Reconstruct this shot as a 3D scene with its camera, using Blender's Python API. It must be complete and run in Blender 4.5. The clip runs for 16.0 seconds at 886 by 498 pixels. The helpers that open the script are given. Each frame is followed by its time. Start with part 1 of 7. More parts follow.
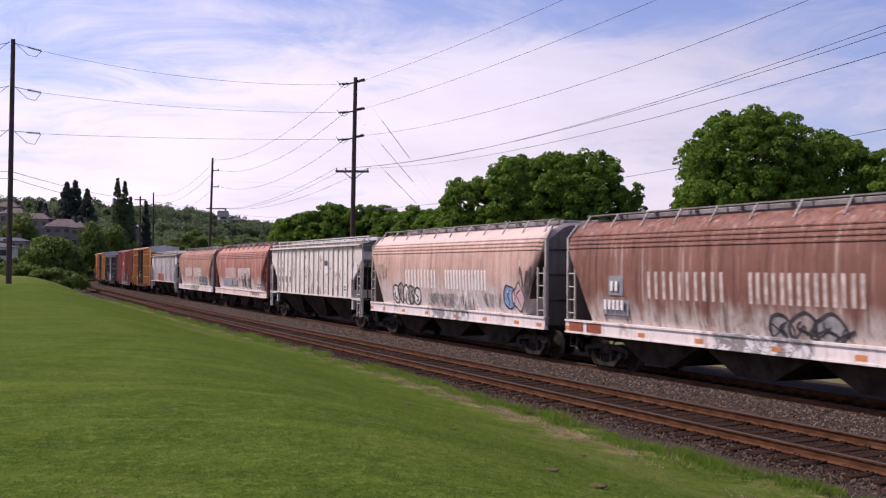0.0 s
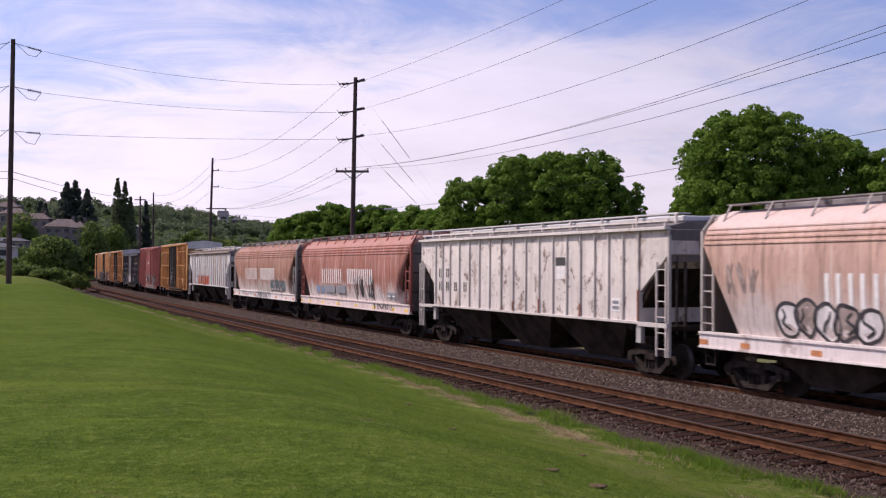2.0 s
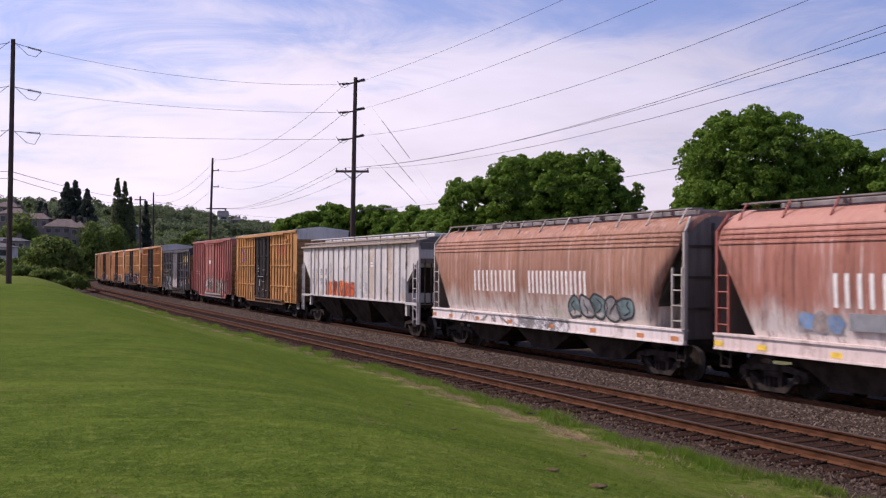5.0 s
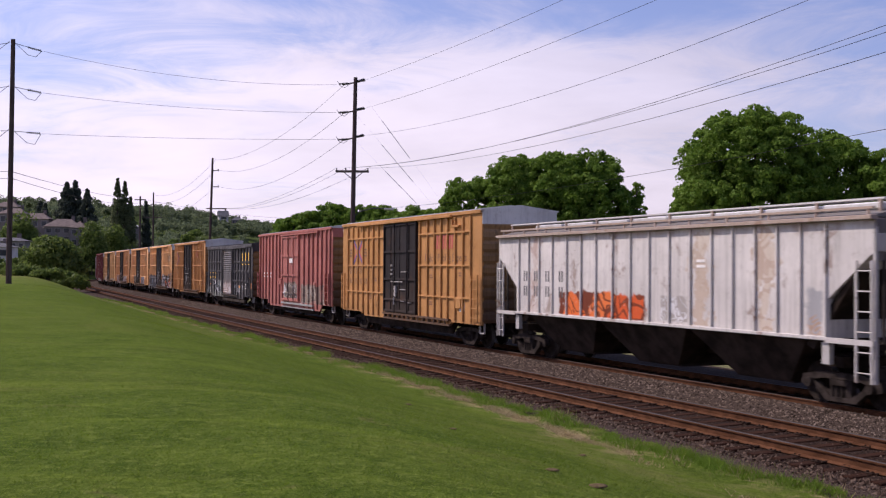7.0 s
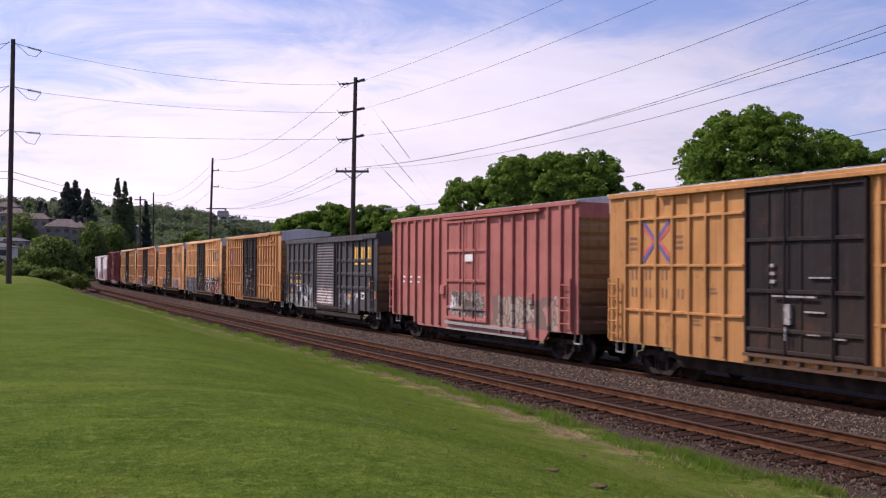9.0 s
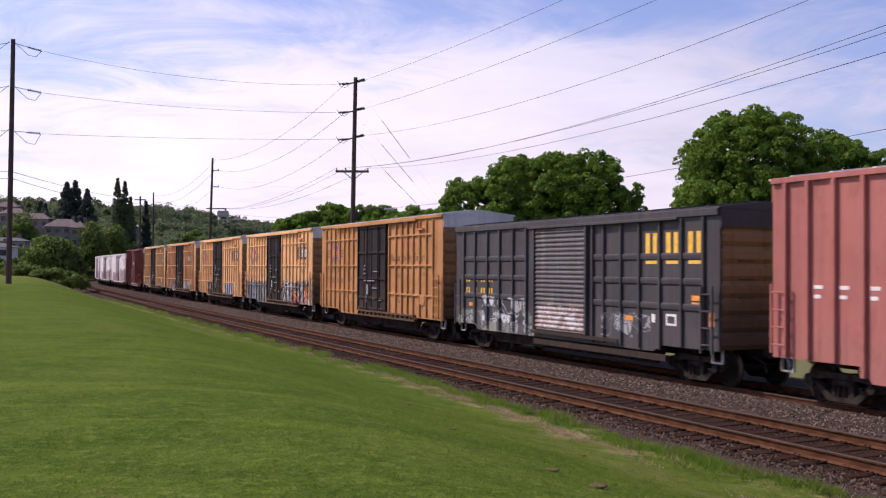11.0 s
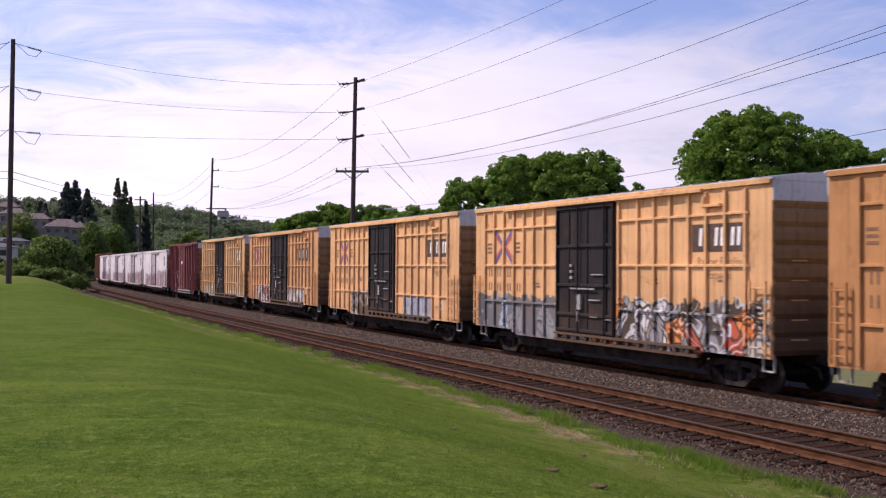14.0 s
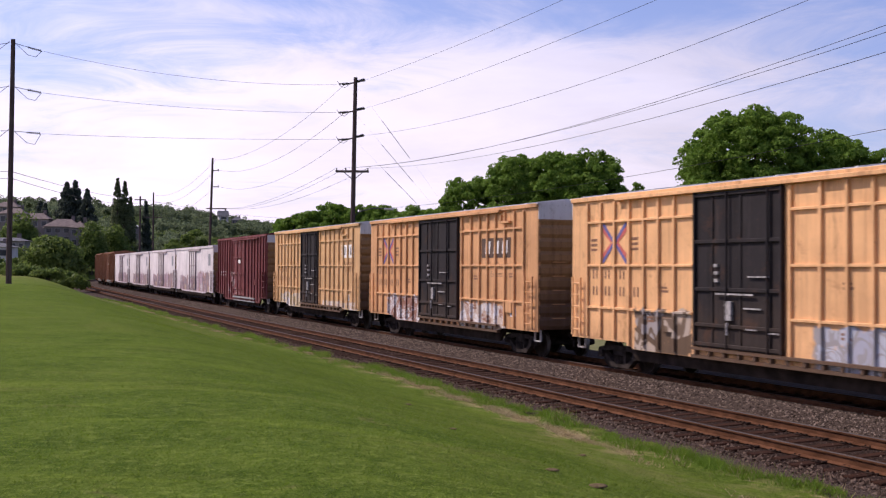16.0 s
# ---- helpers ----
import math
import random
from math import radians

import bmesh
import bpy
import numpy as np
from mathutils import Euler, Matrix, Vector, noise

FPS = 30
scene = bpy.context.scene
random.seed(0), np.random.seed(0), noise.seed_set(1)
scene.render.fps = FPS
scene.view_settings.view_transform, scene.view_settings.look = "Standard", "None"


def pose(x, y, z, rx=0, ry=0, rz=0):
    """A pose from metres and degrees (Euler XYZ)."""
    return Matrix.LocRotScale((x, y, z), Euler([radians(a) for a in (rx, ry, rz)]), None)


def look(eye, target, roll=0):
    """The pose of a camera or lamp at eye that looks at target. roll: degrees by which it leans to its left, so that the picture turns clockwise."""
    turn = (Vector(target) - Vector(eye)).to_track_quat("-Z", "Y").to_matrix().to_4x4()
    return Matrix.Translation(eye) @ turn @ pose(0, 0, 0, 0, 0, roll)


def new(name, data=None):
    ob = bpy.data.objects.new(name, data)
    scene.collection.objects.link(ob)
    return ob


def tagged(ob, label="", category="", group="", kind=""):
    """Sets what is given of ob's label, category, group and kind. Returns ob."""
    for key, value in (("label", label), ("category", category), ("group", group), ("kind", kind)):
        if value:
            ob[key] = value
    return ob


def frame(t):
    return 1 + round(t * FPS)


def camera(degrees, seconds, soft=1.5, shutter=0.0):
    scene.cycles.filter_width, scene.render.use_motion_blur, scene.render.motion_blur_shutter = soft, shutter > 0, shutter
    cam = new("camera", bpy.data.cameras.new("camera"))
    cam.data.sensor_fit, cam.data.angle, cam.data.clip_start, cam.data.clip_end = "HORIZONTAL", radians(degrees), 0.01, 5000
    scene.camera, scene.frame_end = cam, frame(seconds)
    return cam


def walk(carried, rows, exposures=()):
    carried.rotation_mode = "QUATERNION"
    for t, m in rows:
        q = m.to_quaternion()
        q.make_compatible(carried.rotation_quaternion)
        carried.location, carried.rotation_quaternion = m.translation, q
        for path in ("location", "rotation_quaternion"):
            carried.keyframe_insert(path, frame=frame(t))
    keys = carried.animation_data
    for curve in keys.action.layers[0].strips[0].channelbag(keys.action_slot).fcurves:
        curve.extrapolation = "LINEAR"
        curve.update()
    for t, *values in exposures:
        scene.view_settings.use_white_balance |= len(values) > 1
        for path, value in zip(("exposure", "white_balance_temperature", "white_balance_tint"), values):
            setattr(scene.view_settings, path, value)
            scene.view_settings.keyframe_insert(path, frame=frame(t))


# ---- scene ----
# ======== camera ========
EYE = (0.0, 0.0, 2.888)
cam = camera(44.34, 16.0, soft=1.2, shutter=0.22)
CAM_POSE = look(EYE, (0.0, 50.0, 2.888 + 50.0 * math.tan(radians(1.028))), 0.348)
walk(cam, [(0.0, CAM_POSE), (16.0, CAM_POSE)], [(0.0, -0.15, 6600, 20), (1.5, -0.18, 6600, 20), (3.0, -0.21, 6600, 20), (6.5, -0.21, 6600, 20), (8.5, -0.13, 6600, 20), (11.5, -0.06, 6560, 19), (16.0, -0.05, 6560, 19)])

# ======== sky, sun, exposure ========
SUN_AZ, SUN_EL = radians(160), radians(49)
SUN_DIR = Vector((math.cos(SUN_AZ) * math.cos(SUN_EL), math.sin(SUN_AZ) * math.cos(SUN_EL), math.sin(SUN_EL)))
sun = new("sun", bpy.data.lights.new("sun", "SUN"))
sun.data.energy, sun.data.angle, sun.data.color = 5.0, radians(0.6), (1.0, 0.915, 0.81)
sun.matrix_world = look(SUN_DIR * 100, (0, 0, 0))


def make_world():
    w = bpy.data.worlds.new("sky")
    scene.world = w
    w.use_nodes = True
    nt = w.node_tree
    nd, ln = nt.nodes, nt.links
    nd.clear()
    sky = nd.new("ShaderNodeTexSky")
    sky.sky_type, sky.sun_disc = "NISHITA", False
    sky.sun_elevation, sky.sun_rotation = SUN_EL, math.pi / 2 - SUN_AZ
    sky.air_density, sky.dust_density = 1.0, 1.2
    # thin clouds on a flat layer high above the ground
    co = nd.new("ShaderNodeTexCoord")
    sep = nd.new("ShaderNodeSeparateXYZ")
    ln.new(co.outputs["Generated"], sep.inputs[0])

    def mth(op, a, b=None, c=None):
        n = nd.new("ShaderNodeMath")
        n.operation = op
        for k, v in enumerate((a, b, c)):
            if v is None:
                continue
            if isinstance(v, (int, float)):
                n.inputs[k].default_value = v
            else:
                ln.new(v, n.inputs[k])
        return n.outputs[0]

    zz = mth("ADD", mth("MAXIMUM", sep.outputs[2], 0.0), 0.2)
    cx, cy = mth("DIVIDE", sep.outputs[0], zz), mth("DIVIDE", sep.outputs[1], zz)
    comb = nd.new("ShaderNodeCombineXYZ")
    ln.new(cx, comb.inputs[0]), ln.new(cy, comb.inputs[1])
    mp = nd.new("ShaderNodeMapping")
    mp.inputs["Location"].default_value = (3.1, 1.7, 0)
    mp.inputs["Rotation"].default_value = (0, 0, radians(14))
    mp.inputs["Scale"].default_value = (0.9, 1.25, 1)
    ln.new(comb.outputs[0], mp.inputs[0])

    def nz(scale, detail, rough, dist=0.0):
        n = nd.new("ShaderNodeTexNoise")
        n.inputs["Scale"].default_value, n.inputs["Detail"].default_value = scale, detail
        n.inputs["Roughness"].default_value, n.inputs["Distortion"].default_value = rough, dist
        ln.new(mp.outputs[0], n.inputs[0])
        return n.outputs[0]

    cover = mth("ADD", mth("MULTIPLY", nz(0.62, 4, 0.5, 0.3), 0.62), mth("MULTIPLY", nz(2.6, 9, 0.66, 0.9), 0.38))
    ramp = nd.new("ShaderNodeMapRange")
    ramp.interpolation_type = "SMOOTHSTEP"
    ramp.inputs["From Min"].default_value, ramp.inputs["From Max"].default_value = 0.395, 0.60
    ramp.inputs["To Min"].default_value, ramp.inputs["To Max"].default_value = 0.06, 0.93
    # closed towards the horizon and the sun, broken higher up
    low = mth("MULTIPLY", mth("SUBTRACT", 0.163, mth("MINIMUM", mth("MAXIMUM", sep.outputs[2], 0.0), 0.34)), 1.25)
    low = mth("SUBTRACT", low, mth("MULTIPLY", sep.outputs[0], 0.09))
    ln.new(mth("ADD", cover, low), ramp.inputs[0])
    shade = nd.new("ShaderNodeMapRange")
    shade.inputs["From Min"].default_value, shade.inputs["From Max"].default_value = 0.35, 0.7
    shade.inputs["To Min"].default_value, shade.inputs["To Max"].default_value = 0.88, 1.06
    ln.new(nz(1.5, 6, 0.6, 0.2), shade.inputs[0])
    white = nd.new("ShaderNodeVectorMath")
    white.operation = "SCALE"
    white.inputs[0].default_value = CLOUD
    # brighter towards the sun's side
    ln.new(mth("SUBTRACT", shade.outputs[0], mth("MULTIPLY", sep.outputs[0], 0.44)), white.inputs["Scale"])
    sk = nd.new("ShaderNodeVectorMath")
    sk.operation = "MULTIPLY"
    sk.inputs[1].default_value = SKY_GAIN
    ln.new(sky.outputs[0], sk.inputs[0])
    mix = nd.new("ShaderNodeMix")
    mix.data_type = "RGBA"
    thin = nd.new("ShaderNodeMapRange")
    thin.inputs["From Min"].default_value, thin.inputs["From Max"].default_value = 0.13, 0.56
    thin.inputs["To Min"].default_value, thin.inputs["To Max"].default_value = 1.0, 0.22
    ln.new(mth("ADD", sep.outputs[2], mth("MULTIPLY", sep.outputs[0], 0.30)), thin.inputs[0])
    ln.new(mth("MULTIPLY", ramp.outputs[0], thin.outputs[0]), mix.inputs["Factor"])
    ln.new(sk.outputs[0], mix.inputs[6])
    ln.new(white.outputs[0], mix.inputs[7])
    bg = nd.new("ShaderNodeBackground")
    bg.inputs["Strength"].default_value = 0.1
    ln.new(mix.outputs[2], bg.inputs[0])
    out = nd.new("ShaderNodeOutputWorld")
    ln.new(bg.outputs[0], out.inputs[0])


CLOUD = (10.5, 9.95, 11.35)
SKY_GAIN = (1.24, 1.24, 1.66)
make_world()

# ======== materials ========
class Mat:
    """A small builder for node materials on object-space coordinates."""

    def __init__(self, name, rough=0.7, metal=0.0, coord="Object"):
        self.m = bpy.data.materials.new(name)
        self.m.use_nodes = True
        self.nt = self.m.node_tree
        self.n, self.l = self.nt.nodes, self.nt.links
        self.b = self.n["Principled BSDF"]
        self.b.inputs["Roughness"].default_value, self.b.inputs["Metallic"].default_value = rough, metal
        self.b.inputs["Specular IOR Level"].default_value = 0.04 if rough > 0.74 else 0.3
        self.tc = self.n.new("ShaderNodeTexCoord").outputs[coord]
        self.geo = None

    def put(self, socket, v):
        if hasattr(v, "links"):
            self.l.new(v, socket)
        elif isinstance(v, (tuple, list)) and len(v) == 3 and socket.type == "RGBA":
            socket.default_value = (*v, 1)
        else:
            socket.default_value = v

    def math(self, op, a, b=0.0, clamp=False):
        n = self.n.new("ShaderNodeMath")
        n.operation, n.use_clamp = op, clamp
        self.put(n.inputs[0], a), self.put(n.inputs[1], b)
        return n.outputs[0]

    def scaled(self, s):
        n = self.n.new("ShaderNodeMapping")
        n.inputs["Scale"].default_value = s if isinstance(s, tuple) else (s, s, s)
        self.l.new(self.tc, n.inputs[0])
        return n.outputs[0]

    def noise(self, s=1.0, detail=4, rough=0.55, dist=0.0, shift=None):
        n = self.n.new("ShaderNodeTexNoise")
        n.inputs["Scale"].default_value, n.inputs["Detail"].default_value = 1.0, detail
        n.inputs["Roughness"].default_value, n.inputs["Distortion"].default_value = rough, dist
        self.l.new(self.scaled(s), n.inputs[0])
        return n.outputs[0]

    def voronoi(self, s=1.0, out="Color", feature="F1"):
        n = self.n.new("ShaderNodeTexVoronoi")
        n.feature = feature
        n.inputs["Scale"].default_value = 1.0
        self.l.new(self.scaled(s), n.inputs[0])
        return n.outputs[out]

    def range(self, v, a, b, lo=0.0, hi=1.0, smooth=True):
        n = self.n.new("ShaderNodeMapRange")
        n.interpolation_type = "SMOOTHSTEP" if smooth else "LINEAR"
        for k, x in zip(("From Min", "From Max", "To Min", "To Max"), (a, b, lo, hi)):
            n.inputs[k].default_value = x
        self.put(n.inputs[0], v)
        return n.outputs[0]

    def mix(self, f, a, b):
        n = self.n.new("ShaderNodeMix")
        n.data_type = "RGBA"
        self.put(n.inputs["Factor"], f), self.put(n.inputs[6], a), self.put(n.inputs[7], b)
        return n.outputs[2]

    def axis(self):
        n = self.n.new("ShaderNodeSeparateXYZ")
        self.l.new(self.tc, n.inputs[0])
        return n.outputs

    def island(self):
        if not self.geo:
            self.geo = self.n.new("ShaderNodeNewGeometry")
        return self.geo.outputs["Random Per Island"]

    def obrand(self):
        return self.n.new("ShaderNodeObjectInfo").outputs["Random"]

    def ramp(self, v, stops):
        n = self.n.new("ShaderNodeValToRGB")
        el = n.color_ramp.elements
        while len(el) < len(stops):
            el.new(0.5)
        for e, (p, c) in zip(el, stops):
            e.position, e.color = p, (*c, 1)
        self.put(n.inputs[0], v)
        return n.outputs[0]

    def color(self, v):
        self.put(self.b.inputs["Base Color"], v)
        return self

    def rough(self, v):
        self.put(self.b.inputs["Roughness"], v)
        return self

    def bump(self, v, strength=0.3, dist=0.02):
        n = self.n.new("ShaderNodeBump")
        n.inputs["Strength"].default_value, n.inputs["Distance"].default_value = strength, dist
        self.l.new(v, n.inputs["Height"])
        self.l.new(n.outputs[0], self.b.inputs["Normal"])
        return self


def plain(name, col, rough=0.7, metal=0.0, vary=0.25, scale=3.0):
    m = Mat(name, rough, metal)
    n = m.noise(scale, 5, 0.6)
    dark = tuple(c * (1 - vary) for c in col)
    light = tuple(min(1, c * (1 + vary)) for c in col)
    m.color(m.mix(m.range(n, 0.3, 0.7), dark, light)).bump(m.noise(scale * 12, 3), 0.12, 0.01)
    return m.m


# ======== geometry helpers ========
def box(bm, x0, x1, y0, y1, z0, z1):
    v = [bm.verts.new(p) for p in ((x0, y0, z0), (x1, y0, z0), (x1, y1, z0), (x0, y1, z0), (x0, y0, z1), (x1, y0, z1), (x1, y1, z1), (x0, y1, z1))]
    for f in ((3, 2, 1, 0), (4, 5, 6, 7), (0, 1, 5, 4), (1, 2, 6, 5), (2, 3, 7, 6), (3, 0, 4, 7)):
        bm.faces.new([v[i] for i in f])
    return v


def rod(bm, a, b, r, n=6, r2=None):
    a, b = Vector(a), Vector(b)
    r2 = r if r2 is None else r2
    q = (b - a).to_track_quat("Z", "Y")
    ring = [[bm.verts.new(p + q @ Vector((rr * math.cos(k * 2 * math.pi / n), rr * math.sin(k * 2 * math.pi / n), 0))) for k in range(n)] for p, rr in ((a, r), (b, r2))]
    for k in range(n):
        bm.faces.new((ring[0][k], ring[0][(k + 1) % n], ring[1][(k + 1) % n], ring[1][k]))
    bm.faces.new(ring[0][::-1]), bm.faces.new(ring[1])


def sweep(bm, sections, closed=True, caps=False):
    """Joins equal rings of points into a skin."""
    rings = [[bm.verts.new(p) for p in sec] for sec in sections]
    n = len(rings[0])
    for a, b in zip(rings, rings[1:]):
        for k in range(n if closed else n - 1):
            bm.faces.new((a[k], a[(k + 1) % n], b[(k + 1) % n], b[k]))
    if caps:
        bm.faces.new(rings[0][::-1]), bm.faces.new(rings[-1])
    return rings


def prism(bm, pts, y0, y1):
    """A polygon in x and z, drawn out from y0 to y1."""
    a = [bm.verts.new((x, y0, z)) for x, z in pts]
    b = [bm.verts.new((x, y1, z)) for x, z in pts]
    n = len(pts)
    bm.faces.new(a), bm.faces.new(b[::-1])
    for k in range(n):
        bm.faces.new((a[k], b[k], b[(k + 1) % n], a[(k + 1) % n]))


def finish(bm, material, smooth=False, bevel=0.0):
    me = bpy.data.meshes.new("mesh")
    bmesh.ops.recalc_face_normals(bm, faces=bm.faces)
    if bevel:
        bmesh.ops.bevel(bm, geom=bm.edges[:], offset=bevel, segments=1, affect="EDGES", clamp_overlap=True)
    bm.to_mesh(me)
    bm.free()
    for m in material if isinstance(material, (list, tuple)) else [material]:
        me.materials.append(m)
    if smooth:
        me.polygons.foreach_set("use_smooth", [True] * len(me.polygons))
    return me


def part(name, bm, material, parent, label="", smooth=False, bevel=0.0, at=None):
    ob = new(name, bm if isinstance(bm, bpy.types.Mesh) else finish(bm, material, smooth, bevel))
    ob.parent = parent
    if at is not None:
        ob.matrix_basis = at
    if label:
        ob["label"] = label
    return ob


def loose(name, bm, material, parent, label="", bevel=0.0):
    """Links each separate piece of a bmesh as a part of its own."""
    bm.verts.index_update()
    left = set(bm.verts)
    while left:
        todo, isle = [next(iter(left))], set()
        while todo:
            v = todo.pop()
            if v in isle:
                continue
            isle.add(v)
            todo += [e.other_vert(v) for e in v.link_edges]
        left -= isle
        order = sorted(isle, key=lambda v: v.index)
        one = bmesh.new()
        made = {v: one.verts.new(v.co) for v in order}
        for f in sorted({f for v in isle for f in v.link_faces}, key=lambda f: min(v.index for v in f.verts)):
            one.faces.new([made[v] for v in f.verts])
        part(name, one, material, parent, label, bevel=bevel)
    bm.free()


def from_arrays(name, verts, faces, material, smooth=False):
    """A mesh from arrays whose faces all have the same number of corners."""
    me = bpy.data.meshes.new(name)
    v, f = np.asarray(verts, np.float32), np.asarray(faces, np.int32)
    k = f.shape[1]
    me.vertices.add(len(v)), me.loops.add(f.size), me.polygons.add(len(f))
    me.vertices.foreach_set("co", v.ravel())
    me.loops.foreach_set("vertex_index", f.ravel())
    me.polygons.foreach_set("loop_start", np.arange(0, f.size, k, dtype=np.int32))
    for m in material if isinstance(material, (list, tuple)) else [material]:
        me.materials.append(m)
    if smooth:
        me.polygons.foreach_set("use_smooth", [True] * len(me.polygons))
    me.update(calc_edges=True)
    me.validate()
    return me


def thing(name, label, category, group="", at=None, kind=""):
    ob = new(name)
    ob.empty_display_size = 0.3
    if at is not None:
        ob.matrix_basis = at
    return tagged(ob, label, category, group, kind)


# ======== the line of the railway ========
# u runs away from the camera along the far track's centre line, o is the offset towards the camera's side
U0, U1 = -110, 520
US = np.arange(U0, U1 + 0.5, 1.0)
KAPPA = np.interp(US, (-40, 20, 60, 110, 125, 142, 200, 520), (0.00015, -0.000405, -0.000084, 0.00009, 0.0, -0.0028, -0.0045, -0.0045))
HEAD = np.concatenate([[0], np.cumsum((KAPPA[1:] + KAPPA[:-1]) / 2)])
HEAD += 1.97798 - HEAD[-U0]
TX = np.concatenate([[0], np.cumsum((np.cos(HEAD[1:]) + np.cos(HEAD[:-1])) / 2)])
TY = np.concatenate([[0], np.cumsum((np.sin(HEAD[1:]) + np.sin(HEAD[:-1])) / 2)])
TX += 0.6877 - TX[-U0]
TY += 43.802 - TY[-U0]
NEAR = 4.95     # offset of the near track
RAIL_NEAR = 0.09
CANT = 0.022    # its tilt towards the lawn, in metres of rise for each half gauge


def heading(u):
    return np.interp(u, US, HEAD)


def on_line(u, o=0.0):
    th = heading(u)
    return np.interp(u, US, TX) - np.sin(th) * o, np.interp(u, US, TY) + np.cos(th) * o


def spot(u, o, z=0.0):
    x, y = on_line(u, o)
    return Vector((float(x), float(y), z))


def line_coords(px, py):
    """u and o of points of the plan, by the nearest sample of the line."""
    px, py = np.asarray(px, float), np.asarray(py, float)
    uu, oo = np.empty(px.shape), np.empty(px.shape)
    ks = np.arange(0, len(US), 5)
    if px.size > 20000:
        ks = ks[(US[ks] > -75) & (US[ks] < py.max() + 60)]
    for a in range(0, px.size, 4000):
        s = slice(a, a + 4000)
        k = ks[np.argmin((px[s, None] - TX[ks]) ** 2 + (py[s, None] - TY[ks]) ** 2, axis=1)]
        dx, dy = px[s] - TX[k], py[s] - TY[k]
        c, n = np.cos(HEAD[k]), np.sin(HEAD[k])
        uu[s], oo[s] = US[k] + dx * c + dy * n, -dx * n + dy * c
    return uu, oo


def step(x, a, b):
    t = np.clip((np.asarray(x, float) - a) / (b - a), 0, 1)
    return t * t * (3 - 2 * t)


def wave(x, y, s, seed=0):
    """Cheap smooth undulation between -1 and 1."""
    return (np.sin(x * s + seed) * np.cos(y * s * 1.3 + 2 * seed) + np.sin(x * s * 2.3 - y * s * 1.7 + 3 * seed) * 0.5) / 1.5


EDGE = 6.75     # offset at which the lawn meets the ballast


def edge(u):
    """The lawn draws back from the line at its far end."""
    return EDGE + 1.8 * step(u, 48, 78) + 0.42 * (1 - step(u, -24, -12))


def straw_line(u):
    """Offset of the line of dry cut grass on the lawn, and how much of it there is."""
    o = np.interp(u, (-30, -26.5, -24.5, -20, -10, 0, 6, 48, 78), (9.4, 8.8, 8.35, 7.9, 7.2, 7.0, 7.5, 7.6, 9.4))
    much = np.where(u < -12, step(u, -25.6, -24.6), 0.35 + 0.65 * np.clip(np.sin(u * 0.62 + 0.6), 0, 1))
    return o, much




def ground_z(px, py):
    px, py = np.asarray(px, float), np.asarray(py, float)
    u, o = line_coords(px.ravel(), py.ravel())
    u, o = u.reshape(px.shape), o.reshape(px.shape)
    top = 1.3 + 0.55 * step(u, -10, 60) + 0.30 * step(u, 40, 70) - 1.6 * step(u, 95, 125)
    run = 8.5 - 1.2 * step(u, 20, 70)
    e = edge(u)
    lawn = -0.14 + (top + 0.14) * step(o, e, e + run) + 0.05 * wave(px, py, 0.21) * step(o, e + 0.5, e + 5)
    z = np.where(o > e - 0.2, lawn, np.where(o > -3.2, -0.42, -0.42 - 0.35 * step(-o, 3.2, 7)))
    # the wooded slope with houses far behind
    d = np.hypot(px, py)
    hill = 26 * step(py - 0.28 * px, 230, 560) * (1 - step(px, -170, 20)) + 7 * step(py, 420, 800) * (1 - step(px, 0, 260))
    return z + hill + 0.8 * wave(px, py, 0.02, 1.0) * step(d, 200, 500)


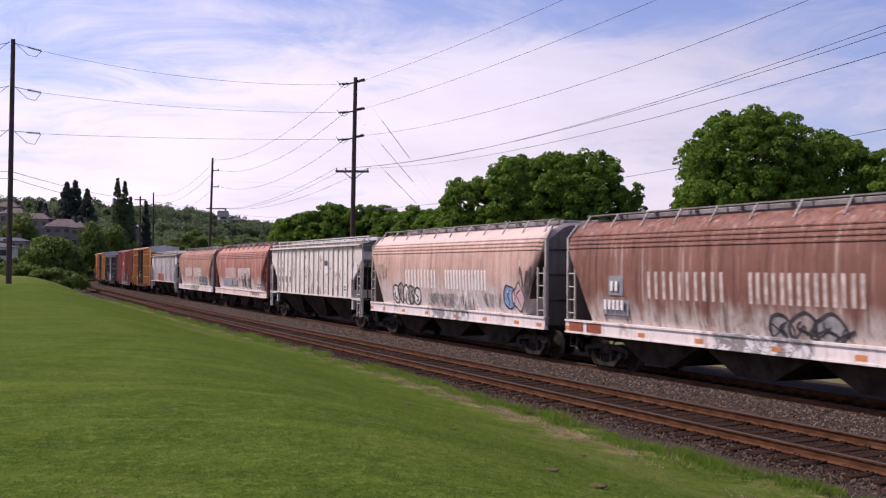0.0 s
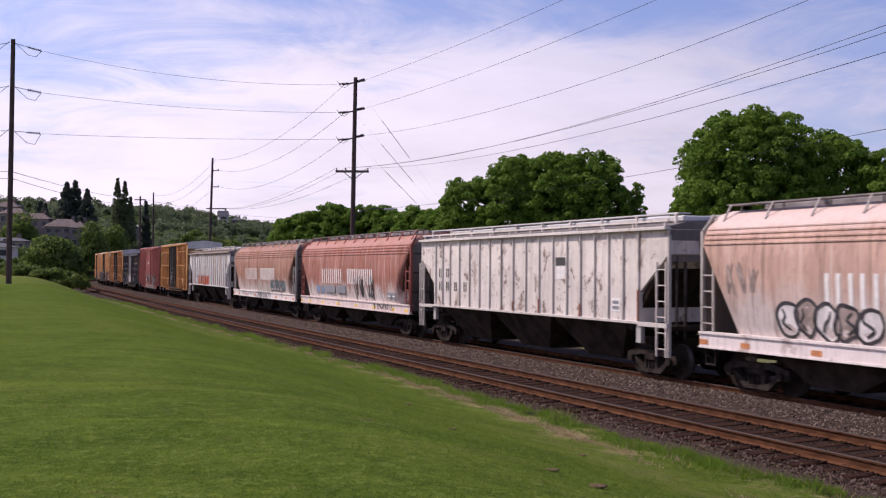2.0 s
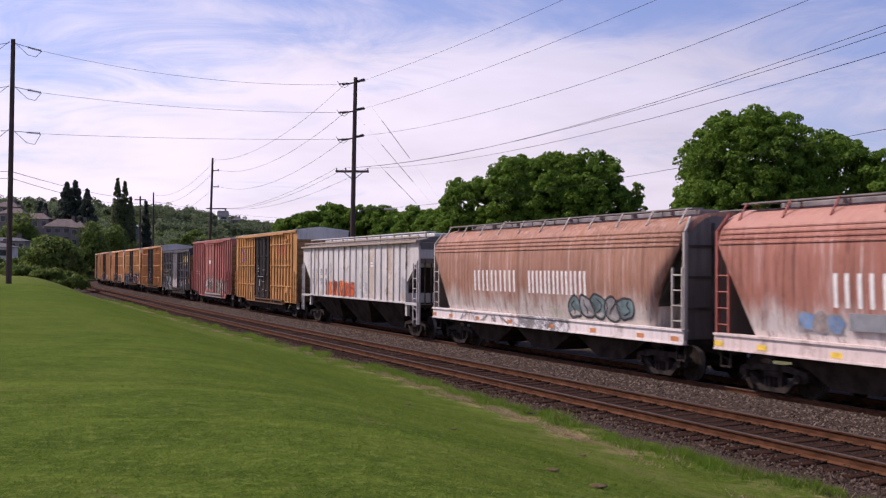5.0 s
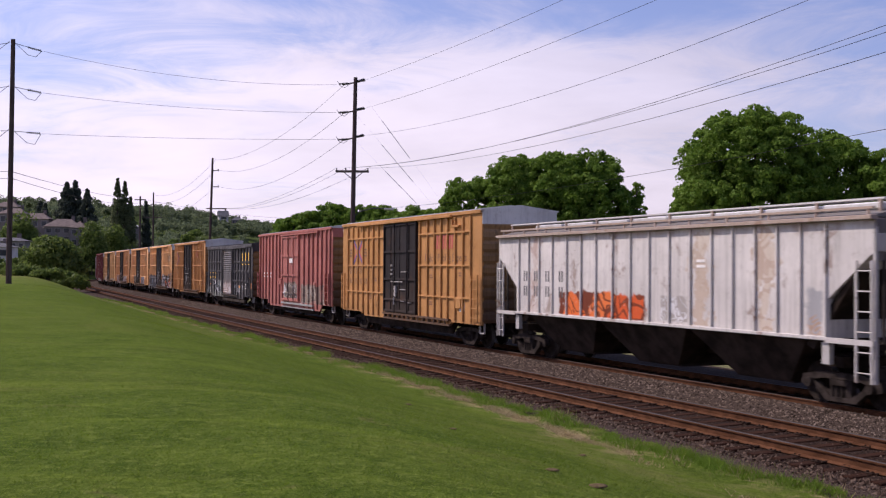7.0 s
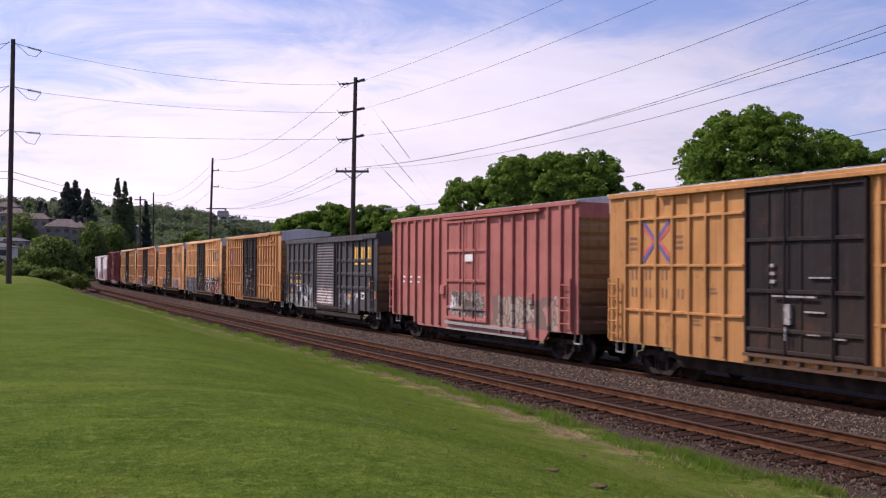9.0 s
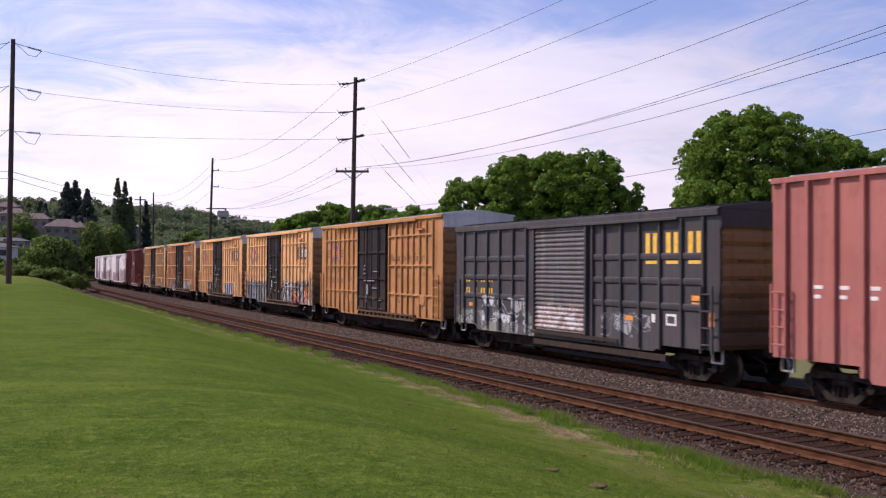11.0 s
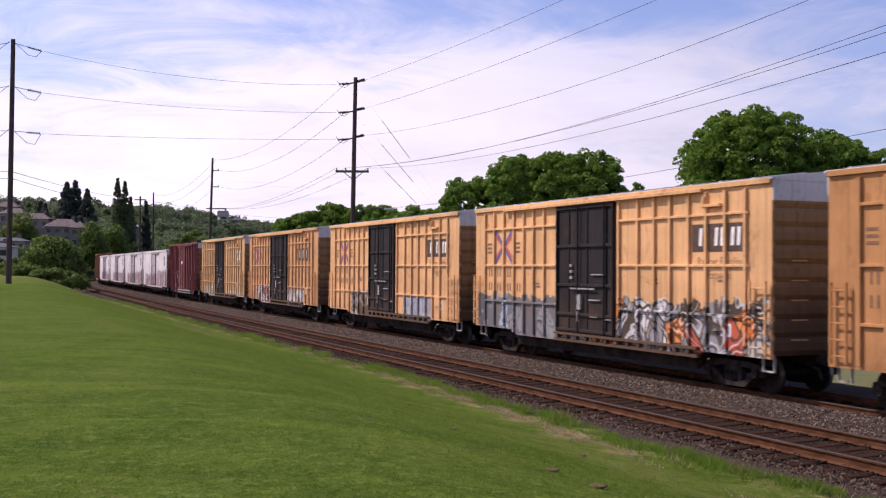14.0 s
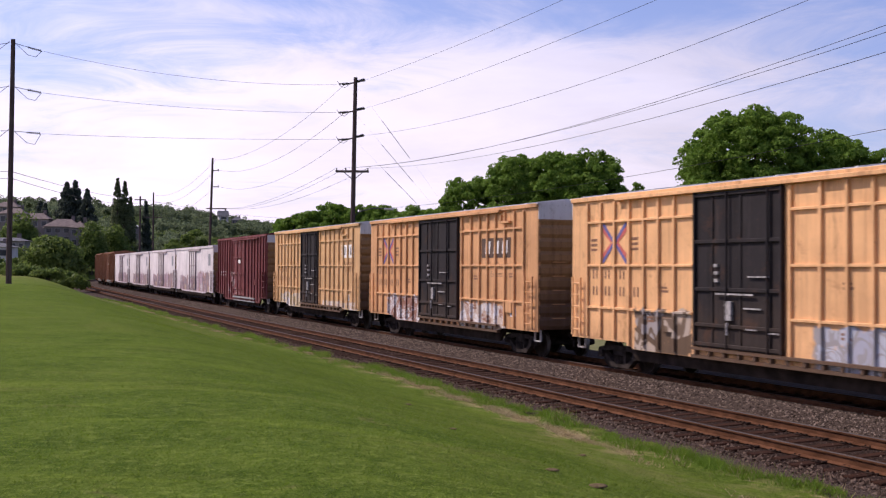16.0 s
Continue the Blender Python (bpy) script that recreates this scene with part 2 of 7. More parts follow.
# ======== materials of the place ========
def grass_material():
    m = Mat("mown_grass", 1.0)
    m.b.inputs["Specular IOR Level"].default_value = 0.03
    big, mid, fine = m.noise(0.09, 4, 0.6), m.noise((0.9, 0.9, 0.9), 5, 0.65), m.noise(14, 4, 0.7)
    tuft = m.noise(3.2, 4, 0.7)
    c = m.mix(m.range(mid, 0.3, 0.7), (0.037, 0.068, 0.006), (0.087, 0.131, 0.016))
    c = m.mix(m.range(big, 0.42, 0.68, 0, 0.6), c, (0.102, 0.137, 0.020))
    c = m.mix(m.range(tuft, 0.52, 0.72, 0, 0.7), c, (0.031, 0.060, 0.005))
    c = m.mix(m.range(fine, 0.45, 0.70, 0, 0.6), c, (0.108, 0.154, 0.028))
    c = m.mix(m.range(m.noise(0.42, 5, 0.65, 0.4), 0.5, 0.68, 0, 0.55), c, (0.037, 0.075, 0.006))
    # yellowed and lush patches left by mowing
    c = m.mix(m.range(m.noise((0.184, 0.449, 0.321), 4, 0.6, 0.8), 0.55, 0.72, 0, 0.55), c, (0.140, 0.152, 0.036))
    c = m.mix(m.range(m.noise((0.30, 1.1, 1.0), 5, 0.7, 0.5), 0.49, 0.66, 0, 0.55), c, (0.130, 0.184, 0.021))
    c = m.mix(m.range(m.noise((0.8, 0.8, 0.8), 5, 0.75, 0.6), 0.62, 0.72, 0, 0.55), c, (0.155, 0.126, 0.054))
    # fine grain paints lit single blades and dark roots into the colour
    grain = m.noise((52, 52, 30), 4, 0.7)
    c = m.mix(m.range(grain, 0.50, 0.66, 0, 0.55), c, (0.172, 0.215, 0.046))
    c = m.mix(m.range(grain, 0.48, 0.34, 0, 0.38), c, (0.023, 0.045, 0.004))
    # tufts a hand wide, some pale, some deep green
    clump = m.noise((7.5, 7.5, 5), 4, 0.65, 0.6)
    c = m.mix(m.range(clump, 0.53, 0.66, 0, 0.55), c, (0.160, 0.205, 0.040))
    c = m.mix(m.range(clump, 0.46, 0.34, 0, 0.5), c, (0.030, 0.064, 0.005))
    dry = m.n.new("ShaderNodeAttribute")
    dry.attribute_name = "dry"
    f = m.math("MULTIPLY", dry.outputs["Fac"], m.range(m.noise(1.6, 5, 0.7), 0.42, 0.54))
    c = m.mix(f, c, (0.34, 0.255, 0.14))
    yard = m.n.new("ShaderNodeAttribute")
    yard.attribute_name = "yard"
    c = m.mix(m.math("MULTIPLY", yard.outputs["Fac"], m.range(m.noise(2.1, 5, 0.7), 0.3, 0.6, 0.6, 1.0)), c, (0.165, 0.155, 0.085))
    far = m.n.new("ShaderNodeAttribute")
    far.attribute_name = "far"
    wild = m.mix(m.range(m.noise(0.06, 6, 0.7), 0.3, 0.7), (0.030, 0.050, 0.012), (0.075, 0.098, 0.028))
    c = m.mix(far.outputs["Fac"], c, wild)
    m.color(c).bump(m.math("ADD", m.math("ADD", fine, m.math("MULTIPLY", grain, 0.5)), m.math("MULTIPLY", tuft, 0.8)), 0.7, 0.06)
    return m.m


def gravel_material(name, lo, hi):
    m = Mat(name, 0.95)
    cell = m.voronoi(27.0, "Color")
    edge = m.voronoi(27.0, "Distance")
    c = m.mix(cell, lo, hi)
    c = m.mix(m.range(m.noise(0.8, 4), 0.4, 0.7, 0, 0.45), c, (0.050, 0.034, 0.027))
    m.color(c).bump(edge, 0.9, 0.05)
    return m.m


def stone_material(name="ballast_stone", k=1.0):
    m = Mat(name, 0.9)
    r = m.island()
    c = m.ramp(r, [(p, (a * k, b * k ** 1.2, d * k ** 1.35)) for p, (a, b, d) in ((0.0, (0.019, 0.0135, 0.011)), (0.35, (0.058, 0.042, 0.034)), (0.7, (0.112, 0.083, 0.068)), (1.0, (0.205, 0.160, 0.133)))])
    m.color(c).bump(m.noise(40, 3), 0.3, 0.01)
    return m.m


def rail_material():
    m = Mat("rusty_rail", 0.75, 0.2)
    n = m.noise((3, 3, 9), 5, 0.65)
    m.color(m.mix(m.range(n, 0.3, 0.7), (0.062, 0.027, 0.014), (0.125, 0.056, 0.030))).bump(m.noise(30, 3), 0.15, 0.005)
    return m.m


def steel_material():
    m = Mat("worn_rail_head", 0.62, 0.15)
    m.color(m.mix(m.noise((0.8, 0.8, 6), 4), (0.026, 0.017, 0.014), (0.058, 0.040, 0.034)))
    return m.m


def tie_material():
    m = Mat("weathered_tie", 0.95)
    r = m.obrand()
    grain = m.noise((14, 1.2, 14), 5, 0.7)
    c = m.mix(m.range(grain, 0.3, 0.72), (0.016, 0.0075, 0.005), (0.052, 0.025, 0.0165))
    c = m.mix(m.math("MULTIPLY", r, 0.5), c, (0.034, 0.018, 0.013))
    m.color(c).bump(grain, 0.6, 0.02)
    return m.m


def wood_pole_material():
    m = Mat("pole_wood", 0.9)
    g = m.noise((9, 9, 0.5), 5, 0.65)
    c = m.mix(m.range(g, 0.3, 0.7), (0.050, 0.034, 0.032), (0.118, 0.085, 0.078))
    m.color(c).bump(g, 0.5, 0.02)
    return m.m


def leaf_material(name, dark, mid, light, trans=0.25):
    m = Mat(name, 0.55)
    c = m.ramp(m.island(), [(0.0, dark), (0.5, mid), (1.0, light)])
    c = m.mix(m.range(m.noise(0.5, 3), 0.35, 0.65, 0, 0.5), c, mid)
    m.color(c)
    m.b.inputs["Specular IOR Level"].default_value = 0.08
    tr = m.n.new("ShaderNodeBsdfTranslucent")
    m.l.new(c, tr.inputs[0])
    mx = m.n.new("ShaderNodeMixShader")
    mx.inputs[0].default_value = trans
    m.l.new(m.b.outputs[0], mx.inputs[1]), m.l.new(tr.outputs[0], mx.inputs[2])
    m.l.new(mx.outputs[0], m.n["Material Output"].inputs[0])
    return m.m


M_GRASS = grass_material()
M_BALLAST = gravel_material("ballast_bed", (0.034, 0.024, 0.020), (0.100, 0.075, 0.061))
M_OLD_BALLAST = gravel_material("old_ballast", (0.014, 0.0085, 0.007), (0.044, 0.027, 0.021))
M_STONE = stone_material()
M_RAIL, M_HEAD = rail_material(), steel_material()
M_SPIKE = plain("spike_iron", (0.026, 0.016, 0.012), 0.8, vary=0.4, scale=9)
M_TIE, M_POLE = tie_material(), wood_pole_material()
M_BARK = plain("bark", (0.10, 0.085, 0.07), 0.95, vary=0.4, scale=6)
M_WIRE = plain("wire", (0.07, 0.065, 0.07), 0.6, 0.3)
M_INSUL = plain("insulator", (0.055, 0.05, 0.055), 0.4)
M_CROSSARM = plain("crossarm_wood", (0.12, 0.095, 0.08), 0.9, vary=0.35, scale=8)
M_LEAF = leaf_material("maple_leaves", (0.062, 0.128, 0.016), (0.126, 0.218, 0.030), (0.205, 0.300, 0.058), 0.40)
# Pale, bluish green: the distance haze is put into the leaf colour.
M_LEAF_FAR = leaf_material("hazy_hill_leaves", (0.105, 0.138, 0.078), (0.140, 0.178, 0.096), (0.175, 0.214, 0.116), 0.6)
M_LEAF_BUSH = leaf_material("bush_leaves", (0.070, 0.108, 0.026), (0.116, 0.170, 0.040), (0.175, 0.220, 0.062), 0.48)
# Needles are lifted and greyed for the same haze.
M_NEEDLE = leaf_material("hazy_needles", (0.056, 0.072, 0.058), (0.086, 0.108, 0.084), (0.125, 0.148, 0.108), 0.45)
M_BLADE = leaf_material("grass_blades", (0.080, 0.134, 0.011), (0.124, 0.190, 0.020), (0.180, 0.246, 0.046), 0.64)
M_DRY = leaf_material("dry_grass", (0.22, 0.165, 0.08), (0.33, 0.26, 0.14), (0.44, 0.36, 0.21), 0.2)


# ======== the ground ========
def spaced(lo, hi, a, b, fine, growth=1.16):
    """Coordinates with fine steps between a and b and growing ones outside."""
    mid = list(np.arange(a, b + fine / 2, fine))
    left, s, x = [], fine, a
    while x > lo:
        s *= growth
        x -= s
        left.append(max(x, lo))
    right, s, x = [], fine, mid[-1]
    while x < hi:
        s *= growth
        x += s
        right.append(min(x, hi))
    return np.array(left[::-1] + mid + right)


def make_ground():
    xs, ys = spaced(-2600, 2600, -46, 16, 0.7, 1.1), spaced(-900, 3000, 0, 112, 0.8, 1.08)
    gx, gy = np.meshgrid(xs, ys)
    gz = ground_z(gx, gy)
    nx, ny = len(xs), len(ys)
    verts = np.stack([gx.ravel(), gy.ravel(), gz.ravel()], 1)
    i = np.arange(nx - 1)[None, :] + nx * np.arange(ny - 1)[:, None]
    faces = np.stack([i, i + 1, i + 1 + nx, i + nx], -1).reshape(-1, 4)
    me = from_arrays("ground", verts, faces, M_GRASS, True)
    u, o = line_coords(verts[:, 0], verts[:, 1])
    far_edge = edge(u)
    so, much = straw_line(u)
    strip = 1.3 * much * np.exp(-((o - so - 0.06 * np.sin(u * 2.1)) / 0.22) ** 2) + 0.8 * np.exp(-((o - 7.75) / 0.3) ** 2 - ((u + 28.5) / 1.3) ** 2)
    strip2 = 0.22 * np.exp(-((o - far_edge - 2.6) / 0.8) ** 2) * np.clip(np.sin(u * 0.17 + 0.4), 0, 1)
    strip3 = 1.0 * np.exp(-((u - 80) / 20) ** 2) * step(o, far_edge - 0.5, far_edge + 1.5)
    yard = 0.9 * step(-o, 4.5, 6.5) * (1 - step(-o, 30, 45))
    dry = np.clip(strip + strip2 + strip3, 0, 1) * (u < 120)
    me.attributes.new("dry", "FLOAT", "POINT").data.foreach_set("value", dry.astype(np.float32))
    me.attributes.new("yard", "FLOAT", "POINT").data.foreach_set("value", yard.astype(np.float32))
    far = np.maximum(step(verts[:, 1], 138, 175), step(-o, 35, 50))
    me.attributes.new("far", "FLOAT", "POINT").data.foreach_set("value", far.astype(np.float32))
    tagged(new("ground", me), "mown green lawn sloping down to the railway", "ground", kind="structure")


make_ground()


def strip_mesh(us, prof):
    """A skin along the line with the profile of (o, z) pairs."""
    rows = []
    for u in us:
        for o, z in prof:
            x, y = on_line(u, o)
            rows.append((float(x), float(y), z))
    n = len(prof)
    faces = [(a * n + k, a * n + k + 1, (a + 1) * n + k + 1, (a + 1) * n + k) for a in range(len(us) - 1) for k in range(n - 1)]
    return rows, faces


def make_ballast():
    us = list(np.arange(-60, 340, 2.0))
    prof = [(-7.0, -0.9), (-5.0, -0.36), (-2.2, -0.18), (-1.3, -0.19), (0.62, -0.19), (0.9, -0.10), (1.2, -0.075), (1.9, -0.10), (2.6, -0.23), (3.2, -0.22), (3.7, -0.155), (6.2, -0.16), (6.6, -0.19), (7.3, -0.42)]
    v, f = strip_mesh(us, prof)
    # the shoulder widens where the lawn draws back
    n = len(prof)
    for k, u in enumerate(us):
        for j, widen in ((n - 2, 1.0), (n - 1, 1.0)):
            p = spot(u, prof[j][0] + widen * float(edge(u) - EDGE), prof[j][1])
            v[k * n + j] = tuple(p)
    tagged(new("ballast_bed", from_arrays("ballast_bed", v, f, M_BALLAST, True)), "grey-brown crushed stone bed under two tracks", "ballast", kind="structure")


def make_old_ballast():
    us = list(np.arange(-60, 340, 2.0))
    v, f = strip_mesh(us, [(3.5, -0.20), (3.72, -0.070), (5.0, -0.092), (5.8, -0.122), (6.15, -0.145), (6.34, -0.180)])
    tagged(new("old_ballast", from_arrays("old_ballast", v, f, M_OLD_BALLAST, True)), "rust-stained old ballast under the near track", "ballast", kind="structure")


make_ballast()
make_old_ballast()
RAIL_PROFILE = [(-0.07, -0.17), (0.07, -0.17), (0.065, -0.155), (0.012, -0.135), (0.010, -0.045), (0.034, -0.035), (0.036, -0.008), (0.028, 0.0), (-0.028, 0.0), (-0.036, -0.008), (-0.034, -0.035), (-0.010, -0.045), (-0.012, -0.135), (-0.065, -0.155)]


def make_rail(parent, o, z, u_a, u_b):
    bm = bmesh.new()
    secs = [[tuple(spot(u, o + a, z + b)) for a, b in RAIL_PROFILE] for u in np.arange(u_a, u_b + 0.1, 3.0)]
    rings = sweep(bm, secs, True, True)
    bm.faces.ensure_lookup_table()
    bmesh.ops.recalc_face_normals(bm, faces=bm.faces)
    me = bpy.data.meshes.new("rail")
    for f in bm.faces:
        if f.normal.z > 0.55 and f.calc_center_median().z > z - 0.012:
            f.material_index = 1
    bm.to_mesh(me)
    bm.free()
    me.materials.append(M_RAIL), me.materials.append(M_HEAD)
    rail = new("rail", me)
    rail.parent = parent


def tie_mesh():
    bm = bmesh.new()
    box(bm, -0.115, 0.115, -1.3, 1.3, -0.16, 0.0)
    return finish(bm, M_TIE, bevel=0.012)


def plate_mesh():
    bm = bmesh.new()
    for y in (-0.7535, 0.7535):
        box(bm, -0.09, 0.09, y - 0.16, y + 0.16, 0.0, 0.014)
        for sx, sy in ((-0.05, -0.11), (0.05, -0.11), (-0.05, 0.10), (0.05, 0.10)):
            box(bm, sx - 0.014, sx + 0.014, y + sy - 0.016, y + sy + 0.016, 0.012, 0.034)
        box(bm, -0.15, -0.11, y - 0.09, y + 0.09, -0.01, 0.025)
    return finish(bm, M_TIE)


def make_track(name, label, o, z, u_a, u_pieces, u_b, cant=0.0):
    track = thing(name, label, "railway track", kind="structure")
    for side in (-0.7535, 0.7535):
        make_rail(track, o + side, z - cant * (1 if side > 0 else -1), u_a, u_b)
    tie, plate = tie_mesh(), plate_mesh()
    rng = random.Random(int(o * 10) + 3)
    u = float(u_a)
    while u < u_pieces:
        th = float(heading(u)) + rng.uniform(-0.02, 0.02)
        x, y = on_line(u, o + rng.uniform(-0.07, 0.07))
        m = Matrix.Translation((float(x), float(y), z - 0.172 + rng.uniform(-0.008, 0.004))) @ Matrix.Rotation(th, 4, "Z") @ Matrix.Rotation(-cant / 0.7535, 4, "X")
        part("tie", tie, None, track, at=m)
        u += 0.52 + rng.uniform(-0.03, 0.03)
    # the far ties in one piece
    verts, faces = [], []
    while u < u_b:
        th, c = float(heading(u)), spot(u, o, z - 0.172)
        a, b = Vector((math.cos(th), math.sin(th), 0)) * 0.115, Vector((-math.sin(th), math.cos(th), 0)) * 1.3
        k = len(verts)
        dn = Vector((0, 0, 0.1))
        verts += [tuple(c + p) for p in (-a - b, a - b, a + b, -a + b, -a - b - dn, a - b - dn, a + b - dn, -a + b - dn)]
        faces += [(k, k + 1, k + 2, k + 3), (k, k + 4, k + 5, k + 1), (k + 1, k + 5, k + 6, k + 2), (k + 2, k + 6, k + 7, k + 3), (k + 3, k + 7, k + 4, k)]
        u += 0.52
    rest = new("ties", from_arrays("ties", verts, faces, M_TIE))
    rest.parent = track
    rest["kind"] = "stuff"
    # plates and spikes along the nearest stretch
    pv, pf = [], []
    base = [v.co.copy() for v in plate.vertices]
    polys = [tuple(p.vertices) for p in plate.polygons]
    u = float(u_a)
    for ob in [c for c in track.children if c.name.startswith("tie") and not c.name.startswith("ties")][:150]:
        k = len(pv)
        pv += [tuple(ob.matrix_basis @ v) for v in base]
        pf += [tuple(i + k for i in p) for p in polys]
    plates = new("tie_plates", from_arrays("tie_plates", pv, pf, M_SPIKE))
    plates.parent = track
    plates["kind"] = "stuff"
    return track


TRACKS = [("track_near", "rusty rails on weathered wooden ties beside the lawn", NEAR, RAIL_NEAR, -50, 96, 330, CANT),
          ("track_far", "railway track that the freight train runs on", 0.0, 0.0, -50, 40, 420)]


# ======== poles and wires ========
def wire_points(a, b, sag, n=24):
    a, b = Vector(a), Vector(b)
    return [a.lerp(b, k / n) - Vector((0, 0, 4 * sag * (k / n) * (1 - k / n))) for k in range(n + 1)]


def wire(name, a, b, sag, r, label, n=24):
    pts = wire_points(a, b, sag, n)
    bm = bmesh.new()
    secs = []
    r *= 0.6
    d = (Vector(b) - Vector(a)).normalized()
    side = d.cross(Vector((0, 0, 1))).normalized()
    up = side.cross(d)
    for p in pts:
        secs.append([p + side * (r * math.cos(t)) + up * (r * math.sin(t)) for t in (0.5, 2.6, 4.7)])
    sweep(bm, secs, True, True)
    return tagged(new(name, finish(bm, M_WIRE)), label, "power line", "wires of the pole line")
for row in TRACKS:
    make_track(*row)


# ======== freight cars ========
# Car space: x forward, y away from the lawn, z up from the rail head; the side seen is at negative y.
BLK, WHT, GRY, PALE = (0.03, 0.03, 0.03), (0.62, 0.62, 0.64), (0.24, 0.25, 0.27), (0.50, 0.44, 0.38)


def car_paint(name, top, low=None, fade=(1.6, 2.6), streak=0.35, rust=0.25, tags=(), rough=0.5, seed=0.0, spots=None, grime=0.35, crown=None):
    m = Mat(name, rough)
    m.b.inputs["Specular IOR Level"].default_value = 0.12
    ax = m.axis()
    low = low or tuple(c * 0.85 for c in top)
    c = m.mix(m.range(m.noise((0.35, 0.35, 0.6), 4, 0.6), 0.3, 0.7), tuple(k * 0.86 for k in top), tuple(min(1, k * 1.12) for k in top))
    wob = m.math("MULTIPLY", m.math("SUBTRACT", m.noise((2.2, 2.2, 0.7), 4, 0.6), 0.5), 1.6)
    c = m.mix(m.range(m.math("ADD", ax[2], wob), fade[1], fade[0]), c, low)
    run = m.noise((5.5 + seed, 5.5, 0.22), 5, 0.65)
    c = m.mix(m.range(run, 0.49, 0.68, 0, streak), c, tuple(k * 0.38 for k in top))
    c = m.mix(m.range(run, 0.46, 0.25, 0, streak * 0.7), c, tuple(min(1, k * 1.3 + 0.06) for k in low))
    r = m.noise((1.3, 1.3, 0.9), 7, 0.72, 0.4)
    c = m.mix(m.range(r, 0.55, 0.66, 0, rust), c, (0.155, 0.070, 0.036))
    fine = m.noise((17 + seed, 17, 0.4), 5, 0.7)
    c = m.mix(m.range(fine, 0.54, 0.70, 0, min(0.75, streak * 1.3)), c, tuple(k * 0.3 + 0.012 for k in top))
    fleck = m.noise((8, 8, 8), 6, 0.8)
    c = m.mix(m.range(fleck, 0.60, 0.68, 0, 0.3 + 0.6 * rust), c, (0.105, 0.055, 0.034))
    if spots:
        c = m.mix(m.range(m.noise((2.0, 2.0, 1.7), 6, 0.72, 0.5), 0.555, 0.62, 0, 0.85), c, spots)
    # tint along the top: rust on ribbed cars, painted sunlight on rounded ones
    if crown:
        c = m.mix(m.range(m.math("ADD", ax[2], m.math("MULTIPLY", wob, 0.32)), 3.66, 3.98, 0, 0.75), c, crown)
    near = m.range(ax[1], 0.0, -0.05)
    for x0, x1, z0, z1, cols, size, keep in tags:
        edge = m.math("MULTIPLY", m.math("SUBTRACT", m.noise((2.3, 2.3, 2.3), 3, 0.6), 0.5), 0.75 * (z1 - z0))
        f = m.math("MULTIPLY", m.range(m.math("ADD", ax[0], edge), x0, x0 + 0.12), m.range(m.math("ADD", ax[0], edge), x1, x1 - 0.12))
        f = m.math("MULTIPLY", f, m.range(m.math("ADD", ax[2], edge), z1, z1 - 0.06))
        f = m.math("MULTIPLY", f, m.math("MULTIPLY", m.range(ax[2], z0, z0 + 0.04), near))
        cell = m.voronoi((1 / size, 0.6 / size, 0.75 / size), "Color")
        line = m.voronoi((1 / size, 0.6 / size, 0.75 / size), "Distance", "DISTANCE_TO_EDGE")
        n = m.n.new("ShaderNodeValToRGB")
        n.color_ramp.interpolation = "CONSTANT"
        el = n.color_ramp.elements
        while len(el) < len(cols):
            el.new(0.5)
        for k, (e, col) in enumerate(zip(el, cols)):
            e.position, e.color = (0.18 + 0.64 * k / len(cols)) if k else 0.0, (*col, 1)
        m.l.new(cell, n.inputs[0])
        g = m.mix(m.range(line, 0.05, 0.03), n.outputs[0], cols[-1])
        hand = m.noise((0.85 / size, 0.6 / size, 0.8 / size), 1, 0.4, 1.3)
        for level in (0.40, 0.55):
            stroke = m.math("ABSOLUTE", m.math("SUBTRACT", hand, level))
            g = m.mix(m.range(stroke, 0.034, 0.020, 0, 0.9), g, cols[-1])
        halo = m.math("ABSOLUTE", m.math("SUBTRACT", hand, 0.475))
        if WHT in cols:
            g = m.mix(m.range(halo, 0.022, 0.010, 0, 0.75), g, WHT)
        worn = m.range(m.noise((2.6, 2.6, 2.6), 5, 0.7), 0.74, 0.60, 1 - keep, keep)
        c = m.mix(m.math("MULTIPLY", f, worn), c, g)
    dust = m.noise((9, 9, 5), 5, 0.7)
    c = m.mix(m.range(dust, 0.52, 0.8, 0, grime), c, (0.10, 0.075, 0.058))
    m.color(c).rough(m.range(r, 0.4, 0.7, rough - 0.05, 0.88)).bump(m.math("ADD", dust, m.math("MULTIPLY", run, 0.5)), 0.12, 0.01)
    return m.m


M_UNDER = plain("underframe_black", (0.030, 0.022, 0.018), 0.9, vary=0.45, scale=2.0)
M_TRUCK = plain("truck_iron", (0.034, 0.027, 0.024), 0.88, 0.0, vary=0.45, scale=5.0)
M_WHEEL = plain("wheel_steel", (0.027, 0.021, 0.018), 0.8, 0.1, vary=0.35, scale=6.0)
M_TREAD = plain("wheel_tread", (0.20, 0.19, 0.185), 0.4, 0.7, vary=0.2)
M_GALV = car_paint("galvanised_roof", (0.56, 0.55, 0.545), (0.46, 0.455, 0.45), streak=0.2, rust=0.3, rough=0.5)
M_LADDER = car_paint("ladder_paint", (0.50, 0.48, 0.46), streak=0.2, rust=0.5)
# Slope sheets and end braces are coloured dark for the recess shade.
M_SHADE_DARK = plain("shaded_slope_sheet", (0.070, 0.060, 0.056), 0.88, vary=0.5, scale=1.5)
# Box car ends: grime plus their shade, painted darker towards the bottom.
M_END_SHADED = car_paint("grimy_shaded_end", (0.30, 0.18, 0.09), (0.12, 0.076, 0.05), (1.4, 3.0), 0.5, 0.3)
